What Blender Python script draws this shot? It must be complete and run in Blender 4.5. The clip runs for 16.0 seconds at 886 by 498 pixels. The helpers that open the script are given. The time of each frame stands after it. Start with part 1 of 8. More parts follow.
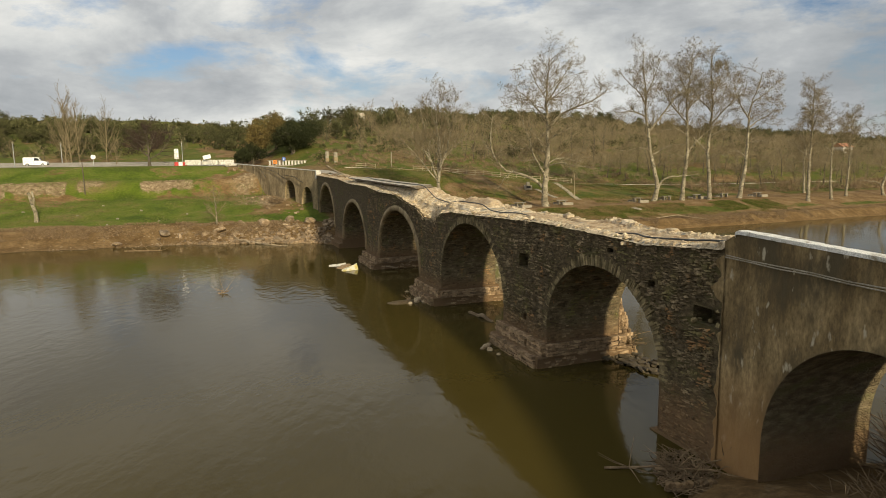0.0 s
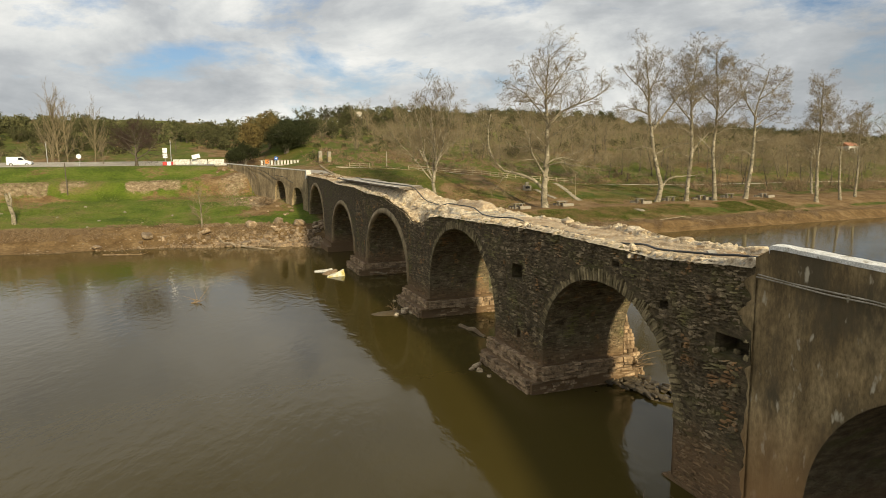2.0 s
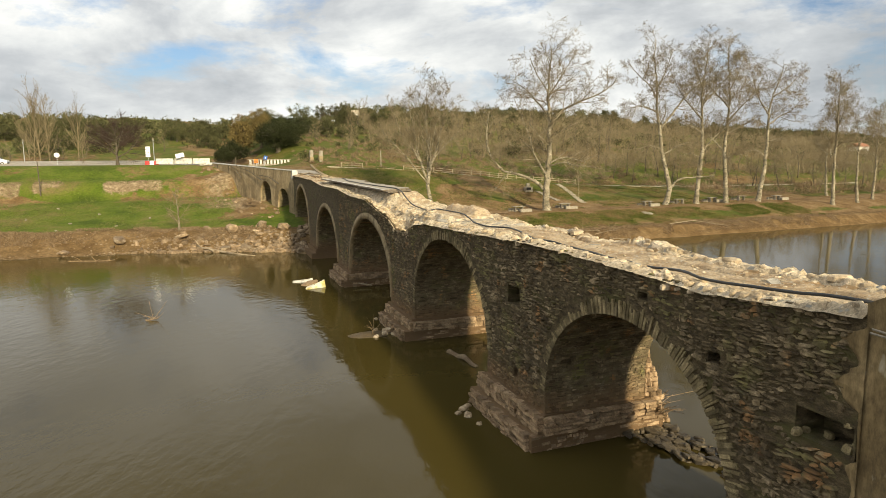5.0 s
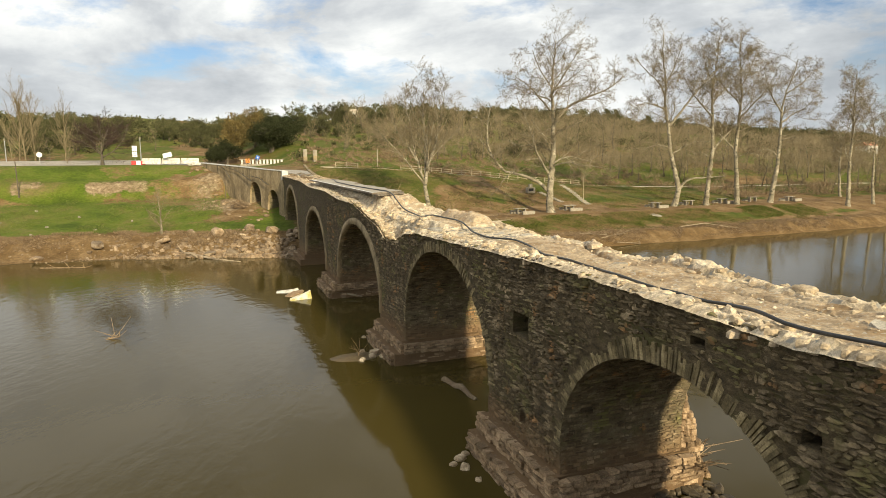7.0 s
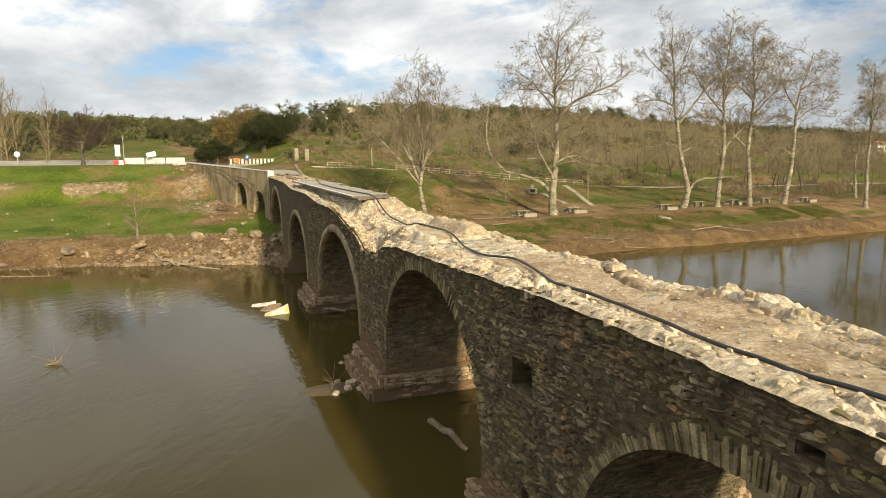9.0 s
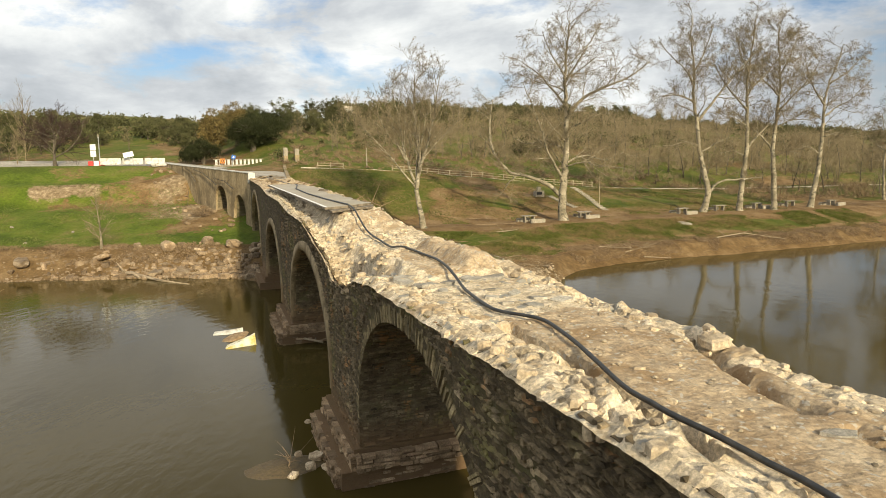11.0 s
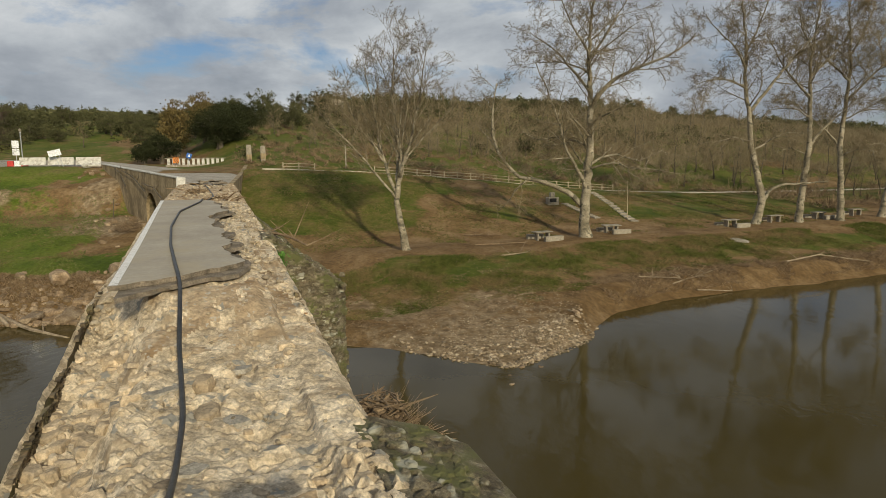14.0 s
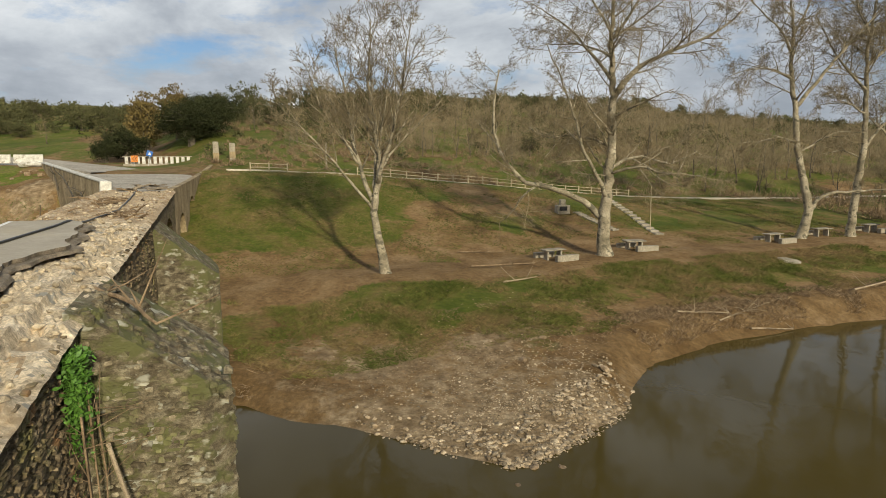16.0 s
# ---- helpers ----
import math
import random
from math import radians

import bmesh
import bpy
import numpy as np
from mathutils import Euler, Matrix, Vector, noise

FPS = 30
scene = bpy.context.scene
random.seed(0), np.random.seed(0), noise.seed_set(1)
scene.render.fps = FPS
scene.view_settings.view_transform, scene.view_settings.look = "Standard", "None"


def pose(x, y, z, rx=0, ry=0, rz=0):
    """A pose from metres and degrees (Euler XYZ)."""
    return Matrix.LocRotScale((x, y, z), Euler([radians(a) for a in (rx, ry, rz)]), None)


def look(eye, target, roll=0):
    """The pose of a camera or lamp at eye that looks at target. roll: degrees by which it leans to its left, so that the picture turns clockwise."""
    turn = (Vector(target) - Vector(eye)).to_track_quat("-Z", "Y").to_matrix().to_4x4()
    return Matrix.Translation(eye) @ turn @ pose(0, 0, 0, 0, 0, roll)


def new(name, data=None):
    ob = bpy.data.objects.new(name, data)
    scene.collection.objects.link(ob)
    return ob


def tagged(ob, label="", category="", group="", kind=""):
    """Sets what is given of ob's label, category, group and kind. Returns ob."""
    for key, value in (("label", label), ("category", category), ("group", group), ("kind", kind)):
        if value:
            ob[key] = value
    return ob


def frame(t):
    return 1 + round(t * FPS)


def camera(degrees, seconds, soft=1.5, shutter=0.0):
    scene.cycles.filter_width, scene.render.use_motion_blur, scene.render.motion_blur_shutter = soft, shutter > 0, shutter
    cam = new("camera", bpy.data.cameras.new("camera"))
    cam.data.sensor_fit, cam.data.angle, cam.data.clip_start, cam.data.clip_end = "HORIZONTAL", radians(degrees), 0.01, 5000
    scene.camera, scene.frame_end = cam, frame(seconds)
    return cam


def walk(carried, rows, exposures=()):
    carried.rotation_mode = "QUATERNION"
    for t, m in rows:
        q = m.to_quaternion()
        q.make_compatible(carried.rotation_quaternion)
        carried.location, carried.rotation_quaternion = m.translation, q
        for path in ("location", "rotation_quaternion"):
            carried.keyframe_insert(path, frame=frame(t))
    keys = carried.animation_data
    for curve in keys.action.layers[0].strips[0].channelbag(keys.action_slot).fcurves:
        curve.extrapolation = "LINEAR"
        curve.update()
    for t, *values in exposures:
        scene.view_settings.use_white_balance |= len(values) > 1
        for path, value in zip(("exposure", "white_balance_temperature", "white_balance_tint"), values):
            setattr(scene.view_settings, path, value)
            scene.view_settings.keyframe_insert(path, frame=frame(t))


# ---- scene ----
cam = camera(70.4, 16.0, soft=0.6)
PATH = [
    (0, (-0.333, -10.308, 11.247), (-0.402, -8.328, 10.975), -0.6),
    (0.5, (-0.15, -9.379, 11.241), (-0.219, -7.398, 10.969), -0.6),
    (1, (0.03, -8.357, 11.234), (-0.039, -6.377, 10.961), -0.6),
    (1.5, (0.246, -7.351, 11.233), (0.175, -5.371, 10.96), -0.6),
    (2, (0.426, -6.321, 11.226), (0.354, -4.341, 10.953), -0.6),
    (2.5, (0.557, -5.366, 11.216), (0.485, -3.386, 10.942), -0.6),
    (3, (0.687, -4.31, 11.21), (0.615, -2.331, 10.936), -0.5),
    (3.5, (0.823, -3.354, 11.215), (0.75, -1.374, 10.941), -0.6),
    (4, (0.966, -2.244, 11.176), (0.892, -0.264, 10.903), -0.5),
    (6.5, (1.223, 3.396, 11.14), (1.145, 5.376, 10.868), -0.5),
    (7, (1.271, 4.751, 11.155), (1.193, 6.731, 10.882), -0.5),
    (7.5, (1.369, 5.975, 11.166), (1.29, 7.955, 10.893), -0.5),
    (8, (1.566, 7.339, 11.131), (1.486, 9.319, 10.857), -0.5),
    (10.5, (1.758, 15.56, 11.196), (1.674, 17.539, 10.922), -0.6),
    (11, (1.687, 17.997, 11.248), (1.601, 19.976, 10.973), -0.6),
    (11.5, (1.681, 20.495, 11.336), (1.594, 22.473, 11.057), -0.7),
    (12, (1.752, 23.158, 11.497), (1.663, 25.136, 11.216), -0.7),
    (12.5, (1.782, 26.159, 11.555), (1.693, 28.137, 11.273), -0.7),
    (13, (1.923, 29.473, 11.608), (1.833, 31.451, 11.324), -0.7),
    (13.5, (2.13, 32.38, 11.572), (2.037, 34.358, 11.289), -0.7),
    (14, (2.167, 35.71, 11.651), (2.075, 37.688, 11.366), -0.6),
    (14.5, (2.212, 38.6, 11.71), (2.12, 40.578, 11.424), -0.4),
    (15, (2.247, 41.437, 11.747), (2.156, 43.415, 11.46), -0.4),
    (15.5, (2.335, 44.076, 11.802), (2.246, 46.053, 11.515), -0.3),
    (16, (2.484, 46.942, 11.861), (2.393, 48.919, 11.572), -0.2),
]
EXPOSURE = [(0, -0.02, 7150, 7), (3.5, 0.28, 7150, 7), (7, 0.42, 7050, 7), (11, 0.40, 7000, 7), (12, 0.26, 7000, 7), (13, -0.12, 6750, 7), (14.5, -0.46, 6550, 7), (15, -0.46, 6550, 7), (15.5, -0.22, 6550, 7), (16, -0.06, 6550, 7)]
walk(cam, [(t, look(eye, target, roll)) for t, eye, target, roll in PATH], EXPOSURE)

# ---- world, sun, light ----
SUN_DIR = Vector((-0.446, 0.816, -0.36)).normalized()  # the way the sunlight travels
SUN_ELEV, SUN_AZ = math.asin(-SUN_DIR.z), math.atan2(-SUN_DIR.x, -SUN_DIR.y)


def build_world():
    world = bpy.data.worlds.new("cloudy_sky")
    scene.world = world
    world.use_nodes = True
    nt = world.node_tree
    nt.nodes.clear()
    n, l = nt.nodes.new, nt.links.new
    out, bg = n("ShaderNodeOutputWorld"), n("ShaderNodeBackground")
    sky = n("ShaderNodeTexSky")
    sky.sky_type, sky.sun_disc = "NISHITA", False
    sky.sun_elevation, sky.sun_rotation = SUN_ELEV, SUN_AZ
    tc = n("ShaderNodeTexCoord")
    flat = n("ShaderNodeVectorMath"); flat.operation = "MULTIPLY"; flat.inputs[1].default_value = (1, 1, 2.4)
    l(tc.outputs["Generated"], flat.inputs[0])

    def cloud(scale, detail, rough, off):
        mp = n("ShaderNodeMapping"); mp.inputs["Location"].default_value = off; mp.inputs["Scale"].default_value = (1.0, 1.0, 1.0)
        l(flat.outputs[0], mp.inputs[0])
        t = n("ShaderNodeTexNoise"); t.inputs["Scale"].default_value = scale; t.inputs["Detail"].default_value = detail
        t.inputs["Roughness"].default_value = rough; t.inputs["Distortion"].default_value = 0.25
        l(mp.outputs[0], t.inputs[0])
        return t.outputs["Fac"]

    def ramp(fac, stops):
        r = n("ShaderNodeValToRGB"); l(fac, r.inputs[0])
        e = r.color_ramp.elements
        while len(e) < len(stops):
            e.new(0.5)
        for k, (p, c) in enumerate(stops):
            e[k].position, e[k].color = p, (*c, 1)
        return r.outputs[0]
    sx = n("ShaderNodeSeparateXYZ"); l(tc.outputs["Generated"], sx.inputs[0])
    tilt = n("ShaderNodeMath"); tilt.operation = "MULTIPLY_ADD"
    l(sx.outputs[0], tilt.inputs[0]); tilt.inputs[1].default_value = -0.15; l(cloud(2.9, 10, 0.6, (3.1, 1.7, 0.4)), tilt.inputs[2])
    shade = ramp(tilt.outputs[0], [(0.34, (0.37, 0.41, 0.475)), (0.46, (0.51, 0.55, 0.62)), (0.56, (0.69, 0.73, 0.79)), (0.68, (0.93, 0.955, 1.0))])
    gap = None
    for u, v, w, r in ((-0.437, 0.888, 0.344, 0.085), (0.478, 0.857, 0.464, 0.10), (-0.39, 0.90, 0.39, 0.06)):
        ds = n("ShaderNodeVectorMath"); ds.operation = "DISTANCE"
        l(flat.outputs[0], ds.inputs[0]); ds.inputs[1].default_value = (u, v, w)
        mr = n("ShaderNodeMapRange"); l(ds.outputs["Value"], mr.inputs[0])
        mr.inputs[1].default_value, mr.inputs[2].default_value, mr.inputs[3].default_value, mr.inputs[4].default_value = 0.0, r, 0.17, 0.0
        if gap is None:
            gap = mr.outputs[0]
        else:
            ad = n("ShaderNodeMath"); ad.operation = "ADD"; l(gap, ad.inputs[0]); l(mr.outputs[0], ad.inputs[1]); gap = ad.outputs[0]
    sb = n("ShaderNodeMath"); sb.operation = "SUBTRACT"; l(cloud(6.5, 10, 0.62, (7.35, 2.2, 1.0)), sb.inputs[0]); l(gap, sb.inputs[1])
    cover = ramp(sb.outputs[0], [(0.26, (0, 0, 0)), (0.47, (1, 1, 1))])
    blue = n("ShaderNodeMix"); blue.data_type = "RGBA"; blue.blend_type = "MULTIPLY"; blue.inputs[0].default_value = 1
    l(sky.outputs[0], blue.inputs[6]); blue.inputs[7].default_value = (0.07, 0.082, 0.105, 1)
    mix = n("ShaderNodeMix"); mix.data_type = "RGBA"
    l(cover, mix.inputs[0]); l(blue.outputs[2], mix.inputs[6]); l(shade, mix.inputs[7])
    l(mix.outputs[2], bg.inputs[0])
    bg.inputs[1].default_value = 0.92
    l(bg.outputs[0], out.inputs[0])


build_world()
sun_data = bpy.data.lights.new("sun", "SUN")
sun_data.energy, sun_data.angle, sun_data.color = 5.0, radians(2.6), (1.0, 0.89, 0.68)
sun = new("sun", sun_data)
sun.matrix_world = look((40, -60, 60), Vector((40, -60, 60)) + SUN_DIR)

# ---- plan: along the bridge (s), across it to the right (d) ----
P0, U, N = Vector((5.68, 19.9, 0)), Vector((-0.3857, 0.9226, 0)), Vector((0.9226, 0.3857, 0))
BRIDGE_TURN = math.degrees(math.atan2(U.y, U.x))


def W(s, d, z=0.0):
    return (P0.x + s * U.x + d * N.x, P0.y + s * U.y + d * N.y, z)


def smooth(x):
    x = np.clip(x, 0, 1)
    return x * x * (3 - 2 * x)


def lattice(ix, iy, seed):
    h = (ix * 374761393 + iy * 668265263 + seed * 974711) & 0x7FFFFFFF
    h = ((h ^ (h >> 13)) * 1274126177) & 0x7FFFFFFF
    return ((h ^ (h >> 16)) & 0xFFFF) / 65535.0


def vnoise(x, y, seed=0):
    x, y = np.asarray(x, float), np.asarray(y, float)
    ix, iy = np.floor(x).astype(np.int64), np.floor(y).astype(np.int64)
    fx, fy = smooth(x - ix), smooth(y - iy)
    a, b = lattice(ix, iy, seed), lattice(ix + 1, iy, seed)
    c, e = lattice(ix, iy + 1, seed), lattice(ix + 1, iy + 1, seed)
    return (a + (b - a) * fx) * (1 - fy) + (c + (e - c) * fx) * fy


def fbm(x, y, seed=0, octaves=4):
    v, amp, tot = 0.0, 1.0, 0.0
    for k in range(octaves):
        v = v + amp * vnoise(x * 2 ** k, y * 2 ** k, seed + k * 7)
        tot += amp
        amp *= 0.5
    return v / tot


def sfbm(x, y, seed=0):
    """The same kind of noise for single points, 0 to 1."""
    return 0.5 + 0.42 * noise.fractal(Vector((x, y, seed * 3.71)), 1.0, 2.0, 4)


# ---- terrain ----
def path_height(d):
    return 5.0 + 6.1 / (1 + np.exp((d - 43) / 15))


SHORE = ((-20, 57.5), (4, 59.0), (8.2, 56.6), (10.5, 53.5), (12.7, 52.3), (15.1, 49.4), (17.4, 46.9), (19, 46.7), (21.8, 47.8), (24.1, 48.7), (25.7, 49.8), (27.6, 52.3), (31, 55.0), (38.8, 57.2), (52.9, 57.0), (150, 62.5), (1200, 120))


def shore_right(d):
    return np.interp(d, [q[0] for q in SHORE], [q[1] for q in SHORE]) + 0.9 * (fbm(d / 3.0, d * 0 + 3, 5) - 0.5)


def shore_left(d):
    return 62 + 11 * (1 - np.exp(np.minimum(d, 0) / 14)) + 2.4 * (fbm(d / 4.0, d * 0 + 9, 8) - 0.5)


def ground_height(s, d):
    s, d = np.asarray(s, float), np.asarray(d, float)
    rough = fbm(s / 3.0, d / 3.0, 11) - 0.5
    big = fbm(s / 45.0, d / 45.0, 21) - 0.5
    # right bank
    e = s - shore_right(d)
    spit = np.exp(-((d - 17) / 9.0) ** 2)
    bank = 1.5 * smooth(e / 2.6) + 1.95 * smooth((e - 2) / 13.0)
    flat = 0.10 * np.clip(e, 0, 10) + 2.45 * smooth((e - 8) / 15.0)
    zr = bank * (1 - spit) + flat * spit
    zr = zr + (path_height(d) - 3.45) * smooth((s - 73) / 26.0)
    ridge = np.interp(d, (-40, 20, 45, 85, 150, 210, 290, 500), (26, 27.5, 29.5, 31, 29, 25, 21.5, 18))
    u = np.clip((s - 104) / 140.0, 0, 1)
    zr = zr + (ridge - path_height(d)) * (1 - (1 - u) ** 1.25) * smooth((s - 103) / 8) - 0.05 * np.clip(s - 250, 0, 600)
    zr = np.where(e < 0, np.maximum(0.35 * e, -2.2), zr)
    # left bank
    f = s - shore_left(d)
    scarp = 99 + 3 * (fbm(d / 9.0, d * 0 + 2, 31) - 0.5)
    zl = 2.4 * smooth(f / 6.5) + 3.2 * smooth((f - 4) / 26) + 2.9 * smooth((s - scarp + 1.2) / 5.0) + 2.7 * smooth((s - scarp - 3) / 10.0)
    zl = zl + 0.14 * np.clip(s - 140 + 0.45 * np.minimum(d + 20, 0) * 0 - 0.5 * np.clip(-d - 20, 0, 90), 0, 90)
    zl = zl + 10.5 * smooth((s - 265) / 95) - 0.1 * np.clip(s - 430, 0, 400)
    zl = np.where(f < 0, np.maximum(0.3 * f, -2.2), zl)
    w = smooth((d + 4) / 12.0)
    z = zl * (1 - w) + zr * w
    z = np.where(s > 60, z + rough * 0.35 * smooth((s - 62) / 10) * (1 - smooth((s - 105) / 4) * (1 - smooth((s - 135) / 20))) + big * 6.0 * smooth((s - 130) / 80), z + rough * 0.06)
    # roadway corridor behind the bridge's far end
    mid = np.exp(-((d + 2) / 9.0) ** 2) * smooth((s - 96) / 8) * (1 - smooth((s - 132) / 14))
    z = z * (1 - mid) + (10.4 + 0.02 * (s - 100)) * mid
    # near bank, below and behind the first arch
    g = (-9.5 - 0.3 * np.abs(d - 2) - 3.2 * np.maximum(0, -4 - d)) - s + 1.5 * np.exp(-((d + 1.2) / 1.9) ** 2)
    zn = np.where(g > 0, np.minimum(0.30 * g, 6.5), np.maximum(0.4 * g, -2.2)) + 0.25 * rough
    return np.where(s < 15, np.where(g > -6, zn, -2.2), z)


# ---- geometry helpers ----
class Geo:
    def __init__(self):
        self.v, self.f = [], []

    def add(self, verts, faces):
        k = len(self.v)
        self.v.extend(verts)
        self.f.extend([tuple(i + k for i in f) for f in faces])
        return self

    def box(self, c, size, rz=0.0, rx=0.0, ry=0.0, jit=0.0, rng=random):
        m = pose(*c, rx, ry, rz)
        vs = []
        for z in (-0.5, 0.5):
            for x, y in ((-0.5, -0.5), (0.5, -0.5), (0.5, 0.5), (-0.5, 0.5)):
                p = Vector((x * size[0], y * size[1], z * size[2]))
                if jit:
                    p += Vector([rng.uniform(-jit, jit) for _ in range(3)])
                vs.append(tuple(m @ p))
        return self.add(vs, [(0, 3, 2, 1), (4, 5, 6, 7), (0, 1, 5, 4), (1, 2, 6, 5), (2, 3, 7, 6), (3, 0, 4, 7)])

    def bevel_box(self, c, size, b=0.03, rz=0.0, rx=0.0, ry=0.0):
        bm = bmesh.new()
        bmesh.ops.create_cube(bm, size=1.0)
        for v in bm.verts:
            v.co = Vector((v.co.x * size[0], v.co.y * size[1], v.co.z * size[2]))
        bmesh.ops.bevel(bm, geom=list(bm.edges), offset=b, segments=2, affect="EDGES", profile=0.5)
        bm.transform(pose(*c, rx, ry, rz))
        bm.verts.index_update()
        self.add([tuple(v.co) for v in bm.verts], [[v.index for v in f.verts] for f in bm.faces])
        bm.free()
        return self

    def tube(self, pts, radii, n=6, cap=True):
        k = len(self.v)
        pts = [Vector(p) for p in pts]
        for i, p in enumerate(pts):
            t = (pts[min(i + 1, len(pts) - 1)] - pts[max(i - 1, 0)]).normalized()
            a = t.cross(Vector((0.31, 0.95, 0.12))).normalized()
            b = t.cross(a)
            for j in range(n):
                an = 2 * math.pi * j / n
                self.v.append(tuple(p + (a * math.cos(an) + b * math.sin(an)) * radii[i]))
        for i in range(len(pts) - 1):
            for j in range(n):
                q, r = k + i * n + j, k + i * n + (j + 1) % n
                self.f.append((q, r, r + n, q + n))
        if cap:
            self.f.append(tuple(k + j for j in reversed(range(n))))
            self.f.append(tuple(k + (len(pts) - 1) * n + j for j in range(n)))
        return self

    def flag(self, c, size, rng, rz=None, tilt=7, n=7):
        """A flattish split stone: uneven outline, chamfered worn top."""
        m = pose(*c, rng.uniform(-tilt, tilt), rng.uniform(-tilt, tilt), rng.uniform(0, 360) if rz is None else rz)
        ring = []
        for q in range(n):
            a = 2 * math.pi * (q + rng.uniform(-0.28, 0.28)) / n
            k = rng.uniform(0.82, 1.08) / max(abs(math.cos(a)), abs(math.sin(a))) ** 0.55
            ring.append((0.46 * size[0] * k * math.cos(a), 0.46 * size[1] * k * math.sin(a)))
        vs = [tuple(m @ Vector((x * 1.03, y * 1.03, -0.5 * size[2]))) for x, y in ring]
        vs += [tuple(m @ Vector((x, y, size[2] * rng.uniform(0.12, 0.34)))) for x, y in ring]
        vs += [tuple(m @ Vector((x * 0.76, y * 0.76, size[2] * rng.uniform(0.42, 0.56)))) for x, y in ring]
        fs = [(q + n * r, (q + 1) % n + n * r, (q + 1) % n + n * (r + 1), q + n * (r + 1)) for r in (0, 1) for q in range(n)]
        return self.add(vs, fs + [tuple(range(2 * n, 3 * n))])

    def rock(self, c, size, rng, rough=0.22, rz=None):
        m = pose(*c, rng.uniform(-12, 12), rng.uniform(-12, 12), rng.uniform(0, 360) if rz is None else rz)
        vs = [tuple(m @ Vector([a * h * 0.5 * rng.uniform(1 - rough, 1 + rough) for a, h in zip(v, size)])) for v in ICO_V]
        return self.add(vs, ICO_F)


_g = (1 + 5 ** 0.5) / 2
ICO_V = [Vector(v).normalized() for v in ((-1, _g, 0), (1, _g, 0), (-1, -_g, 0), (1, -_g, 0), (0, -1, _g), (0, 1, _g), (0, -1, -_g), (0, 1, -_g), (_g, 0, -1), (_g, 0, 1), (-_g, 0, -1), (-_g, 0, 1))]
ICO_F = [(0, 11, 5), (0, 5, 1), (0, 1, 7), (0, 7, 10), (0, 10, 11), (1, 5, 9), (5, 11, 4), (11, 10, 2), (10, 7, 6), (7, 1, 8),
         (3, 9, 4), (3, 4, 2), (3, 2, 6), (3, 6, 8), (3, 8, 9), (4, 9, 5), (2, 4, 11), (6, 2, 10), (8, 6, 7), (9, 8, 1)]


def mesh_of(name, geo, mat, shade=False):
    me = bpy.data.meshes.new(name)
    me.from_pydata(geo.v, [], geo.f)
    me.update()
    if mat:
        me.materials.append(mat)
    if shade:
        me.polygons.foreach_set("use_smooth", [True] * len(me.polygons))
    return me


def part(name, geo, mat, parent=None, label="", shade=False):
    ob = new(name, mesh_of(name, geo, mat, shade))
    if parent:
        ob.parent = parent
    return tagged(ob, label)


def thing(name, label, category, at=(0, 0, 0), group="", kind="", turn=0):
    ob = new(name)
    ob.matrix_world = pose(*at, 0, 0, turn)
    return tagged(ob, label, category, group, kind)


def weld(geo):
    """Joins corners that lie on one another."""
    keys, remap, out = {}, [], Geo()
    for v in geo.v:
        k = (round(v[0], 3), round(v[1], 3), round(v[2], 3))
        if k not in keys:
            keys[k] = len(out.v)
            out.v.append(v)
        remap.append(keys[k])
    for f in geo.f:
        q = list(dict.fromkeys(remap[i] for i in f))
        if len(q) > 2:
            out.f.append(tuple(q))
    return out


def grid_geo(P):
    """A sheet from an array of points, rows by columns."""
    h, w = P.shape[:2]
    g = Geo()
    g.v = [tuple(p) for p in P.reshape(-1, 3)]
    idx = np.arange(h * w).reshape(h, w)
    g.f = [tuple(q) for q in np.stack([idx[:-1, :-1], idx[:-1, 1:], idx[1:, 1:], idx[1:, :-1]], -1).reshape(-1, 4).tolist()]
    return g


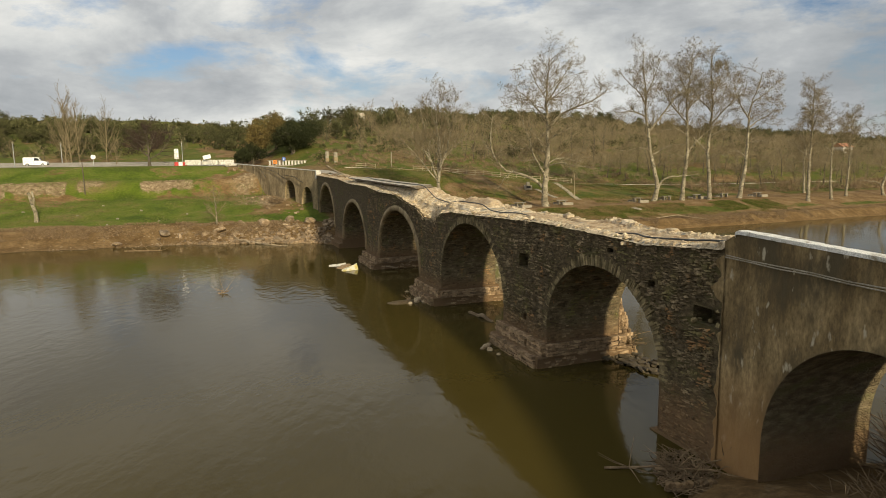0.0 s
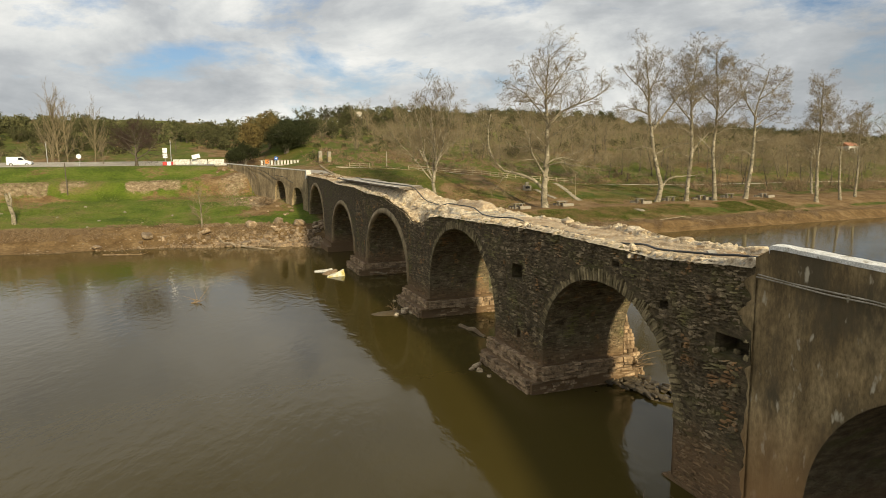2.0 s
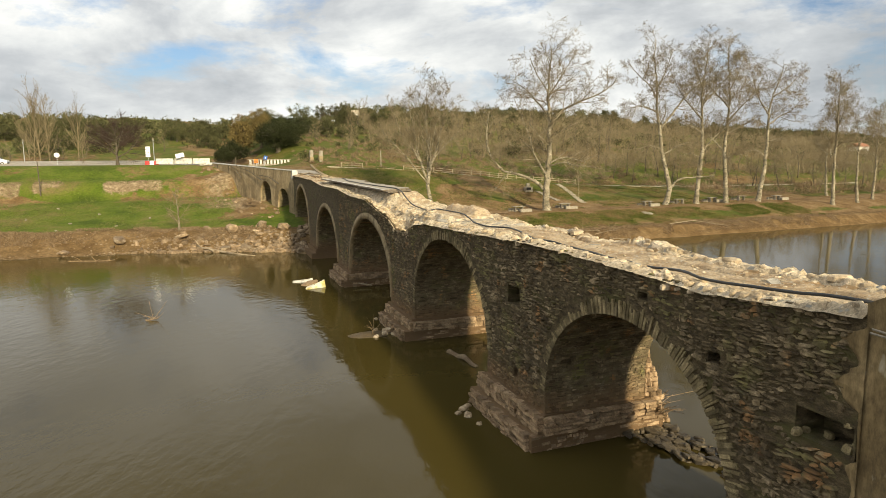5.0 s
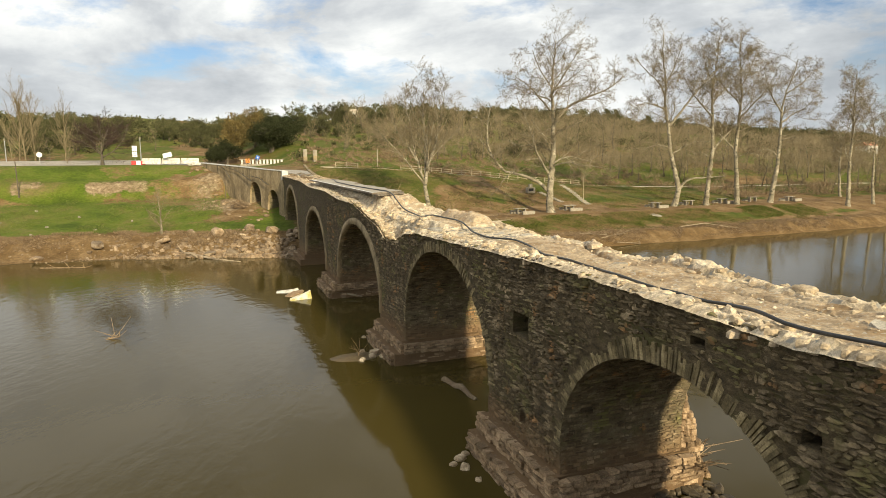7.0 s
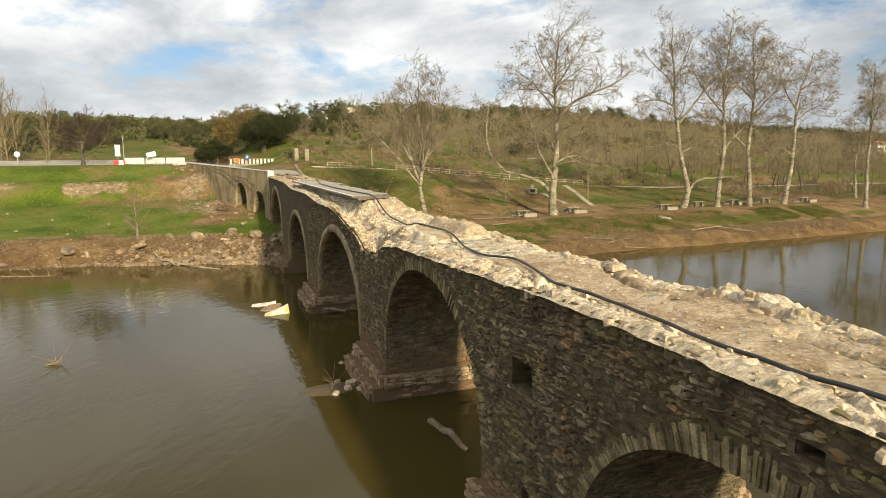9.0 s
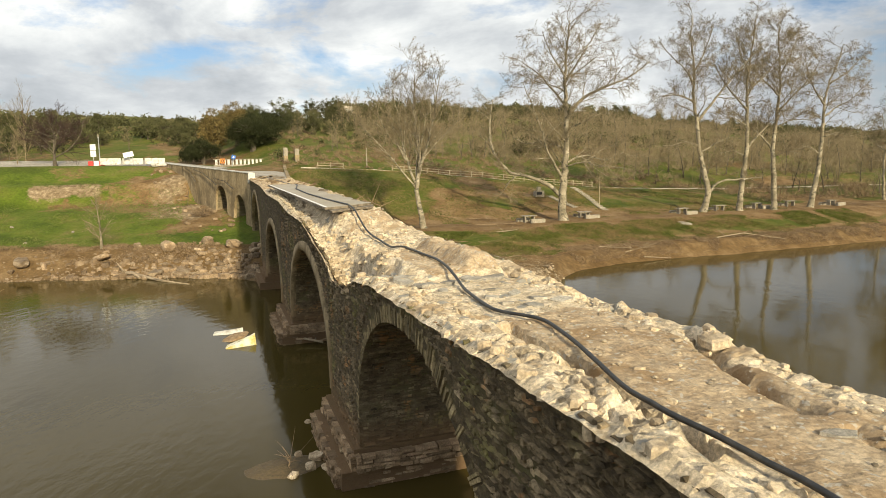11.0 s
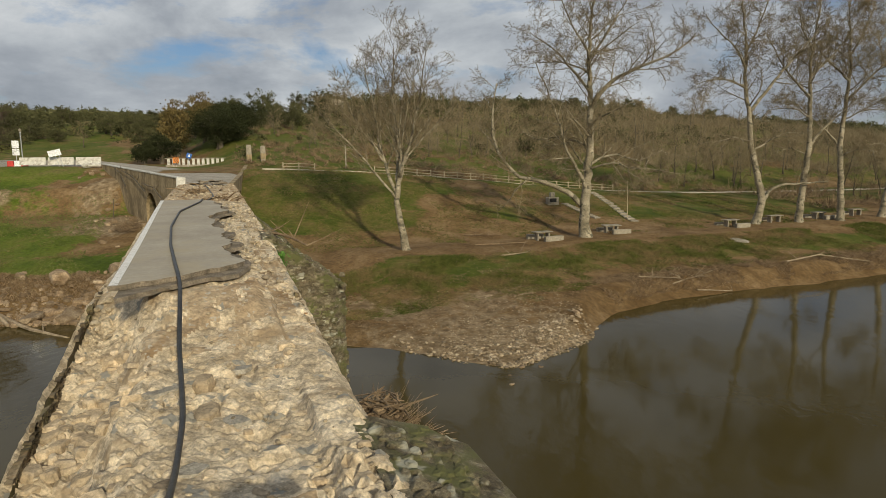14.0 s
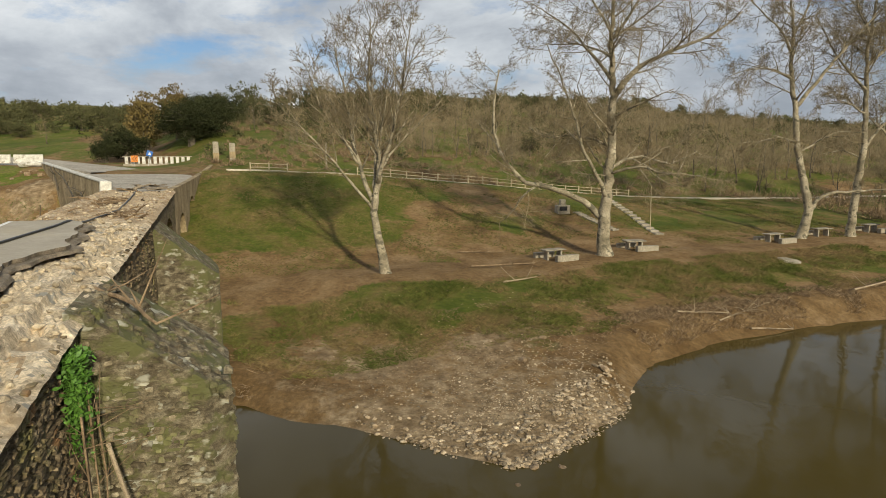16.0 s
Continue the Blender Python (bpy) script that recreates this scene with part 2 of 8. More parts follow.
# ---- materials ----
def surf(name, cols, scale=2.0, rough=0.85, bump=0.4, bscale=None, stain=None, mud=None, vary=0.0, island=0.0, metal=0.0,
         stretch=(1, 1, 1), voronoi=0.0, spots=None, dist=0.05, spec=0.3, grain=0.8, facet=0.0):
    """A procedural surface: two scales of colour variation, relief, stains, spots, a flood line of mud."""
    mat = bpy.data.materials.new(name)
    mat.use_nodes = True
    nt = mat.node_tree
    n, l = nt.nodes.new, nt.links.new
    bs = nt.nodes["Principled BSDF"]
    bs.inputs["Metallic"].default_value = metal
    bs.inputs["Specular IOR Level"].default_value = spec
    tc, mp = n("ShaderNodeTexCoord"), n("ShaderNodeMapping")
    mp.inputs["Scale"].default_value = stretch
    l(tc.outputs["Object"], mp.inputs[0])

    def tex(sc, detail=5, ro=0.6):
        t = n("ShaderNodeTexNoise")
        t.inputs["Scale"].default_value, t.inputs["Detail"].default_value, t.inputs["Roughness"].default_value = sc, detail, ro
        l(mp.outputs[0], t.inputs[0])
        return t.outputs["Fac"]

    def ramp(fac, stops):
        r = n("ShaderNodeValToRGB")
        l(fac, r.inputs[0])
        e = r.color_ramp.elements
        while len(e) < len(stops):
            e.new(0.5)
        for k, (p, c) in enumerate(stops):
            e[k].position, e[k].color = p, (*c, 1) if len(c) == 3 else c
        return r.outputs[0]

    def mix(fac, a, b, mode="MIX"):
        m = n("ShaderNodeMix")
        m.data_type, m.blend_type = "RGBA", mode
        for sock, val in ((0, fac), (6, a), (7, b)):
            if isinstance(val, bpy.types.NodeSocket):
                l(val, m.inputs[sock])
            else:
                m.inputs[sock].default_value = val if sock == 0 else (*val, 1)
        return m.outputs[2]
    lo, hi = 0.32, 0.68
    col = ramp(tex(scale, 6), [(lo + (hi - lo) * k / max(1, len(cols) - 1), c) for k, c in enumerate(cols)])
    fine = ramp(tex(scale * 9, 4, 0.7), [(0.32, (0.5, 0.5, 0.5)), (0.68, (1.38, 1.38, 1.38))])
    col = mix(grain, col, fine, "MULTIPLY")
    if facet:
        # split faces of broken stone: cells at two sizes, each at its own height and shade
        wv = n("ShaderNodeTexNoise"); wv.inputs["Scale"].default_value = facet * 0.8; wv.inputs["Detail"].default_value = 3
        l(mp.outputs[0], wv.inputs[0])
        sh = n("ShaderNodeVectorMath"); sh.operation = "MULTIPLY_ADD"
        l(wv.outputs["Color"], sh.inputs[0]); sh.inputs[1].default_value = (0.9 / facet,) * 3; l(mp.outputs[0], sh.inputs[2])
        steps = []
        for k in (1.0, 2.6):
            v = n("ShaderNodeTexVoronoi"); v.inputs["Scale"].default_value = facet * k
            l(sh.outputs[0], v.inputs[0])
            sp = n("ShaderNodeSeparateColor"); l(v.outputs["Color"], sp.inputs[0])
            steps.append(sp.outputs[0])
        fa = n("ShaderNodeMath"); fa.operation = "MULTIPLY_ADD"
        l(steps[1], fa.inputs[0]); fa.inputs[1].default_value = 0.5; l(steps[0], fa.inputs[2])
        facets = fa.outputs[0]
        col = mix(0.75, col, ramp(facets, [(0.1, (0.68, 0.68, 0.68)), (0.9, (1.3, 1.3, 1.3))]), "MULTIPLY")
    if stain:
        c, sc, a, b = stain
        col = mix(ramp(tex(sc, 5, 0.65), [(a, (0, 0, 0)), (b, (1, 1, 1))]), col, c)
    if spots:
        c, sc, a, b = spots
        col = mix(ramp(tex(sc, 3, 0.5), [(a, (0, 0, 0)), (b, (1, 1, 1))]), col, c)
    if mud:
        c, top, soft = mud
        geo, sep = n("ShaderNodeNewGeometry"), n("ShaderNodeSeparateXYZ")
        l(geo.outputs["Position"], sep.inputs[0])
        wob = n("ShaderNodeMath"); wob.operation = "MULTIPLY_ADD"
        l(tex(0.8, 4), wob.inputs[0]); wob.inputs[1].default_value = 1.6; l(sep.outputs[2], wob.inputs[2])
        mr = n("ShaderNodeMapRange"); l(wob.outputs[0], mr.inputs[0])
        mr.inputs[1].default_value, mr.inputs[2].default_value, mr.inputs[3].default_value, mr.inputs[4].default_value = top + 0.8 - soft, top + 0.8 + soft, 0.85, 0.0
        col = mix(mr.outputs[0], col, c)
    if vary or island:
        src = n("ShaderNodeObjectInfo").outputs["Random"] if vary else n("ShaderNodeNewGeometry").outputs["Random Per Island"]
        k = vary or island
        mr = n("ShaderNodeMapRange"); l(src, mr.inputs[0])
        mr.inputs[3].default_value, mr.inputs[4].default_value = 1 - k, 1 + k
        cc = n("ShaderNodeCombineXYZ")
        for q in range(3):
            l(mr.outputs[0], cc.inputs[q])
        col = mix(1.0, col, cc.outputs[0], "MULTIPLY")
    l(col, bs.inputs["Base Color"])
    rr = ramp(tex(scale * 4, 3), [(0.3, (rough * 0.85,) * 3), (0.7, (min(1, rough * 1.12),) * 3)])
    l(rr, bs.inputs["Roughness"])
    if bump:
        h = tex(bscale or scale * 5, 8, 0.68)
        if voronoi:
            v = n("ShaderNodeTexVoronoi")
            v.feature = "DISTANCE_TO_EDGE"
            v.inputs["Scale"].default_value = voronoi
            l(mp.outputs[0], v.inputs[0])
            r = n("ShaderNodeMapRange"); l(v.outputs["Distance"], r.inputs[0]); r.inputs[2].default_value = 0.12
            ad = n("ShaderNodeMath"); ad.operation = "ADD"
            l(h, ad.inputs[0]); l(r.outputs[0], ad.inputs[1])
            h = ad.outputs[0]
        if facet:
            ad = n("ShaderNodeMath"); ad.operation = "ADD"
            l(h, ad.inputs[0]); l(facets, ad.inputs[1])
            h = ad.outputs[0]
        bp = n("ShaderNodeBump")
        bp.inputs["Strength"].default_value, bp.inputs["Distance"].default_value = bump, dist
        l(h, bp.inputs["Height"])
        l(bp.outputs[0], bs.inputs["Normal"])
    return mat


M_MASON = surf("old_slate_masonry", [(0.085, 0.065, 0.036), (0.16, 0.125, 0.072), (0.27, 0.215, 0.13)], 1.8, 0.92, 1.0, 7, stain=((0.14, 0.13, 0.055), 0.5, 0.52, 0.66), mud=((0.20, 0.122, 0.062), 1.9, 0.6), voronoi=3.4, stretch=(1, 1, 2.8), dist=0.035)
M_STONE = surf("slate_stones", [(0.075, 0.054, 0.029), (0.16, 0.119, 0.068), (0.31, 0.24, 0.148)], 1.6, 0.9, 1.0, 14, stain=((0.17, 0.15, 0.058), 0.6, 0.52, 0.66), mud=((0.20, 0.122, 0.062), 1.9, 0.6), island=0.42, spots=((0.30, 0.17, 0.075), 1.1, 0.60, 0.66))
M_STONE_ONE = surf("slate_stone_piece", [(0.075, 0.054, 0.029), (0.16, 0.119, 0.068), (0.31, 0.24, 0.148)], 1.6, 0.9, 1.0, 14, stain=((0.17, 0.15, 0.058), 0.6, 0.52, 0.66), mud=((0.20, 0.122, 0.062), 1.9, 0.6), vary=0.42, spots=((0.30, 0.17, 0.075), 1.1, 0.60, 0.66))
# mortar colour darkened both for dirt and for the shade between the stones
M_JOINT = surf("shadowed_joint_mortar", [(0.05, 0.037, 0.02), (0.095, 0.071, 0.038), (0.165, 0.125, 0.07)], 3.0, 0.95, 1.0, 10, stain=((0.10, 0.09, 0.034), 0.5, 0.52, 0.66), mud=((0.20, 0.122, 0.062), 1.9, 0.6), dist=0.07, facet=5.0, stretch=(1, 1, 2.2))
M_VOUS = surf("voussoir_slate", [(0.105, 0.082, 0.04), (0.195, 0.153, 0.08), (0.32, 0.255, 0.145)], 2.6, 0.9, 0.8, 9, vary=0.42, mud=((0.18, 0.115, 0.062), 1.3, 0.35))
M_PLINTH = surf("plinth_blocks", [(0.18, 0.12, 0.066), (0.30, 0.205, 0.12), (0.42, 0.305, 0.19)], 2.0, 0.9, 1.0, 11, vary=0.35)
M_RUBBLE = surf("exposed_mortar_rubble", [(0.335, 0.267, 0.177), (0.53, 0.432, 0.298), (0.68, 0.578, 0.428)], 1.8, 0.93, 1.0, 20, stain=((0.36, 0.265, 0.16), 0.8, 0.55, 0.67), spots=((0.30, 0.28, 0.235), 2.6, 0.62, 0.65), dist=0.04, facet=5.5)
M_RUBSTONE = surf("loose_pale_stones", [(0.26, 0.205, 0.135), (0.41, 0.335, 0.225), (0.55, 0.465, 0.34)], 1.5, 0.9, 0.6, 9, island=0.3)
M_RUBONE = surf("pale_stone_piece", [(0.28, 0.212, 0.135), (0.46, 0.36, 0.235), (0.59, 0.485, 0.345)], 1.5, 0.9, 0.6, 9, vary=0.3)
M_SLATE = surf("grey_slate_slab", [(0.235, 0.21, 0.168), (0.345, 0.312, 0.252), (0.46, 0.415, 0.335)], 2.5, 0.85, 0.8, 10, vary=0.25)
M_SOIL = surf("road_bed_soil", [(0.31, 0.218, 0.128), (0.44, 0.332, 0.21), (0.56, 0.448, 0.305)], 1.1, 0.95, 1.0, 18, stain=((0.30, 0.20, 0.105), 0.7, 0.52, 0.64), spots=((0.46, 0.41, 0.33), 8, 0.60, 0.66), dist=0.05)
M_PLASTER = surf("weathered_cement_render", [(0.10, 0.070, 0.032), (0.20, 0.142, 0.069), (0.34, 0.25, 0.13)], 0.9, 0.92, 0.5, 7, stain=((0.085, 0.066, 0.036), 0.7, 0.48, 0.62), spots=((0.42, 0.37, 0.27), 3.0, 0.64, 0.72), mud=((0.29, 0.165, 0.068), 2.9, 1.6), stretch=(1, 1, 0.45))
M_RENDER_FAR = surf("pale_cement_render", [(0.17, 0.125, 0.068), (0.28, 0.212, 0.12), (0.39, 0.305, 0.185)], 0.9, 0.92, 0.5, 7, stain=((0.12, 0.092, 0.052), 0.7, 0.54, 0.68), mud=((0.20, 0.125, 0.06), 2.2, 1.3), stretch=(1, 1, 0.4))
M_WHITEWASH = surf("whitewashed_concrete", [(0.42, 0.40, 0.35), (0.56, 0.54, 0.48), (0.66, 0.64, 0.58)], 2.5, 0.85, 0.3, 12, stain=((0.22, 0.19, 0.14), 1.8, 0.54, 0.68))
M_CAP = surf("flaking_whitewash", [(0.56, 0.54, 0.49), (0.69, 0.675, 0.63), (0.78, 0.77, 0.73)], 2.5, 0.85, 0.4, 12, stain=((0.27, 0.235, 0.17), 1.8, 0.57, 0.66))
M_CONCRETE = surf("grey_concrete", [(0.20, 0.175, 0.13), (0.29, 0.255, 0.195), (0.38, 0.34, 0.27)], 1.5, 0.9, 0.4, 9, stain=((0.22, 0.19, 0.13), 0.9, 0.55, 0.68))
M_ASPHALT = surf("worn_asphalt", [(0.31, 0.272, 0.215), (0.355, 0.315, 0.25), (0.40, 0.355, 0.285)], 0.7, 0.9, 0.0, 40, stain=((0.37, 0.315, 0.225), 0.5, 0.52, 0.7), dist=0.02, grain=0.22)
M_ASPHALT_EDGE = surf("broken_asphalt_edge", [(0.12, 0.098, 0.068), (0.21, 0.172, 0.125), (0.32, 0.262, 0.19)], 3, 0.95, 0.9, 14)
M_ROAD = surf("far_road_asphalt", [(0.27, 0.24, 0.195), (0.34, 0.305, 0.25), (0.40, 0.36, 0.295)], 0.5, 0.9, 0.2, 30)
M_LINE = surf("white_road_paint", [(0.62, 0.60, 0.55), (0.74, 0.72, 0.68), (0.80, 0.79, 0.76)], 4, 0.8, 0.2, 30, stain=((0.32, 0.29, 0.24), 5, 0.62, 0.7))
M_RUBBER = surf("black_rubber_hose", [(0.012, 0.012, 0.012), (0.02, 0.02, 0.019), (0.035, 0.033, 0.03)], 6, 0.45, 0.15, 20, spec=0.5)
M_GRAVEL = surf("river_gravel", [(0.17, 0.122, 0.072), (0.29, 0.225, 0.145), (0.46, 0.38, 0.27)], 2.0, 0.9, 0.3, 12, island=0.55)
M_ROCK = surf("shore_rock", [(0.15, 0.10, 0.055), (0.25, 0.18, 0.11), (0.40, 0.31, 0.205)], 1.0, 0.92, 0.9, 6, vary=0.3)
M_ROCK_MANY = surf("shore_rubble_rock", [(0.125, 0.082, 0.044), (0.215, 0.152, 0.092), (0.36, 0.275, 0.18)], 1.0, 0.92, 0.9, 6, island=0.35)
M_WOOD = surf("bleached_driftwood", [(0.19, 0.142, 0.09), (0.29, 0.225, 0.148), (0.39, 0.31, 0.21)], 2.0, 0.85, 0.6, 8, stretch=(1, 1, 1), island=0.2)
M_BRUSH = surf("dry_brush", [(0.13, 0.088, 0.05), (0.205, 0.142, 0.082), (0.29, 0.21, 0.125)], 3.0, 0.9, 0.0, island=0.3)
M_BARK = surf("plane_bark", [(0.13, 0.11, 0.072), (0.26, 0.222, 0.152), (0.41, 0.36, 0.265)], 0.9, 0.9, 0.5, 7, spots=((0.11, 0.098, 0.066), 2.2, 0.56, 0.62))
M_TWIG = surf("bare_twigs", [(0.13, 0.10, 0.056), (0.20, 0.158, 0.092), (0.28, 0.225, 0.135)], 0.7, 0.9, 0.0)
M_TWIG_RED = surf("reddish_bare_twigs", [(0.034, 0.02, 0.016), (0.055, 0.033, 0.025), (0.085, 0.054, 0.038)], 0.7, 0.9, 0.0)
M_LEAF = surf("olive_leaves", [(0.045, 0.047, 0.020), (0.078, 0.078, 0.034), (0.125, 0.118, 0.056)], 0.5, 0.8, 0.0, vary=0.25, spec=0.08)
M_LEAF_DARK = surf("dark_evergreen_leaves", [(0.018, 0.022, 0.010), (0.035, 0.04, 0.017), (0.06, 0.066, 0.028)], 0.6, 0.8, 0.0, vary=0.15, spec=0.06)
M_LEAF_OCHRE = surf("ochre_willow_leaves", [(0.085, 0.062, 0.018), (0.135, 0.098, 0.030), (0.19, 0.14, 0.05)], 0.6, 0.8, 0.0)
M_IVY = surf("ivy_leaves", [(0.045, 0.11, 0.014), (0.075, 0.17, 0.022), (0.11, 0.22, 0.035)], 2.0, 0.6, 0.0, island=0.3)
M_BLADE = surf("grass_blades", [(0.075, 0.10, 0.018), (0.115, 0.14, 0.028), (0.16, 0.16, 0.05)], 0.25, 0.8, 0.0, island=0.3, stain=((0.17, 0.13, 0.06), 0.3, 0.52, 0.66))
M_BLADE_DRY = surf("patchy_lawn_blades", [(0.07, 0.085, 0.018), (0.11, 0.115, 0.03), (0.16, 0.135, 0.05)], 0.25, 0.85, 0.0, island=0.3, stain=((0.19, 0.135, 0.065), 0.25, 0.46, 0.60), spec=0.1)
M_TRUNK = surf("dark_trunk", [(0.06, 0.05, 0.035), (0.10, 0.082, 0.058), (0.15, 0.125, 0.09)], 2, 0.9, 0.4, 10)
M_WHITE = surf("white_van_paint", [(0.72, 0.73, 0.74), (0.77, 0.78, 0.79), (0.80, 0.81, 0.82)], 0.7, 0.3, 0.0, spec=0.5)
M_DARKGLASS = surf("dark_window_glass", [(0.012, 0.014, 0.016), (0.02, 0.022, 0.025), (0.03, 0.032, 0.035)], 0.7, 0.1, 0.0, spec=0.6)
M_TYRE = surf("tyre_rubber", [(0.015, 0.015, 0.015), (0.022, 0.022, 0.022), (0.03, 0.03, 0.03)], 6, 0.8, 0.0)
M_GALV = surf("galvanised_steel", [(0.36, 0.37, 0.37), (0.45, 0.46, 0.46), (0.55, 0.56, 0.56)], 3, 0.45, 0.0, metal=0.6)
M_RED = surf("red_plastic", [(0.42, 0.03, 0.03), (0.52, 0.045, 0.04), (0.58, 0.06, 0.05)], 3, 0.5, 0.0)
M_BLUE = surf("blue_sign_face", [(0.02, 0.09, 0.32), (0.03, 0.12, 0.40), (0.04, 0.15, 0.46)], 3, 0.45, 0.0)
M_ORANGE = surf("orange_sign_face", [(0.55, 0.17, 0.02), (0.65, 0.21, 0.03), (0.70, 0.25, 0.04)], 3, 0.5, 0.0)
M_BLACK = surf("sign_black_and_opening_shade", [(0.012, 0.012, 0.012), (0.018, 0.018, 0.018), (0.025, 0.025, 0.025)], 3, 0.6, 0.0)
M_YELLOW = surf("faded_yellow_paint", [(0.38, 0.29, 0.06), (0.50, 0.42, 0.14), (0.60, 0.55, 0.32)], 1.8, 0.8, 0.5, 8, stain=((0.55, 0.53, 0.46), 1.2, 0.5, 0.62))
M_FENCE = surf("pale_timber_rail", [(0.28, 0.23, 0.145), (0.37, 0.31, 0.205), (0.45, 0.385, 0.27)], 2.5, 0.85, 0.3, 12)
M_PATH = surf("pale_gravel_path", [(0.36, 0.31, 0.23), (0.45, 0.395, 0.30), (0.53, 0.47, 0.37)], 0.5, 0.95, 0.4, 15, stain=((0.22, 0.18, 0.11), 0.4, 0.55, 0.68))
M_ROOF = surf("terracotta_roof", [(0.26, 0.11, 0.06), (0.34, 0.15, 0.085), (0.42, 0.21, 0.125)], 1.5, 0.85, 0.3, 8)


def water_material():
    mat = bpy.data.materials.new("murky_river_water")
    mat.use_nodes = True
    nt = mat.node_tree
    n, l = nt.nodes.new, nt.links.new
    bs = nt.nodes["Principled BSDF"]
    bs.inputs["IOR"].default_value = 1.33
    bs.inputs["Roughness"].default_value = 0.07
    bs.inputs["Specular IOR Level"].default_value = 0.23
    tc = n("ShaderNodeTexCoord")
    t1 = n("ShaderNodeTexNoise"); t1.inputs["Scale"].default_value = 0.06; t1.inputs["Detail"].default_value = 5
    l(tc.outputs["Object"], t1.inputs[0])
    r = n("ShaderNodeValToRGB"); l(t1.outputs["Fac"], r.inputs[0])
    r.color_ramp.elements[0].position, r.color_ramp.elements[0].color = 0.35, (0.051, 0.0385, 0.0105, 1)
    r.color_ramp.elements[1].position, r.color_ramp.elements[1].color = 0.68, (0.066, 0.0495, 0.0135, 1)
    l(r.outputs[0], bs.inputs["Base Color"])
    mp = n("ShaderNodeMapping"); mp.inputs["Scale"].default_value = (1.0, 0.55, 1); mp.inputs["Rotation"].default_value = (0, 0, 0.5)
    l(tc.outputs["Object"], mp.inputs[0])
    a = n("ShaderNodeTexNoise"); a.inputs["Scale"].default_value = 1.6; a.inputs["Detail"].default_value = 3
    b = n("ShaderNodeTexNoise"); b.inputs["Scale"].default_value = 0.12; b.inputs["Detail"].default_value = 3
    l(mp.outputs[0], a.inputs[0]); l(mp.outputs[0], b.inputs[0])
    gate = n("ShaderNodeMapRange"); l(b.outputs["Fac"], gate.inputs[0])
    gate.inputs[1].default_value, gate.inputs[2].default_value, gate.inputs[3].default_value, gate.inputs[4].default_value = 0.42, 0.66, 0.08, 1.0
    # the open reach upstream of the bridge is ruffled, the pool behind it calm
    side = n("ShaderNodeVectorMath"); side.operation = "DOT_PRODUCT"; l(tc.outputs["Object"], side.inputs[0]); side.inputs[1].default_value = tuple(N)
    open_reach = n("ShaderNodeMapRange"); l(side.outputs["Value"], open_reach.inputs[0])
    open_reach.inputs[1].default_value, open_reach.inputs[2].default_value, open_reach.inputs[3].default_value, open_reach.inputs[4].default_value = P0.dot(N) - 12, P0.dot(N) + 2, 0.5, 0.0
    wind = n("ShaderNodeMath"); wind.operation = "ADD"; l(gate.outputs[0], wind.inputs[0]); l(open_reach.outputs[0], wind.inputs[1])
    mul = n("ShaderNodeMath"); mul.operation = "MULTIPLY"; l(a.outputs["Fac"], mul.inputs[0]); l(wind.outputs[0], mul.inputs[1])
    bp = n("ShaderNodeBump"); bp.inputs["Strength"].default_value = 0.38; bp.inputs["Distance"].default_value = 0.06
    l(mul.outputs[0], bp.inputs["Height"]); l(bp.outputs[0], bs.inputs["Normal"])
    return mat


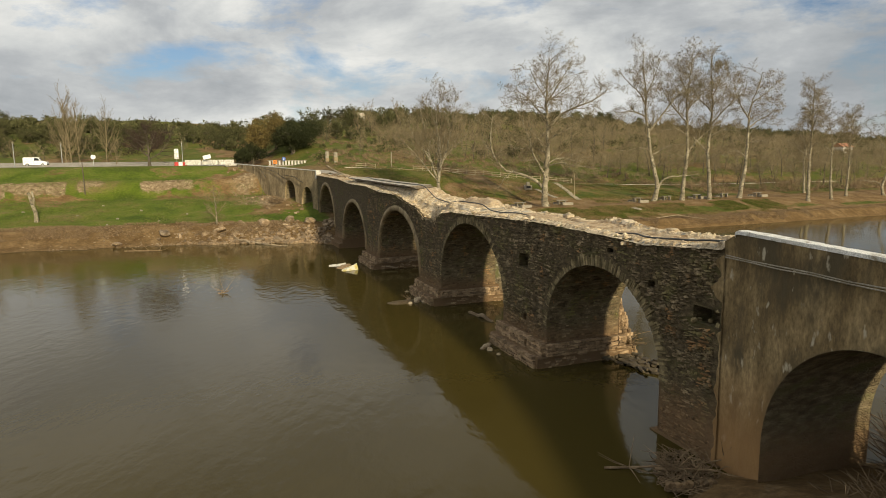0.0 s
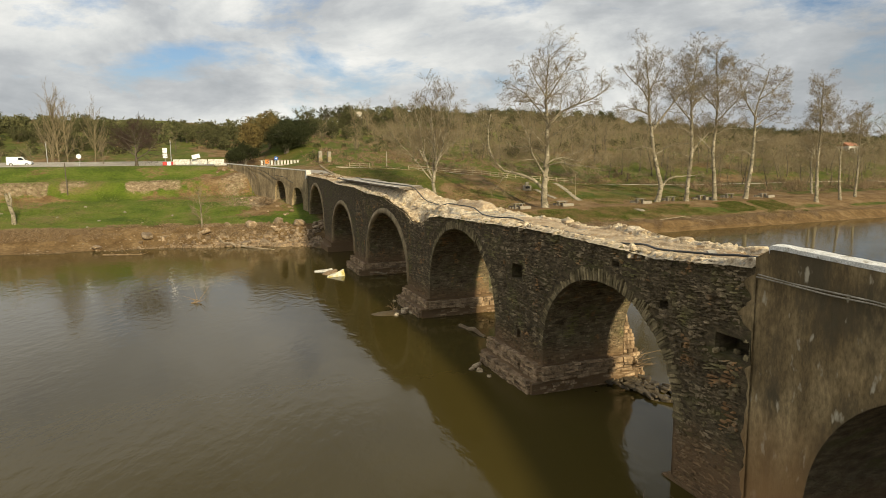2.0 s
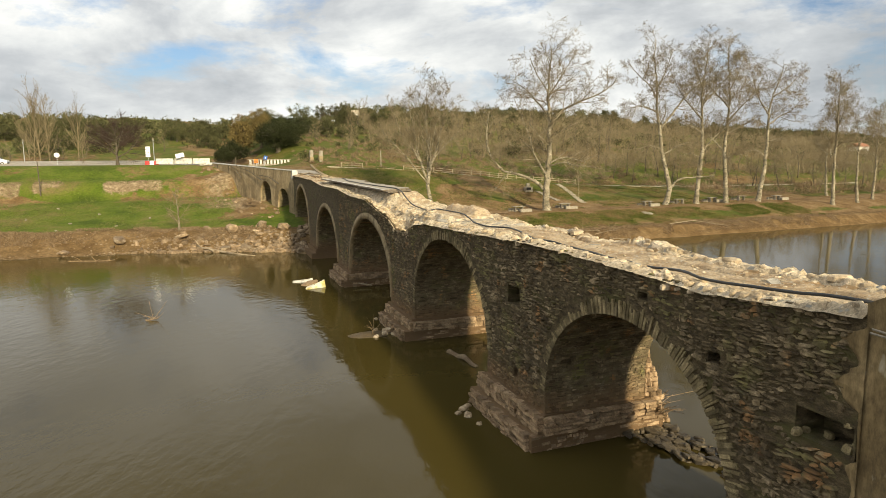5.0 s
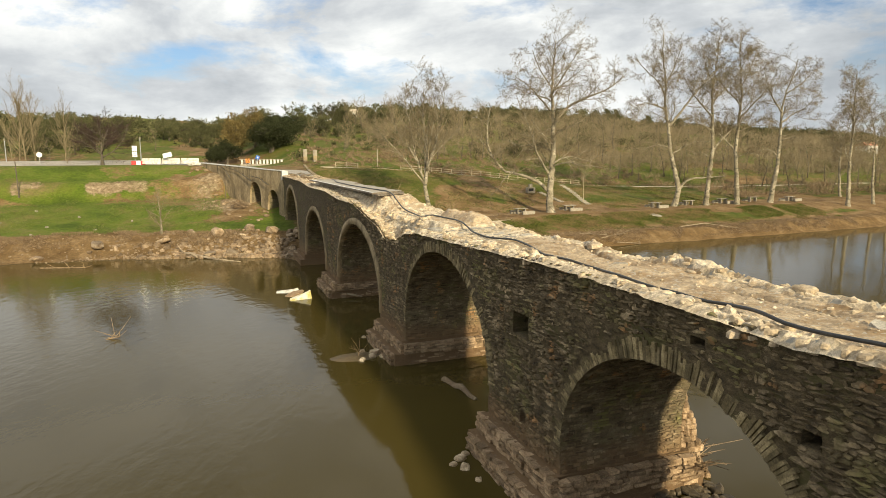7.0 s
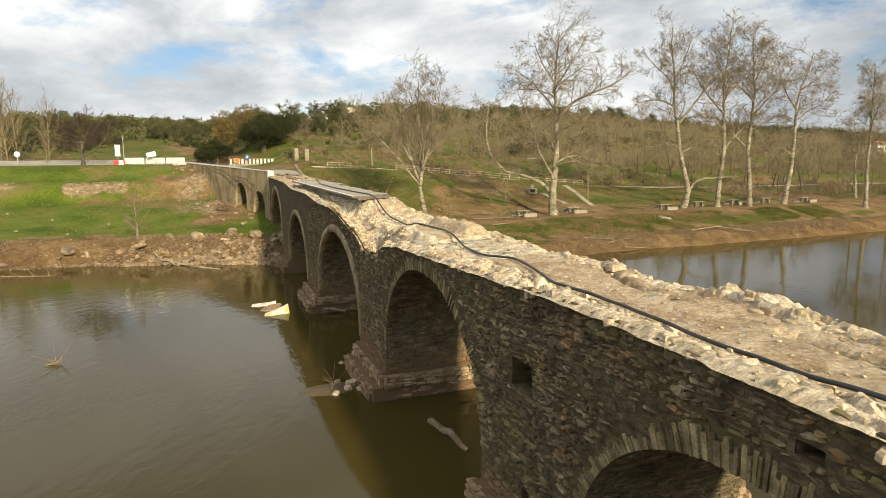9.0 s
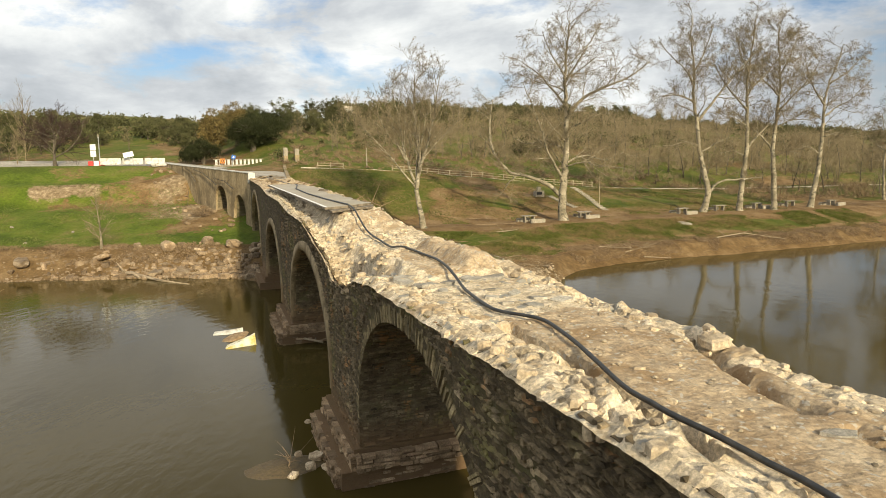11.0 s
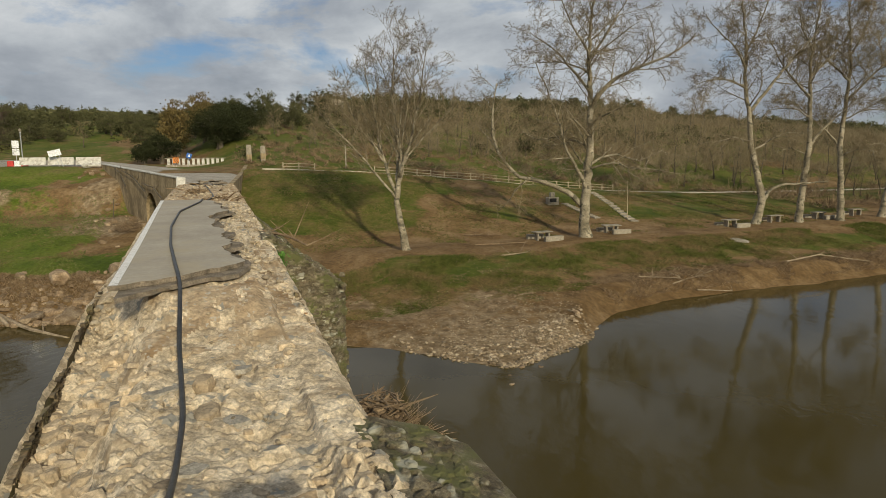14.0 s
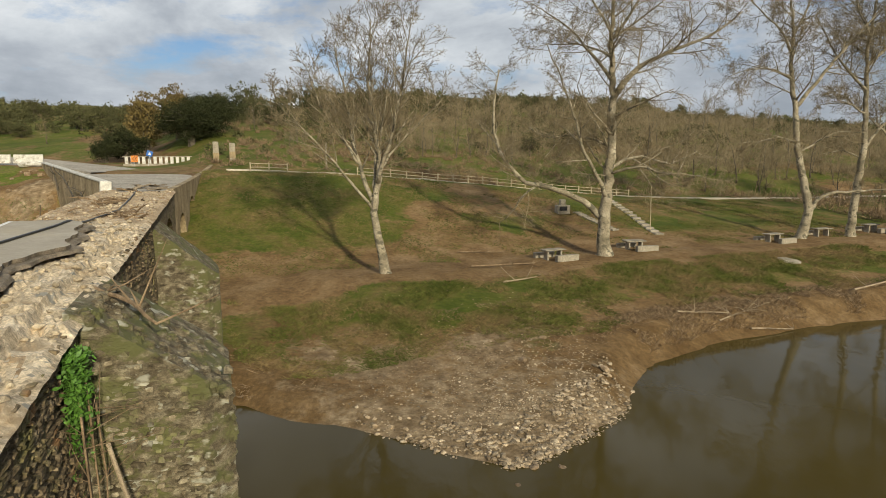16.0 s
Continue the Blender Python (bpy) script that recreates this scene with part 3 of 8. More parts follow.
def ground_material():
    """Grass, mud, gravel and earth by the masks kept on the ground sheet (r grass, g wet mud, b pale gravel)."""
    mat = bpy.data.materials.new("river_bank_ground")
    mat.use_nodes = True
    nt = mat.node_tree
    n, l = nt.nodes.new, nt.links.new
    bs = nt.nodes["Principled BSDF"]
    bs.inputs["Roughness"].default_value = 0.95
    bs.inputs["Specular IOR Level"].default_value = 0.15
    tc = n("ShaderNodeTexCoord")
    at = n("ShaderNodeVertexColor"); at.layer_name = "cover"
    sep = n("ShaderNodeSeparateColor"); l(at.outputs["Color"], sep.inputs[0])
    lush = at.outputs["Alpha"]

    def tex(sc, detail=6, ro=0.65):
        t = n("ShaderNodeTexNoise")
        t.inputs["Scale"].default_value, t.inputs["Detail"].default_value, t.inputs["Roughness"].default_value = sc, detail, ro
        l(tc.outputs["Object"], t.inputs[0])
        return t.outputs["Fac"]

    def ramp(fac, stops):
        r = n("ShaderNodeValToRGB"); l(fac, r.inputs[0])
        e = r.color_ramp.elements
        while len(e) < len(stops):
            e.new(0.5)
        for k, (p, c) in enumerate(stops):
            e[k].position, e[k].color = p, (*c, 1)
        return r.outputs[0]

    def mix(fac, a, b, mode="MIX"):
        m = n("ShaderNodeMix"); m.data_type, m.blend_type = "RGBA", mode
        if isinstance(fac, bpy.types.NodeSocket):
            l(fac, m.inputs[0])
        else:
            m.inputs[0].default_value = fac
        l(a, m.inputs[6]); l(b, m.inputs[7])
        return m.outputs[2]

    def edge(mask, sc, soft=0.14):
        """Breaks a soft mask up along its border."""
        a = n("ShaderNodeMath"); a.operation = "MULTIPLY_ADD"
        l(tex(sc, 6, 0.7), a.inputs[0]); a.inputs[1].default_value = 1.5; l(mask, a.inputs[2])
        m = n("ShaderNodeMapRange"); l(a.outputs[0], m.inputs[0])
        m.inputs[1].default_value, m.inputs[2].default_value = 1.25 - soft, 1.25 + soft
        return m.outputs[0]
    soil = ramp(tex(0.35), [(0.35, (0.13, 0.078, 0.034)), (0.5, (0.19, 0.12, 0.057)), (0.66, (0.255, 0.172, 0.092))])
    dry = ramp(tex(0.22, 8, 0.7), [(0.36, (0.052, 0.072, 0.009)), (0.46, (0.078, 0.092, 0.015)), (0.54, (0.115, 0.104, 0.028)), (0.64, (0.165, 0.116, 0.048))])
    grass = ramp(tex(0.16), [(0.36, (0.055, 0.082, 0.009)), (0.48, (0.088, 0.122, 0.014)), (0.58, (0.122, 0.138, 0.024)), (0.68, (0.17, 0.135, 0.055))])
    grass = mix(lush, dry, grass)
    mud = ramp(tex(0.5), [(0.36, (0.11, 0.066, 0.028)), (0.52, (0.158, 0.1, 0.046)), (0.66, (0.215, 0.143, 0.075))])
    gravel = ramp(tex(1.4), [(0.36, (0.15, 0.105, 0.06)), (0.52, (0.24, 0.175, 0.108)), (0.66, (0.36, 0.28, 0.185))])
    col = mix(edge(sep.outputs[0], 0.9), soil, grass)
    col = mix(edge(sep.outputs[1], 0.7), col, mud)
    col = mix(edge(sep.outputs[2], 0.9), col, gravel)
    col = mix(0.85, col, ramp(tex(3.2, 8, 0.75), [(0.32, (0.55, 0.55, 0.52)), (0.68, (1.35, 1.35, 1.3))]), "MULTIPLY")
    l(col, bs.inputs["Base Color"])
    bp = n("ShaderNodeBump"); bp.inputs["Strength"].default_value = 0.9; bp.inputs["Distance"].default_value = 0.18
    l(tex(2.4, 10, 0.72), bp.inputs["Height"]); l(bp.outputs[0], bs.inputs["Normal"])
    return mat


# ---- ground and water ----
def spaced(*runs):
    return np.unique(np.concatenate([np.arange(a, b, st) for a, b, st in runs]).round(3))


def build_ground():
    ss = spaced((-160, -30, 12), (-30, -6, 1.0), (-6, 40, 6), (40, 116, 0.8), (116, 200, 4), (200, 480, 12), (480, 1500, 80))
    dd = spaced((-900, -120, 60), (-120, -60, 4), (-60, 60, 0.9), (60, 120, 1.6), (120, 300, 12), (300, 1100, 80))
    S, D = np.meshgrid(ss, dd, indexing="ij")
    Z = ground_height(S, D)
    P = np.stack([P0.x + S * U.x + D * N.x, P0.y + S * U.y + D * N.y, Z], -1)
    g = grid_geo(P)
    g.f = [f[::-1] for f in g.f]
    ground = new("ground", mesh_of("ground", g, ground_material(), True))
    tagged(ground, "muddy and grassy river banks rising to wooded hills", "ground", kind="structure")
    e, f = S - shore_right(D), S - shore_left(D)
    right = smooth((D + 1) / 4)
    n1, n2 = fbm(S / 6, D / 6, 51), fbm(S / 14, D / 14, 61)
    # right bank: long grass on the lip, bare trodden terrace by the tables, lawn on the slope
    gr = smooth((e - 4.5) / 2) * (1 - smooth((S - 66 - 2.5 * (n1 - 0.5)) / 3)) * 1.05 + smooth((S - 76) / 5) * 0.85 - 0.5 * smooth((n2 - 0.50) / 0.12) - 0.35 * smooth((n1 - 0.5) / 0.2) * smooth((S - 72) / 4)
    gr = gr * (1 - 0.85 * np.exp(-((D - 16) / 8.5) ** 2) * (1 - smooth((e - 10) / 7)))
    gl = smooth((f - 5.5) / 3.5) * 0.95 - 0.55 * smooth((n2 - 0.56) / 0.1) - 0.9 * np.exp(-((S - 100.5) / 2.0) ** 2) * smooth((n1 - 0.5) / 0.08)
    gl = gl - 0.9 * np.exp(-(((D + 7) / 7) ** 2)) * smooth((S - 76) / 6) * smooth((n1 - 0.38) / 0.12)
    gl = gl + 0.1 - 0.5 * smooth((n1 - 0.47) / 0.1) * smooth((S - 90) / 8)
    hill = smooth((S - 106) / 10)
    gr = gr * (1 - hill) + hill * np.clip(1.05 - 1.8 * np.abs(n2 - 0.45) - 0.25 * smooth((D - 40) / 30), 0, 1)
    grass = np.clip(gl * (1 - right) + gr * right, 0, 1)
    mud = np.clip((1 - smooth((f - 5) / 4)) * (1 - right) + (1 - smooth((e - 3.5) / 2.5)) * right, 0, 1)
    spit = np.exp(-((D - 19) / 7.5) ** 2) * (1 - smooth((e - 9) / 5)) * right
    pale = 1.5 * np.exp(-((S - 100.9) / 1.5) ** 2) * (1 - right) * np.maximum(smooth((-33 - D) / 2) * (1 - smooth((-50 - D) / 4)) * (np.abs(D + 39) > 0.8), 0.7 * smooth((-18 - D) / 2) * (1 - smooth((-27 - D) / 2))) * smooth((fbm(S / 2.2, D / 3.0, 73) - 0.25) / 0.12)
    grav = np.clip(spit * (0.62 + 0.6 * smooth((n1 - 0.45) / 0.15) + 0.5 * (1 - smooth((e - 2.5) / 2))) + pale + 0.8 * np.exp(-((D + 8) / 5.0) ** 2) * smooth((S - 82) / 6) * (1 - smooth((S - 101) / 5)) * smooth((n1 - 0.36) / 0.12) * (1 - right) + 0.35 * (1 - smooth(f / 3)) * (1 - right), 0, 1)
    mud = np.where(S < 20, 0.9, mud) * (1 - 0.6 * spit)
    lush = np.clip((1 - right) * (1 - hill) + 0.4 * hill + right * np.exp(-((e - 9) / 5.0) ** 2) * 0.1, 0, 1)
    col = np.stack([grass, mud, grav, lush], -1).reshape(-1, 4).astype(np.float32)
    ground.data.color_attributes.new("cover", "FLOAT_COLOR", "POINT").data.foreach_set("color", col.ravel())
    return ground


build_ground()
wg = Geo().add([(-1500, -1200, 0), (1500, -1200, 0), (1500, 420, 0), (-1500, 420, 0)], [(0, 1, 2, 3)])
tagged(new("water", mesh_of("water", wg, water_material())), "murky brown river with faint ripples", "river", kind="structure")

# ---- the bridge ----
LEFT_TOP = ((-8.4, 8.25), (-7.2, 8.15), (-4.4, 7.92), (0, 8.02), (5, 8.1), (8.6, 7.98), (13, 7.85), (18, 7.75), (20.3, 7.45), (22, 6.85), (24.2, 6.85), (26, 7.45), (28.7, 7.8), (32.7, 8.4), (38, 8.45), (44, 8.85), (53, 8.9), (60, 9.35), (77.5, 9.6))
RIGHT_TOP = ((-8.4, 7.95), (-2.5, 7.8), (1.4, 7.78), (3, 8.0), (4.2, 8.05), (5.5, 7.78), (7.3, 7.62), (8.6, 7.78), (9.1, 7.95), (11, 7.84), (13.7, 7.78), (17.5, 7.93), (20, 8.0), (26, 7.95), (32, 8.3), (44, 8.85), (60, 9.15), (77.5, 9.5))
DECK_MID = ((-8.4, 7.75), (0, 7.66), (5, 7.72), (10, 7.82), (15, 7.8), (20, 7.82), (25, 7.78), (28.0, 8.05), (29.4, 8.4), (30.4, 8.72), (32, 8.8), (54, 9.2), (60, 9.15), (77.5, 9.45))
ARCHES = ((-0.65, 4.6, 2.3, 6.3), (14.85, 5.55, 2.5, 7.0), (32.5, 6.7, 2.2, 6.75), (51.5, 6.2, 1.9, 6.45), (69.8, 6.2, 2.75, 8.05))  # middle, half span, springing, crown
WIDE = 4.72


def prof(table, s):
    return np.interp(s, [p[0] for p in table], [p[1] for p in table])


def arch_z(s, arches=ARCHES):
    """The underside of the arches at s, or the foot of the piers."""
    for c, h, zs, zc in arches:
        if abs(s - c) < h - 1e-6:
            return zs + (zc - zs) * math.sqrt(1 - ((s - c) / h) ** 2)
    return -1.6


def cells(S, D, size, seed):
    """Height per irregular stone cell, and how near its joint lies."""
    gs, gd = S / size, D / (size * 0.8)
    i0, j0 = np.floor(gs).astype(np.int64), np.floor(gd).astype(np.int64)
    best, second, height = np.full(S.shape, 9e9), np.full(S.shape, 9e9), np.zeros(S.shape)
    for di in (-1, 0, 1):
        for dj in (-1, 0, 1):
            a, b = i0 + di, j0 + dj
            ps = (a + 0.05 + 0.9 * lattice(a, b, seed)) * size
            pd = (b + 0.05 + 0.9 * lattice(a, b, seed + 50)) * size * 0.8
            q = np.sqrt((S - ps) ** 2 * 0.6 + (D - pd) ** 2)
            near = q < best
            second = np.where(near, best, np.minimum(second, q))
            height = np.where(near, lattice(a, b, seed + 90), height)
            best = np.where(near, q, best)
    return height, second - best


def deck_height(S, D):
    """The stripped roadway: broken edges, trenches, a pit, the torn left flank."""
    S, D = np.asarray(S, float), np.asarray(D, float)
    base = prof(DECK_MID, S)
    lt, rt = prof(LEFT_TOP, S), prof(RIGHT_TOP, S)
    near = 1 - smooth((S - 4.5) / 1.5)
    wl = 1 - smooth((D - (0.55 - 0.5 * near) - 0.5 * fbm(S / 1.5, S * 0, 3)) / (0.4 + 0.3 * near + 0.3 * smooth((S - 25) / 3) * (1 - smooth((S - 33) / 4))))
    z = base * (1 - wl) + lt * wl
    # road bed banked up against the right-hand ledge
    bank = smooth((D - 2.3) / 1.7) * (1 - smooth((S - 14.2) / 1.2))
    z = z + bank * np.maximum(0, rt - 0.16 - 0.22 * (1 - smooth((S - 1) / 5)) - z) * (0.7 + 0.3 * fbm(S / 1.3, D / 0.8, 6))
    wr = smooth((D - 4.0 - 0.3 * (fbm(S / 2.0, S * 0, 5) - 0.5)) / 0.14)
    z = z * (1 - wr) + (rt + 0.18 * (fbm(S / 0.8, S * 0 + 1, 9) - 0.5)) * wr
    # torn flank on the left
    notch = smooth((S - 20.3) / 1.6) * (1 - smooth((S - 31) / 4))
    edge = 1.2 * notch + 0.6 * (fbm(S / 1.1, S * 0, 14) - 0.5)
    z = z - notch * (1 - smooth((D - edge + 0.5) / 0.9)) * np.minimum(0.38, np.maximum(0, base - 6.9) * 0.3) * (0.6 + 0.8 * fbm(S / 0.9, D / 0.6, 17))
    # trench inside the left wall and one inside the right wall
    tl = np.exp(-((D - np.interp(S, (5, 6.5, 8, 9, 11), (0.98, 1.04, 1.18, 1.26, 1.2)) - 0.06 * np.sin(S * 2.3)) / 0.19) ** 4) * smooth((S - 5.2) / 0.4) * (1 - smooth((S - 11.3) / 0.4))
    tl = tl * (0.55 + 0.45 * smooth((fbm(S / 0.7, D * 0, 19) - 0.36) / 0.15))
    tr = np.exp(-((D - 3.3 - np.interp(S, (-7, 5, 7, 9.4), (0.0, 0.05, 0.16, 1.05))) / 0.15) ** 2) * smooth((S + 7) / 2) * (1 - smooth((S - 9.3) / 0.8)) * smooth((fbm(S / 1.1, D * 0, 23) - 0.35) / 0.15)
    z = z - 0.8 * tl - 0.45 * tr
    # mound of road bed left standing over the second arch
    mound = smooth((S - 16.4) / 1.1) * (1 - smooth((S - 21.8) / 0.9)) * smooth((D - 1.0 - 0.2 * np.sin(S * 2)) / 0.25) * (1 - smooth((D - 3.7) / 0.3))
    z = z + 0.26 * mound + 0.6 * mound * smooth((D - 2.5) / 0.5) * fbm(S / 0.8, D / 0.8, 29)
    # broken bed at the near edge of the asphalt sheet
    bed = smooth((S - 29.3 - 0.5 * (fbm(D / 0.7, D * 0, 33) - 0.5)) / 0.35)
    z = z + 0.12 * bed * (1 - smooth((S - 32) / 2)) * smooth((D - 0.5) / 0.3) * (1 - smooth((D - 3.6) / 0.3))
    return z


def deck_soil(S, D):
    """Where fine road bed covers the stones."""
    a = smooth((D - 1.34) / 0.12) * (1 - smooth((D - 3.95 - 0.3 * (fbm(S / 2.0, S * 0, 5) - 0.5)) / 0.2)) * (1 - smooth((S - 11.8 - 1.5 * (fbm(D / 0.8, D * 0, 41) - 0.5)) / 0.8))
    b = smooth((S - 16.8) / 0.3) * (1 - smooth((S - 21.5) / 0.7)) * smooth((D - 1.3) / 0.3) * (1 - smooth((D - 3.6) / 0.3))
    c = smooth((S - 55) / 2) * 0.6
    tan = smooth((S - 27.9) / 0.7) * (1 - smooth((S - 31.0) / 0.8)) * smooth((D - 1.2) / 0.5) * (1 - smooth((D - 4.0) / 0.3))
    strip = smooth((S - 29.5) / 1.0) * (1 - smooth((S - 37) / 2.0)) * smooth((D - 3.75) / 0.2) * (1 - smooth((D - 4.45) / 0.2))
    e = np.maximum(tan, 0.9 * strip) * smooth((fbm(S / 0.8, D / 0.6, 57) - 0.45) / 0.12)
    return np.clip(np.maximum(np.maximum(a, b), np.maximum(c, e)), 0, 1)


HOLES = ((6.15, 7.25, 5.15, 5.95), (-1.9, -1.45, 7.08, 7.3), (-4.75, -4.35, 6.0, 6.3), (6.35, 6.65, 2.05, 2.5))
BREACH = (-8.35, -7.0, 5.15, 5.8)


def wall_face(s0, s1, d, arches, top, step, zstep, holes=(), rough=0.05, seed=1, out=-1, bulge=None):
    """One face of the bridge as a sheet with its openings, and the reveals of the holes in it."""
    ss = set(np.arange(s0, s1, step).round(3)) | {s1}
    for c, h, zs, zc in arches:
        ss |= {round(c - h, 3), round(c + h, 3)} | {round(c + h * math.sin(math.radians(a)), 3) for a in range(-88, 90, 4)}
    zl = set(np.arange(-1.6, 10.6, zstep).round(3))
    for a, b, c, e in holes:
        ss |= {a, b}
        zl |= {c, e}
    ss, zl = sorted(x for x in ss if s0 - 1e-6 <= x <= s1 + 1e-6), sorted(zl)
    jambs = [round(c - h, 3) for c, h, zs, zc in arches], [round(c + h, 3) for c, h, zs, zc in arches]
    g, seen = Geo(), {}

    def vert(s, z):
        key = (round(s, 3), round(z, 3))
        if key not in seen:
            b = rough * (2 * sfbm(s / 0.5, z / 0.3, seed) - 1) + 0.12 * (sfbm(s / 3.0, z / 2.0, seed + 3) - 0.5)
            off = bulge(s) if bulge else 0.0
            seen[key] = len(g.v)
            g.v.append(W(s, d + out * (b + off), z))
        return seen[key]
    for a, b in zip(ss[:-1], ss[1:]):
        m = (a + b) / 2
        open_span = arch_z(m, arches) > -1.5
        za = zb = -1.6
        if open_span:
            for c, h, zs, zc in arches:
                if abs(m - c) < h:
                    za, zb = [zs + (zc - zs) * math.sqrt(max(0, 1 - ((q - c) / h) ** 2)) for q in (a, b)]
        ta, tb = top(a), top(b)
        la = [za] + [z for z in zl if za + 0.04 < z < ta - 0.04] + [ta]
        lb = [zb] + [z for z in zl if zb + 0.04 < z < tb - 0.04] + [tb]
        i = j = 0
        while i < len(la) - 1 or j < len(lb) - 1:
            if any(hs0 - 1e-6 <= a and b <= hs1 + 1e-6 and la[i] >= hz0 - 1e-6 and lb[j] >= hz0 - 1e-6 and la[min(i + 1, len(la) - 1)] <= hz1 + 1e-6 and lb[min(j + 1, len(lb) - 1)] <= hz1 + 1e-6 for hs0, hs1, hz0, hz1 in holes):
                i, j = min(i + 1, len(la) - 1), min(j + 1, len(lb) - 1)
                continue
            if j == len(lb) - 1 or (i < len(la) - 1 and la[i + 1] < lb[j + 1] - 1e-6):
                g.f.append((vert(a, la[i]), vert(b, lb[j]), vert(a, la[i + 1])))
                i += 1
            elif i == len(la) - 1 or la[i + 1] > lb[j + 1] + 1e-6:
                g.f.append((vert(a, la[i]), vert(b, lb[j]), vert(b, lb[j + 1])))
                j += 1
            else:
                g.f.append((vert(a, la[i]), vert(b, lb[j]), vert(b, lb[j + 1]), vert(a, la[i + 1])))
                i, j = i + 1, j + 1
    for a, b, c, e in holes:
        q = [(a, c), (b, c), (b, e), (a, e)]
        k = len(g.v)
        g.v += [W(s, d, z) for s, z in q] + [W(s, d - out * 0.9, z) for s, z in q]
        g.f += [(k, k + 1, k + 5, k + 4), (k + 1, k + 2, k + 6, k + 5), (k + 2, k + 3, k + 7, k + 6), (k + 3, k, k + 4, k + 7), (k + 4, k + 5, k + 6, k + 7)]
    return g


def soffit(arch, d0, d1, seed):
    """The underside of one arch with its two jambs, as a rough vault."""
    c, h, zs, zc = arch
    prof_pts = [(c - h, z) for z in np.linspace(-1.6, zs, 9)]
    prof_pts += [(c + h * math.sin(math.radians(a)), zs + (zc - zs) * math.cos(math.radians(a))) for a in range(-88, 90, 4)]
    prof_pts += [(c + h, z) for z in np.linspace(zs, -1.6, 9)]
    ds = np.linspace(d0, d1, 13)
    P = np.empty((len(prof_pts), len(ds), 3))
    for i, (s, z) in enumerate(prof_pts):
        inward = Vector((c - s, zs * 0.8 - z)).normalized() if z > zs else Vector((1 if s < c else -1, 0))
        for j, d in enumerate(ds):
            k = 0.0 if j in (0, len(ds) - 1) else 0.09 * (sfbm(i / 2.1, d / 0.6, seed) - 0.45)
            P[i, j] = W(s + inward.x * k, d, z + inward.y * k)
    return grid_geo(P)


def stone_outline(s, z, w, h, rng):
    """A six-cornered uneven stone outline, and the smaller one of its worn front."""
    j = lambda k: rng.uniform(-k, k)
    a = [(s - w * rng.uniform(0.34, 0.5), z - h / 2 + j(h * 0.2)), (s + w * rng.uniform(0.2, 0.42), z - h / 2 + j(h * 0.2)), (s + w * rng.uniform(0.45, 0.56), z + j(h * 0.3)),
         (s + w * rng.uniform(0.2, 0.45), z + h / 2 + j(h * 0.2)), (s - w * rng.uniform(0.2, 0.42), z + h / 2 + j(h * 0.2)), (s - w * rng.uniform(0.45, 0.56), z + j(h * 0.3))]
    ro = rng.gauss(-0.03, 0.11)
    a = [(s + (x - s) - (y - z) * ro, z + (y - z) + (x - s) * ro) for x, y in a]
    b = [(s + (x - s) * rng.uniform(0.66, 0.92), z + (y - z) * rng.uniform(0.55, 0.86)) for x, y in a]
    return a, b


STONE_F = [(6, 7, 8, 9, 10, 11)] + [(k, (k + 1) % 6, 6 + (k + 1) % 6, 6 + k) for k in range(6)]


def stone_front(s, z, w, h, d, out, rng, deep=0.075):
    """One rough stone standing a little proud of a wall face."""
    p = rng.uniform(0.1, 1.0) * deep
    a, b = stone_outline(s, z, w, h, rng)
    vs = [W(x, d - out * 0.05, y) for x, y in a] + [W(x, d + out * (p + rng.uniform(-0.022, 0.022)), y) for x, y in b]
    return vs, STONE_F if out < 0 else [f[::-1] for f in STONE_F]


def masonry(s0, s1, d, out, top, arches, holes, rng, clear=0.58, bottom=0.0, big=1.0):
    """Rough courses of flat stones over a wall face; keeps off the arch rings and the holes."""
    z = bottom
    while z < 9.5:
        h = rng.uniform(0.045, 0.105) * big
        s = s0 + rng.uniform(0, 0.4)
        tilt = rng.uniform(-0.008, 0.008)
        while s < s1:
            w = rng.choice((rng.uniform(0.1, 0.28), rng.uniform(0.18, 0.55))) * big
            cs, cz = s + w / 2, z + h / 2 + tilt * (s - s0) + 0.22 * math.sin(s * 0.55 + z * 0.9) + rng.uniform(-0.035, 0.035)
            ok = cz + h / 2 < top(cs) - 0.04 and cs + w / 2 < s1
            for c, hs, zs, zc in arches:
                if abs(cs - c) < hs + w / 2 + (0.15 if cz < zs else clear):
                    if cz < zs:
                        ok = ok and abs(cs - c) > hs + w / 2 + 0.05
                    else:
                        ok = ok and ((cs - c) / (hs + clear)) ** 2 + ((cz - zs - h) / (zc - zs + clear)) ** 2 > 1
            for a, b, c, e in holes:
                ok = ok and not (a - w / 2 < cs < b + w / 2 and c - h / 2 < cz < e + h / 2)
            if ok and rng.random() < 0.92:
                yield cs, cz, w, h, stone_front(cs, cz, (w - 0.015) * rng.uniform(0.8, 1.1), (h - 0.01) * rng.choice((rng.uniform(0.5, 1.0), rng.uniform(0.8, 1.2), rng.uniform(1.2, 1.9))), d, out, rng)
            s += w
        z += h


bridge = thing("stone_bridge", "ruined old slate arch bridge across the muddy river, roadway stripped bare", "bridge", kind="")


def bridge_part(name, geo, mat, label="", shade=False):
    return part(name, geo, mat, bridge, label, shade)


def kink(s):
    return max(0.0, -8.4 - s) * 0.077 + 0.0085 * max(0.0, -13.0 - s) ** 2


def left_top(s):
    return float(prof(LEFT_TOP, s)) + 0.10 * (sfbm(s / 0.7, 0.0, 77) - 0.5)


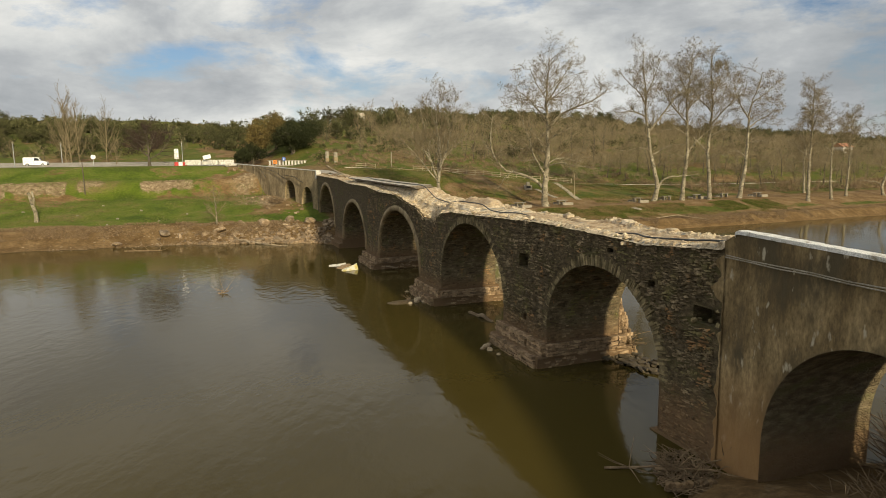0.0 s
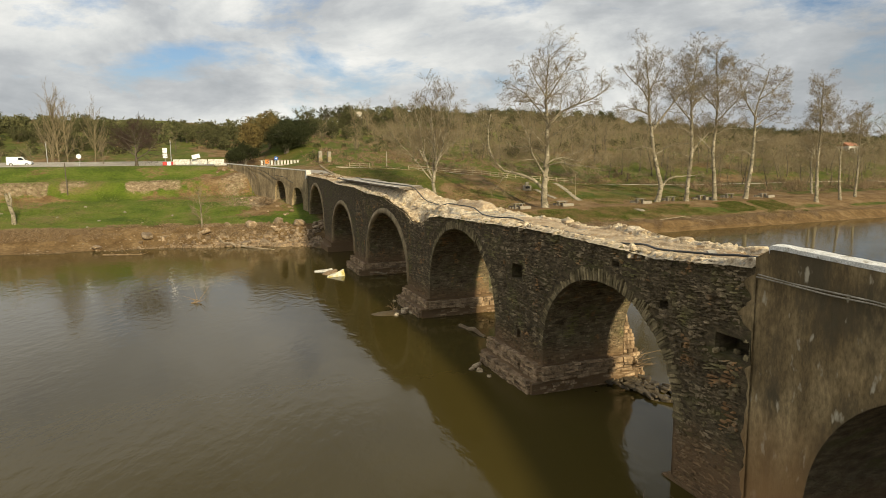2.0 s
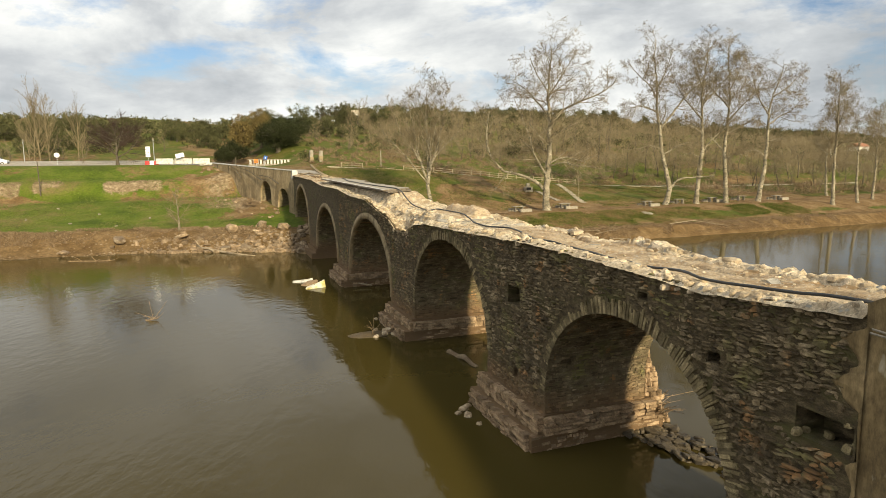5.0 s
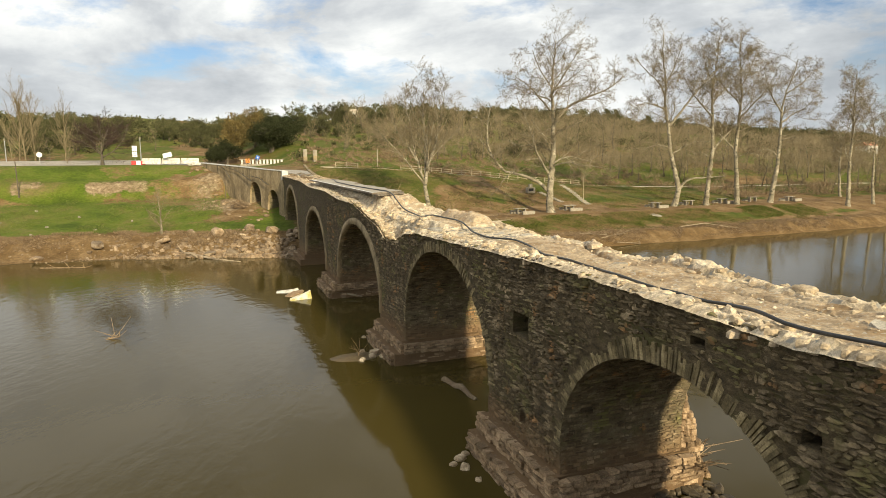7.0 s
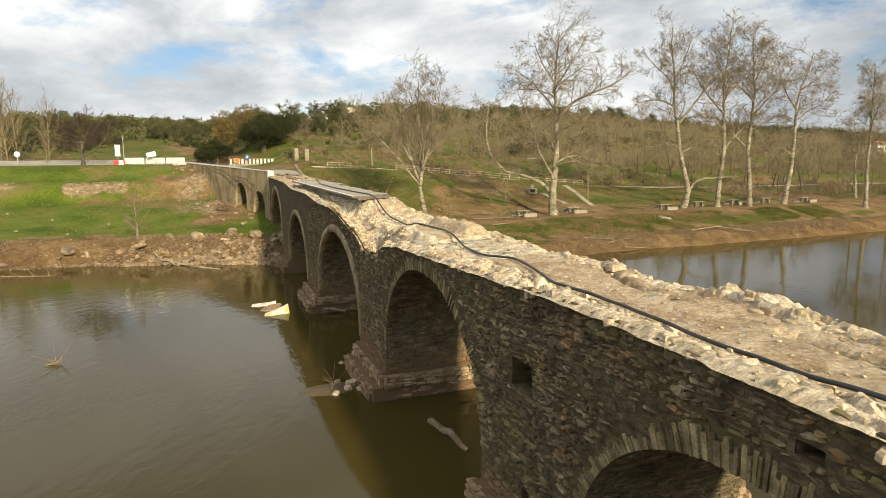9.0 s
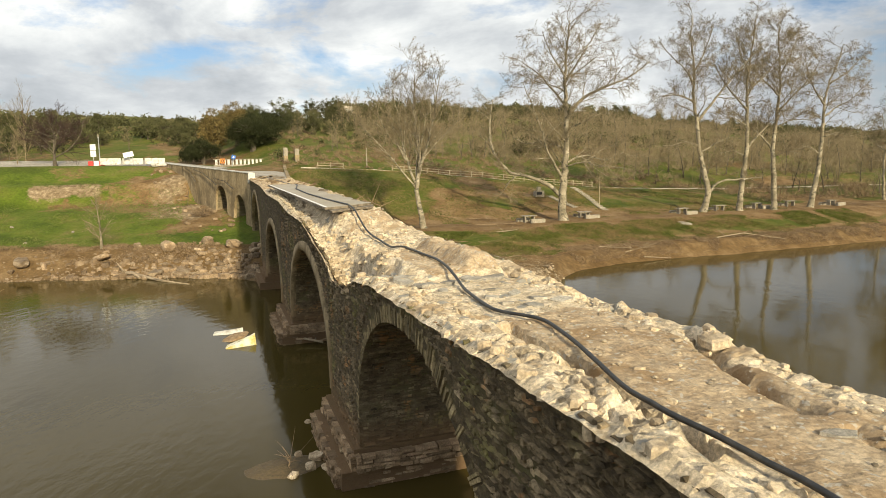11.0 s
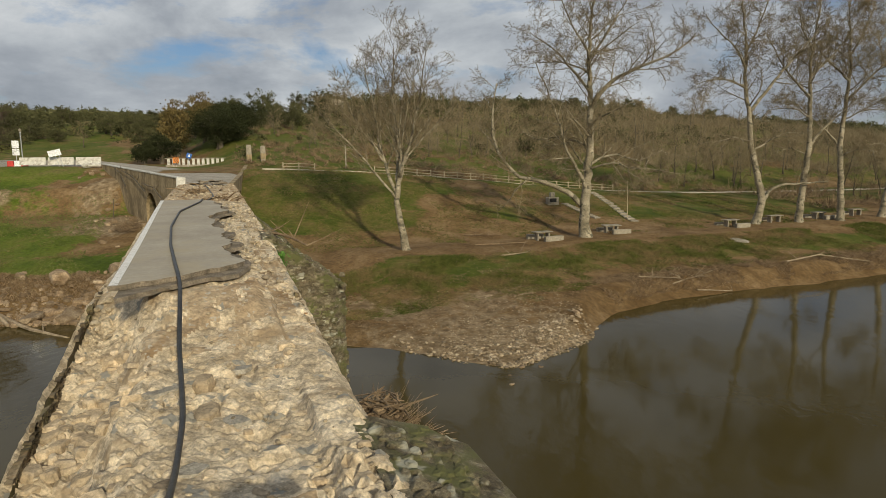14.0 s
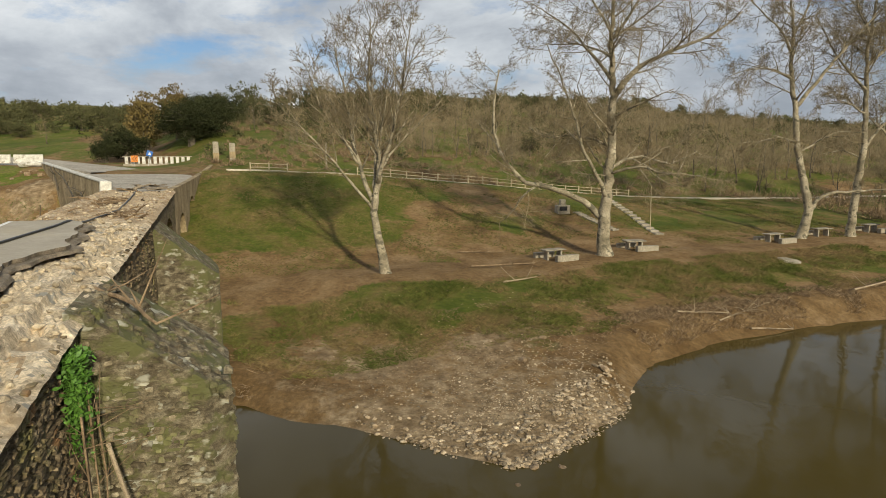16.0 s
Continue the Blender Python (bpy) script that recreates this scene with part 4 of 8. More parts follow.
def right_top(s):
    return float(prof(RIGHT_TOP, s)) + 0.10 * (sfbm(s / 0.7, 4.0, 78) - 0.5)


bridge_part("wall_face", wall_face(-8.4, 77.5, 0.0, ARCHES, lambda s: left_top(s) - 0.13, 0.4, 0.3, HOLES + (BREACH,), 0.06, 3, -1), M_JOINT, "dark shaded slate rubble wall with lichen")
bridge_part("wall_face", wall_face(-8.4, 77.5, WIDE, ARCHES, lambda s: right_top(s) - 0.13, 0.5, 0.4, (), 0.06, 5, 1), M_MASON)
for k, a in enumerate(ARCHES):
    bridge_part("vault", soffit(a, 0.0, WIDE, 60 + k), M_MASON, "rough dark vault, mud-stained below")

# near rendered stretch with its own arch and whitewashed parapet
NEAR_ARCH = ((-14.35, 3.55, 1.9, 6.0), (-24.5, 3.5, 1.9, 6.0))
near_top = lambda s: 8.72 - 0.035 * max(0, -9.5 - s) - 0.35 * max(0, min(1, (s + 9.0) / 0.6))
bridge_part("rendered_wall", wall_face(-36, -8.4, 0.0, NEAR_ARCH, near_top, 0.6, 0.5, (), 0.012, 7, -1, kink), M_PLASTER, "cracked grey-brown cement render")
bridge_part("rendered_wall", wall_face(-36, -8.4, WIDE, NEAR_ARCH, lambda s: 7.55, 0.8, 0.6, (), 0.012, 9, 1), M_PLASTER)
for k, a in enumerate(NEAR_ARCH):
    bridge_part("vault", soffit(a, -kink(a[0]) , WIDE, 80 + k), M_MASON)
CAP_S = sorted(set(np.arange(-36, -8.9, 0.3).round(2)) | {-8.9})
for side, d0, d1 in ((1, -0.05, 0.42),):
    P = np.empty((len(CAP_S), 5, 3))
    for i, s in enumerate(CAP_S):
        za, ka = near_top(s), kink(s) * side
        chip = 0.05 * (sfbm(s / 0.5, side, 41) - 0.5)
        for j, (d, z) in enumerate(((d0, za - 0.03), (d0, za + 0.09 + chip), ((d0 + d1) / 2, za + 0.115 + 0.4 * chip), (d1, za + 0.1 - chip), (d1, za - 0.95))):
            P[i, j] = W(s, d - ka, z)
    g = grid_geo(P)
    n = len(g.v)
    g.f.append(tuple(range(n - 5, n)))
    bridge_part("parapet_cap", g, M_CAP, "whitewashed parapet top, flaking")
g = Geo()
road_s = np.linspace(-36, -8.4, 12)
g.v = [W(q, d, 7.0 + 0.5 * (q + 36) / 27.6) for q in road_s for d in (0.1 - kink(q), WIDE)]
g.f = [(2 * k, 2 * k + 1, 2 * k + 3, 2 * k + 2) for k in range(11)]
bridge_part("near_roadway", g, M_ROAD)
g = Geo()
for k, zz in enumerate((7.9, 7.84)):
    g.tube([W(s, -0.10 - kink(s) - 0.05 * k, zz - 0.03 * (-8.5 - s) / 3 + 0.02 * math.sin(s * 2 + k)) for s in np.arange(-8.6, -34, -1.2)], [0.024] * 22, 6)
bridge_part("conduit", g, M_CONCRETE, "pair of grey conduits fixed along the render")

# ragged rim where the render has broken away from the rubble, and stones loose in the breach
rim_z = np.arange(-0.6, 7.95, 0.1)
P = np.empty((len(rim_z), 6, 3))
for i, z in enumerate(rim_z):
    reach = 0.03 + 0.55 * max(0.0, sfbm(z / 0.9, 1.5, 19) - 0.38) + 1.6 * max(0.0, sfbm(z / 0.5, 7.5, 23) - 0.46) * (1.0 if z > 5.9 else 0.25) + 0.1 * sfbm(z / 0.16, 3.5, 27)
    if 5.0 < z < 5.95:
        reach = 0.02
    for j in range(6):
        f = j / 5
        P[i, j] = W(-8.5 + f * reach, -0.085 + 0.10 * f ** 3 + 0.03 * sfbm(z / 0.3, f * 3, 29), z + 0.05 * math.sin(3 * f + z))
bridge_part("render_rim", grid_geo(P), M_PLASTER, "ragged edge of broken cement render")
rng = random.Random(15)
for k in range(7):
    s, z = rng.uniform(-8.25, -7.0), rng.choice((5.16, 5.2, 5.75))
    w = rng.uniform(0.16, 0.4)
    bridge_part("breach_stone", Geo().flag(W(s, rng.uniform(0.0, 0.5), z + 0.05), (w, w * 0.8, w * 0.5), rng, None, 15), M_VOUS)

# stripped roadway surface
sd_s = np.concatenate([np.arange(-8.4, 4, 0.12), np.arange(4, 33, 0.075), np.arange(33, 77.6, 0.2)])
NROW = 66
sd_d = np.linspace(0, WIDE, NROW + 1)
SS, DD = np.meshgrid(sd_s, sd_d, indexing="ij")
hc, gp = cells(SS, DD, 0.52, 4)
hc2, gp2 = cells(SS, DD, 0.27, 6)
hc3, gp3 = cells(SS, DD, 0.14, 7)
soil = deck_soil(SS, DD)
ZZ = deck_height(SS, DD)
patch = smooth((fbm(SS / 1.6, DD / 1.1, 48) - 0.42) / 0.16)
torn = smooth((SS - 20.5) / 1.5) * (1 - smooth((SS - 31) / 3)) * (1 - smooth((DD - 1.6) / 0.8))
patch = np.maximum(patch, 0.8 * torn) * (1 - 0.3 * smooth((SS - 24) / 3))
level = smooth((SS - 11.5) / 0.8) * (1 - smooth((SS - 16.6) / 0.5)) * smooth((DD - 0.9) / 0.5) * (1 - smooth((DD - 3.6) / 0.4))
patch = patch * (1 - 0.85 * level)
ZZ = ZZ + (1 - soil) * (1 - 0.55 * level) * (patch * (0.17 * (hc - 0.5) - 0.12 * np.exp(-(gp / 0.05) ** 2)) + (0.45 + 0.55 * patch) * (0.07 * (hc2 - 0.5) - 0.05 * np.exp(-(gp2 / 0.035) ** 2)) + 0.045 * (hc3 - 0.5) + 0.13 * (fbm(SS / 0.9, DD / 0.7, 47) - 0.5)) + 0.05 * (fbm(SS / 0.35, DD / 0.35, 43) - 0.5) * (1 + soil) + soil * 0.025 * (hc3 - 0.5)
top_l = np.array([left_top(s) for s in sd_s])[:, None] + 0 * DD
top_r = np.array([right_top(s) for s in sd_s])[:, None] + 0 * DD
ZZ = np.where(DD < 0.01, top_l - 0.15, np.where(DD > WIDE - 0.01, top_r - 0.15, ZZ))
wob = 0.06 * (fbm(SS / 0.3, DD / 0.3, 91) - 0.5)
wob = wob - (DD < 0.01) * (0.10 + 0.08 * fbm(SS / 0.4, DD, 92)) + (DD > WIDE - 0.01) * (0.10 + 0.08 * fbm(SS / 0.4, DD, 93))
deck_pts = np.stack([P0.x + SS * U.x + (DD + wob) * N.x, P0.y + SS * U.y + (DD + wob) * N.y, ZZ], -1)
dg = grid_geo(deck_pts)
dg.f = [f[::-1] for f in dg.f]
deck = bridge_part("stripped_roadway", dg, M_RUBBLE, "pale broken mortar and stone bed under the lost roadway")
deck.data.materials.append(M_SOIL)
fs = (soil[:-1, :-1] + soil[1:, 1:]) / 2 > 0.5
deck.data.polygons.foreach_set("material_index", fs.ravel().astype(np.int32))


def deck_z(s, d):
    i, j = np.searchsorted(sd_s, s), int(round(d / (WIDE / NROW)))
    return float(ZZ[min(max(i, 0), len(sd_s) - 1), min(max(j, 0), NROW)])


# arch rings
rng = random.Random(5)
for ai, (c, h, zs, zc) in enumerate(ARCHES[:4]):
    count = (150, 165, 0, 0)[ai]
    for k in range(count):
        a0, a1 = [math.radians(-91 + 182 * (k + q) / count) for q in (0.06, 0.94)]
        le = rng.uniform(0.3, 0.62)
        pr = rng.uniform(0.0, 0.07)
        if a0 > 0.5:  # worn-down haunch
            le, pr = rng.uniform(0.2, 0.42), pr * 0.5
        a0, a1 = a0 + rng.uniform(-0.006, 0.006), a1 + rng.uniform(-0.006, 0.006)
        q = [(c + (h + r) * math.sin(a), zs + (zc - zs + r) * math.cos(a)) for a, r in ((a0, 0.0), (a1, 0.0), (a1, le), (a0, le))]
        f = [W(s, 0.12, z) for s, z in q] + [W(s, -pr, z) for s, z in q]
        g = Geo().add(f, [(4, 7, 6, 5), (0, 1, 5, 4)[::-1], (1, 2, 6, 5)[::-1], (2, 3, 7, 6)[::-1], (3, 0, 4, 7)[::-1]])
        bridge_part("voussoir", g, M_VOUS)

for c, h, zs, zc in ARCHES[2:]:
    angles = np.radians(np.arange(-96, 97, 4))
    P = np.empty((len(angles), 4, 3))
    for i, a in enumerate(angles):
        out_r = 0.42 + 0.12 * sfbm(a * 3, c, 12)
        for j, (r, dd) in enumerate(((-0.02, 0.2), (0.0, -0.1), (out_r * 0.95, -0.085), (out_r, 0.1))):
            drop = max(0.0, abs(math.degrees(a)) - 90) * 0.08
            P[i, j] = W(c + (h + r) * math.sin(max(-math.pi / 2, min(math.pi / 2, a))), dd + 0.015 * sfbm(a * 9, r * 4, 14), zs + (zc - zs + r) * max(0.0, math.cos(a)) - drop)
    bridge_part("arch_ring", grid_geo(P), M_RENDER_FAR, "plastered band round the arch", True)

# cutwaters on the right-hand flank of the piers
PIERS = ((-5.25, -8.4), (3.95, 9.3), (20.4, 25.8), (39.2, 45.3), (57.7, 63.6))
BUTTRESS = ((40.3, 44.6, 8.8, 6.65, 7.65), (58.6, 62.6, 8.6, 6.1, 7.55), (21.0, 24.6, 7.95, 7.5, 6.15))


def cutwater(s0, s1, zin, zout, dout, seed):
    m, rg = (s0 + s1) / 2, np.random.RandomState(seed)
    ring = [(s0, WIDE - 0.2), (s0 + 0.1, dout - 0.55), (s0 + 0.6, dout), (s1 - 0.6, dout), (s1 - 0.1, dout - 0.55), (s1, WIDE - 0.2)]
    pts = []
    for (a, b), (c, e) in zip(ring[:-1], ring[1:]):
        n = max(2, int(math.hypot(c - a, e - b) / 0.3))
        pts += [(a + (c - a) * k / n, b + (e - b) * k / n) for k in range(n)]
    pts.append(ring[-1])
    rows = 26
    P = np.empty((rows + 1, len(pts), 3))
    for j, (s, d) in enumerate(pts):
        top = zin + (zout - zin) * min(1, max(0, (d - WIDE) / (dout - WIDE)))
        for i in range(rows + 1):
            z = -1.5 + (top + 1.5) * i / rows
            k = 0.12 * (sfbm(s / 0.45 + j * 0.02, z / 0.3, seed) - 0.5)
            P[i, j] = W(s + (k if s > m else -k), d + (k if d > WIDE + 0.5 else 0), z)
    g = grid_geo(P)
    base = rows * len(pts)
    n = len(pts)
    for j in range(n // 2):
        a, b, c, e = base + j, base + j + 1, base + n - 2 - j, base + n - 1 - j
        if b < c:
            g.f.append((a, b, c, e))
        elif b == c:
            g.f.append((a, b, e))
    return g


M_LICHEN = surf("lichened_masonry", [(0.055, 0.042, 0.024), (0.145, 0.118, 0.074), (0.30, 0.26, 0.175)], 3.0, 0.93, 1.0, 8, stain=((0.13, 0.13, 0.05), 0.9, 0.48, 0.60), spots=((0.40, 0.385, 0.30), 2.2, 0.60, 0.68), mud=((0.21, 0.14, 0.08), 1.0, 0.5), facet=5.0, stretch=(1, 1, 1.7), dist=0.08)
for k, b in enumerate(BUTTRESS):
    bridge_part("cutwater", cutwater(*b, 100 + k), M_LICHEN, "weathered cutwater with lichen and a sloping top")

# loose lichened stones along the tops and corners of the cutwaters
rng = random.Random(17)
for k in range(110):
    s, d = rng.uniform(21.5, 24.4), rng.uniform(WIDE + 0.05, 5.85)
    w = rng.uniform(0.12, 0.28)
    z = 7.95 - 0.45 * (d - WIDE) / 1.3
    bridge_part("lichen_stone", Geo().flag(W(s, d, z), (w, w * rng.uniform(0.5, 0.9), w * 0.5), rng, None, 18), M_LICHEN)
for k in range(90):
    z = rng.uniform(0.4, 7.2)
    w = rng.uniform(0.16, 0.38)
    s, d = rng.choice(((40.42 + rng.uniform(-0.08, 0.1), 7.1), (40.75 + rng.uniform(-0.1, 0.2), 7.45), (40.95, 7.6)))
    bridge_part("lichen_stone", Geo().flag(W(s, d, z), (w, w * rng.uniform(0.5, 0.9), w * 0.55), rng, None, 18), M_LICHEN)

for k in range(170):
    s, f = rng.uniform(40.35, 43.6), rng.random()
    w = rng.uniform(0.14, 0.36)
    bridge_part("lichen_stone", Geo().flag(W(s, WIDE + 0.1 + f * 2.75, 8.74 - 2.1 * f), (w, w * rng.uniform(0.5, 0.9), w * 0.55), rng, None, 25), M_LICHEN)

# stepped plinths of the piers
rng = random.Random(8)
for k, (a, b) in enumerate(PIERS):
    top = (0.9, 1.1, 1.1, 1.0, 0.9)[k]
    a, b = min(a, b), max(a, b)
    core = Geo()
    for step, (grow, z0, z1) in enumerate(((0.25, 0.6, top + 0.25), (0.75, -1.4, 0.65)) if k else ((0.1, -1.4, 0.1), (0.14, -1.4, 0.05))):
        s0, s1 = a - 0.12 - 0.2 * step, b + 0.12 + 0.2 * step
        core.add([W(s0, -grow, z0), W(s1, -grow, z0), W(s1, WIDE + grow, z0), W(s0, WIDE + grow, z0), W(s0, -grow, z1), W(s1, -grow, z1), W(s1, WIDE + grow, z1), W(s0, WIDE + grow, z1)],
                 [(0, 3, 2, 1)[::-1], (4, 5, 6, 7)[::-1], (0, 1, 5, 4)[::-1], (1, 2, 6, 5)[::-1], (2, 3, 7, 6)[::-1], (3, 0, 4, 7)[::-1]])
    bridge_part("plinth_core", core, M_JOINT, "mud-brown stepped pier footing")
    if k in (0, 4):
        continue
    for step, (grow, z0, courses) in enumerate(((0.75, -0.05, 5), (0.25, 0.65, 4 + (k == 1)))):
        z = z0
        for c in range(courses):
            h = rng.uniform(0.12, 0.165)
            s0, s1 = a - 0.12 - 0.2 * step, b + 0.12 + 0.2 * step
            runs = [((s0, -grow), (s1, -grow)), ((s0, -grow), (s0, WIDE + grow))]
            for (sa, da), (sb, db) in runs:
                le = math.hypot(sb - sa, db - da)
                q = 0.0
                while q < le - 0.15:
                    w = min(rng.uniform(0.2, 0.62), le - q)
                    m = (q + w / 2) / le
                    cs, cd = sa + (sb - sa) * m, da + (db - da) * m
                    along = sa != sb
                    o = rng.uniform(-0.02, 0.09)
                    g = Geo().box(W(cs - (0 if along else o), cd - (o if along else 0), z + h / 2),
                                  (w - 0.035 if along else 0.3, 0.3 if along else w - 0.035, h - 0.03), BRIDGE_TURN, jit=0.025, rng=rng)
                    bridge_part("block", g, M_PLINTH)
                    q += w
            z += h

# far rendered stretch that bends to the left and widens towards the road
FAR_L = ((77.5, 0.0), (109.7, -10.7))
FAR_R = ((77.5, WIDE), (111.3, 7.9))


def far_point(side, a):
    (s0, d0), (s1, d1) = (FAR_L, FAR_R)[side]
    return s0 + (s1 - s0) * a, d0 + (d1 - d0) * a


def far_wall(side, arches, top, thick):
    (s0, d0), (s1, d1) = (FAR_L, FAR_R)[side]
    le = math.hypot(s1 - s0, d1 - d0)
    us, ud = (s1 - s0) / le, (d1 - d0) / le
    xs = sorted(set(np.arange(0, le, 0.8).round(3)) | {round(le, 3)} | {round(c + h * math.sin(math.radians(q)), 3) for c, h, zs, zc in arches for q in (-90, -70, -50, -35, -20, 0, 20, 35, 50, 70, 90)})
    nx, nd = (-ud, us) if side == 0 else (ud, -us)
    g = Geo()

    def bot(x, m):
        for c, h, zs, zc in arches:
            if abs(m - c) < h:
                return zs + (zc - zs) * math.sqrt(max(0, 1 - ((x - c) / h) ** 2))
        return -1.0
    for a, b in zip(xs[:-1], xs[1:]):
        m = (a + b) / 2
        q = []
        for x in (a, b):
            s, d = s0 + us * x, d0 + ud * x
            z0, z1 = bot(x, m), top(x / le)
            q.append([W(s, d, z0), W(s, d, z1), W(s + nx * thick, d + nd * thick, z1), W(s + nx * thick, d + nd * thick, z0)])
        k = len(g.v)
        g.v += q[0] + q[1]
        g.f += [(k + i, k + (i + 1) % 4, k + 4 + (i + 1) % 4, k + 4 + i) for i in range(4)]
        for x, e in ((a, 0), (b, 4)):
            if x in (xs[0], xs[-1]):
                g.f.append((k + e, k + e + 1, k + e + 2, k + e + 3))
    for c, h, zs, zc in arches:
        for x in (c - h, c + h):
            s, d = s0 + us * x, d0 + ud * x
            g.add([W(s, d, -1), W(s, d, zs), W(s + nx * thick, d + nd * thick, zs), W(s + nx * thick, d + nd * thick, -1)], [(0, 1, 2, 3)])
    return g


far_top = lambda a: 10.12 + 1.25 * a
FAR_ARCH = ((3.7, 1.95, 5.2, 7.5), (10.1, 2.1, 6.3, 8.5))
bridge_part("rendered_wall", weld(far_wall(0, FAR_ARCH, far_top, 0.5)), M_RENDER_FAR, "grey cement-rendered approach wall with two small arches")
bridge_part("rendered_wall", weld(far_wall(1, FAR_ARCH, lambda a: 9.6 + 0.75 * a + 0.85 * a * a, 0.45)), M_RENDER_FAR)
g = Geo()
for c, h, zs, zc in FAR_ARCH:
    for q0, q1 in zip(range(-90, 90, 15), range(-75, 105, 15)):
        row = []
        for q in (q0, q1):
            x, z = c + h * math.sin(math.radians(q)), zs + (zc - zs) * math.cos(math.radians(q))
            sl, dl = far_point(0, x / 33.93)
            sr, dr = far_point(1, x / 33.1)
            row += [W(sl, dl + 0.3, z + 0.01), W(sr, dr - 0.3, z + 0.01)]
        g.add(row, [(0, 1, 3, 2)])
    for q in (-1, 1):
        sl, dl = far_point(0, (c + q * h) / 33.93)
        sr, dr = far_point(1, (c + q * h) / 33.1)
        g.add([W(sl, dl + 0.3, -1), W(sr, dr - 0.3, -1), W(sr, dr - 0.3, zs), W(sl, dl + 0.3, zs)], [(0, 1, 2, 3)])
bridge_part("vault", weld(g), M_MASON)
g = Geo()
for k in range(20):
    a, b = k / 20, (k + 1) / 20
    g.add([W(*far_point(0, a), 9.45 + 1.0 * a), W(*far_point(1, a), 9.45 + 0.95 * a), W(*far_point(1, b), 9.45 + 0.95 * b), W(*far_point(0, b), 9.45 + 1.0 * b)], [(0, 1, 2, 3)])
bridge_part("far_roadway", g, M_ROAD, "pale worn asphalt of the far approach")
g = Geo()
for k in range(18):
    a, b = k / 18, (k + 1) / 18
    (s0, d0), (s1, d1) = far_point(0, a), far_point(0, b)
    za, zb = far_top(a), far_top(b)
    g.add([W(s0, d0 - 0.06, za), W(s1, d1 - 0.06, zb), W(s1, d1 + 0.52, zb), W(s0, d0 + 0.52, za), W(s0, d0 - 0.06, za + 0.1), W(s1, d1 - 0.06, zb + 0.1), W(s1, d1 + 0.52, zb + 0.1), W(s0, d0 + 0.52, za + 0.1)],
          [(4, 5, 6, 7), (0, 1, 5, 4), (2, 3, 7, 6), (3, 0, 4, 7), (1, 2, 6, 5)])
bridge_part("parapet_end", Geo().bevel_box(W(77.6, 0.2, 9.55), (0.7, 0.8, 1.35), 0.1, BRIDGE_TURN, 4, 6), M_WHITEWASH)
bridge_part("parapet_cap", weld(g), M_WHITEWASH, "whitewashed parapet with a broken end")

# asphalt sheet left hanging on the middle of the bridge
SLAB_L = ((30.2, 0.70), (36, 0.58), (42, 0.42), (48, 0.25), (54.2, 0.1))
SLAB_R = ((32.3, 3.5), (33.5, 3.25), (34.8, 3.0), (36.0, 3.3), (37.6, 3.05), (39.2, 3.2), (40.6, 2.75), (42.2, 2.9), (44.0, 2.6), (45.4, 2.95), (46.8, 3.5), (48.2, 3.15), (49.6, 3.25), (51.0, 2.85), (52.6, 2.9), (54.0, 2.3))
slab = thing("asphalt_slab", "grey broken asphalt sheet with a white edge line, overhanging the stripped deck", "road slab")
slab_z = lambda s: 9.12 + 0.016 * (s - 30)
rng = random.Random(11)
front = [(30.2 + 2.1 * (k / 14) ** 1.5 + rng.uniform(-0.12, 0.12), 0.7 + 2.8 * k / 14) for k in range(1, 14)]
rag = []
for (a, b), (c, e) in zip(SLAB_R[:-1], SLAB_R[1:]):
    for k in range(6):
        rag.append((a + (c - a) * k / 6 + rng.uniform(-0.05, 0.05), b + (e - b) * smooth(k / 6) + rng.uniform(-0.05, 0.05)))
rag.append(SLAB_R[-1])
back = [(54.2 + rng.uniform(-0.15, 0.15), 2.3 - 2.2 * k / 10) for k in range(1, 10)]
outline = [SLAB_L[0]] + front + rag + back + list(reversed(SLAB_L[1:]))
g = Geo()
n = len(outline)
g.v = [W(s, d, slab_z(s)) for s, d in outline] + [W(s + rng.uniform(-0.03, 0.03), d + rng.uniform(-0.05, 0.02), slab_z(s) - 0.11) for s, d in outline]
g.f = [tuple(range(n))]
part("asphalt_sheet", g, M_ASPHALT, slab)
ge = Geo()
ge.v = list(g.v)
ge.f = [(k, n + k, n + (k + 1) % n, (k + 1) % n) for k in range(n)]
part("broken_edge", ge, M_ASPHALT_EDGE, slab, "dark crumbling edge of the sheet")
g = Geo()
lines = [(30.25, 0.70), (33, 0.645), (36, 0.58), (39, 0.5), (42, 0.42), (45, 0.335), (48, 0.25), (51, 0.175), (54.1, 0.1)]
for (a, b), (c, e) in zip(lines[:-1], lines[1:]):
    g.add([W(a, b + 0.02, slab_z(a) + 0.005), W(a, b + 0.19, slab_z(a) + 0.005), W(c, e + 0.19, slab_z(c) + 0.005), W(c, e + 0.02, slab_z(c) + 0.005)], [(0, 3, 2, 1)])
part("edge_line", g, M_LINE, slab, "worn white painted edge line")
g = Geo()
lower = [(30.1, 0.9)] + [(s - 0.55 - 0.25 * math.sin(d * 2.2), d) for s, d in front] + [(s, d + 0.22 + 0.10 * math.sin(s * 2.3) + 0.05 * math.sin(s * 7.1)) for s, d in rag[::2]] + [(54.3, 2.2), (54.3, 0.5), (42, 0.75)]
m = len(lower)
g.v = [W(s, d, slab_z(s) - 0.118) for s, d in lower] + [W(s + rng.uniform(-0.06, 0.06), d + rng.uniform(0, 0.1), slab_z(s) - 0.21) for s, d in lower]
g.f = [tuple(range(m))] + [(k, m + k, m + (k + 1) % m, (k + 1) % m) for k in range(m)]
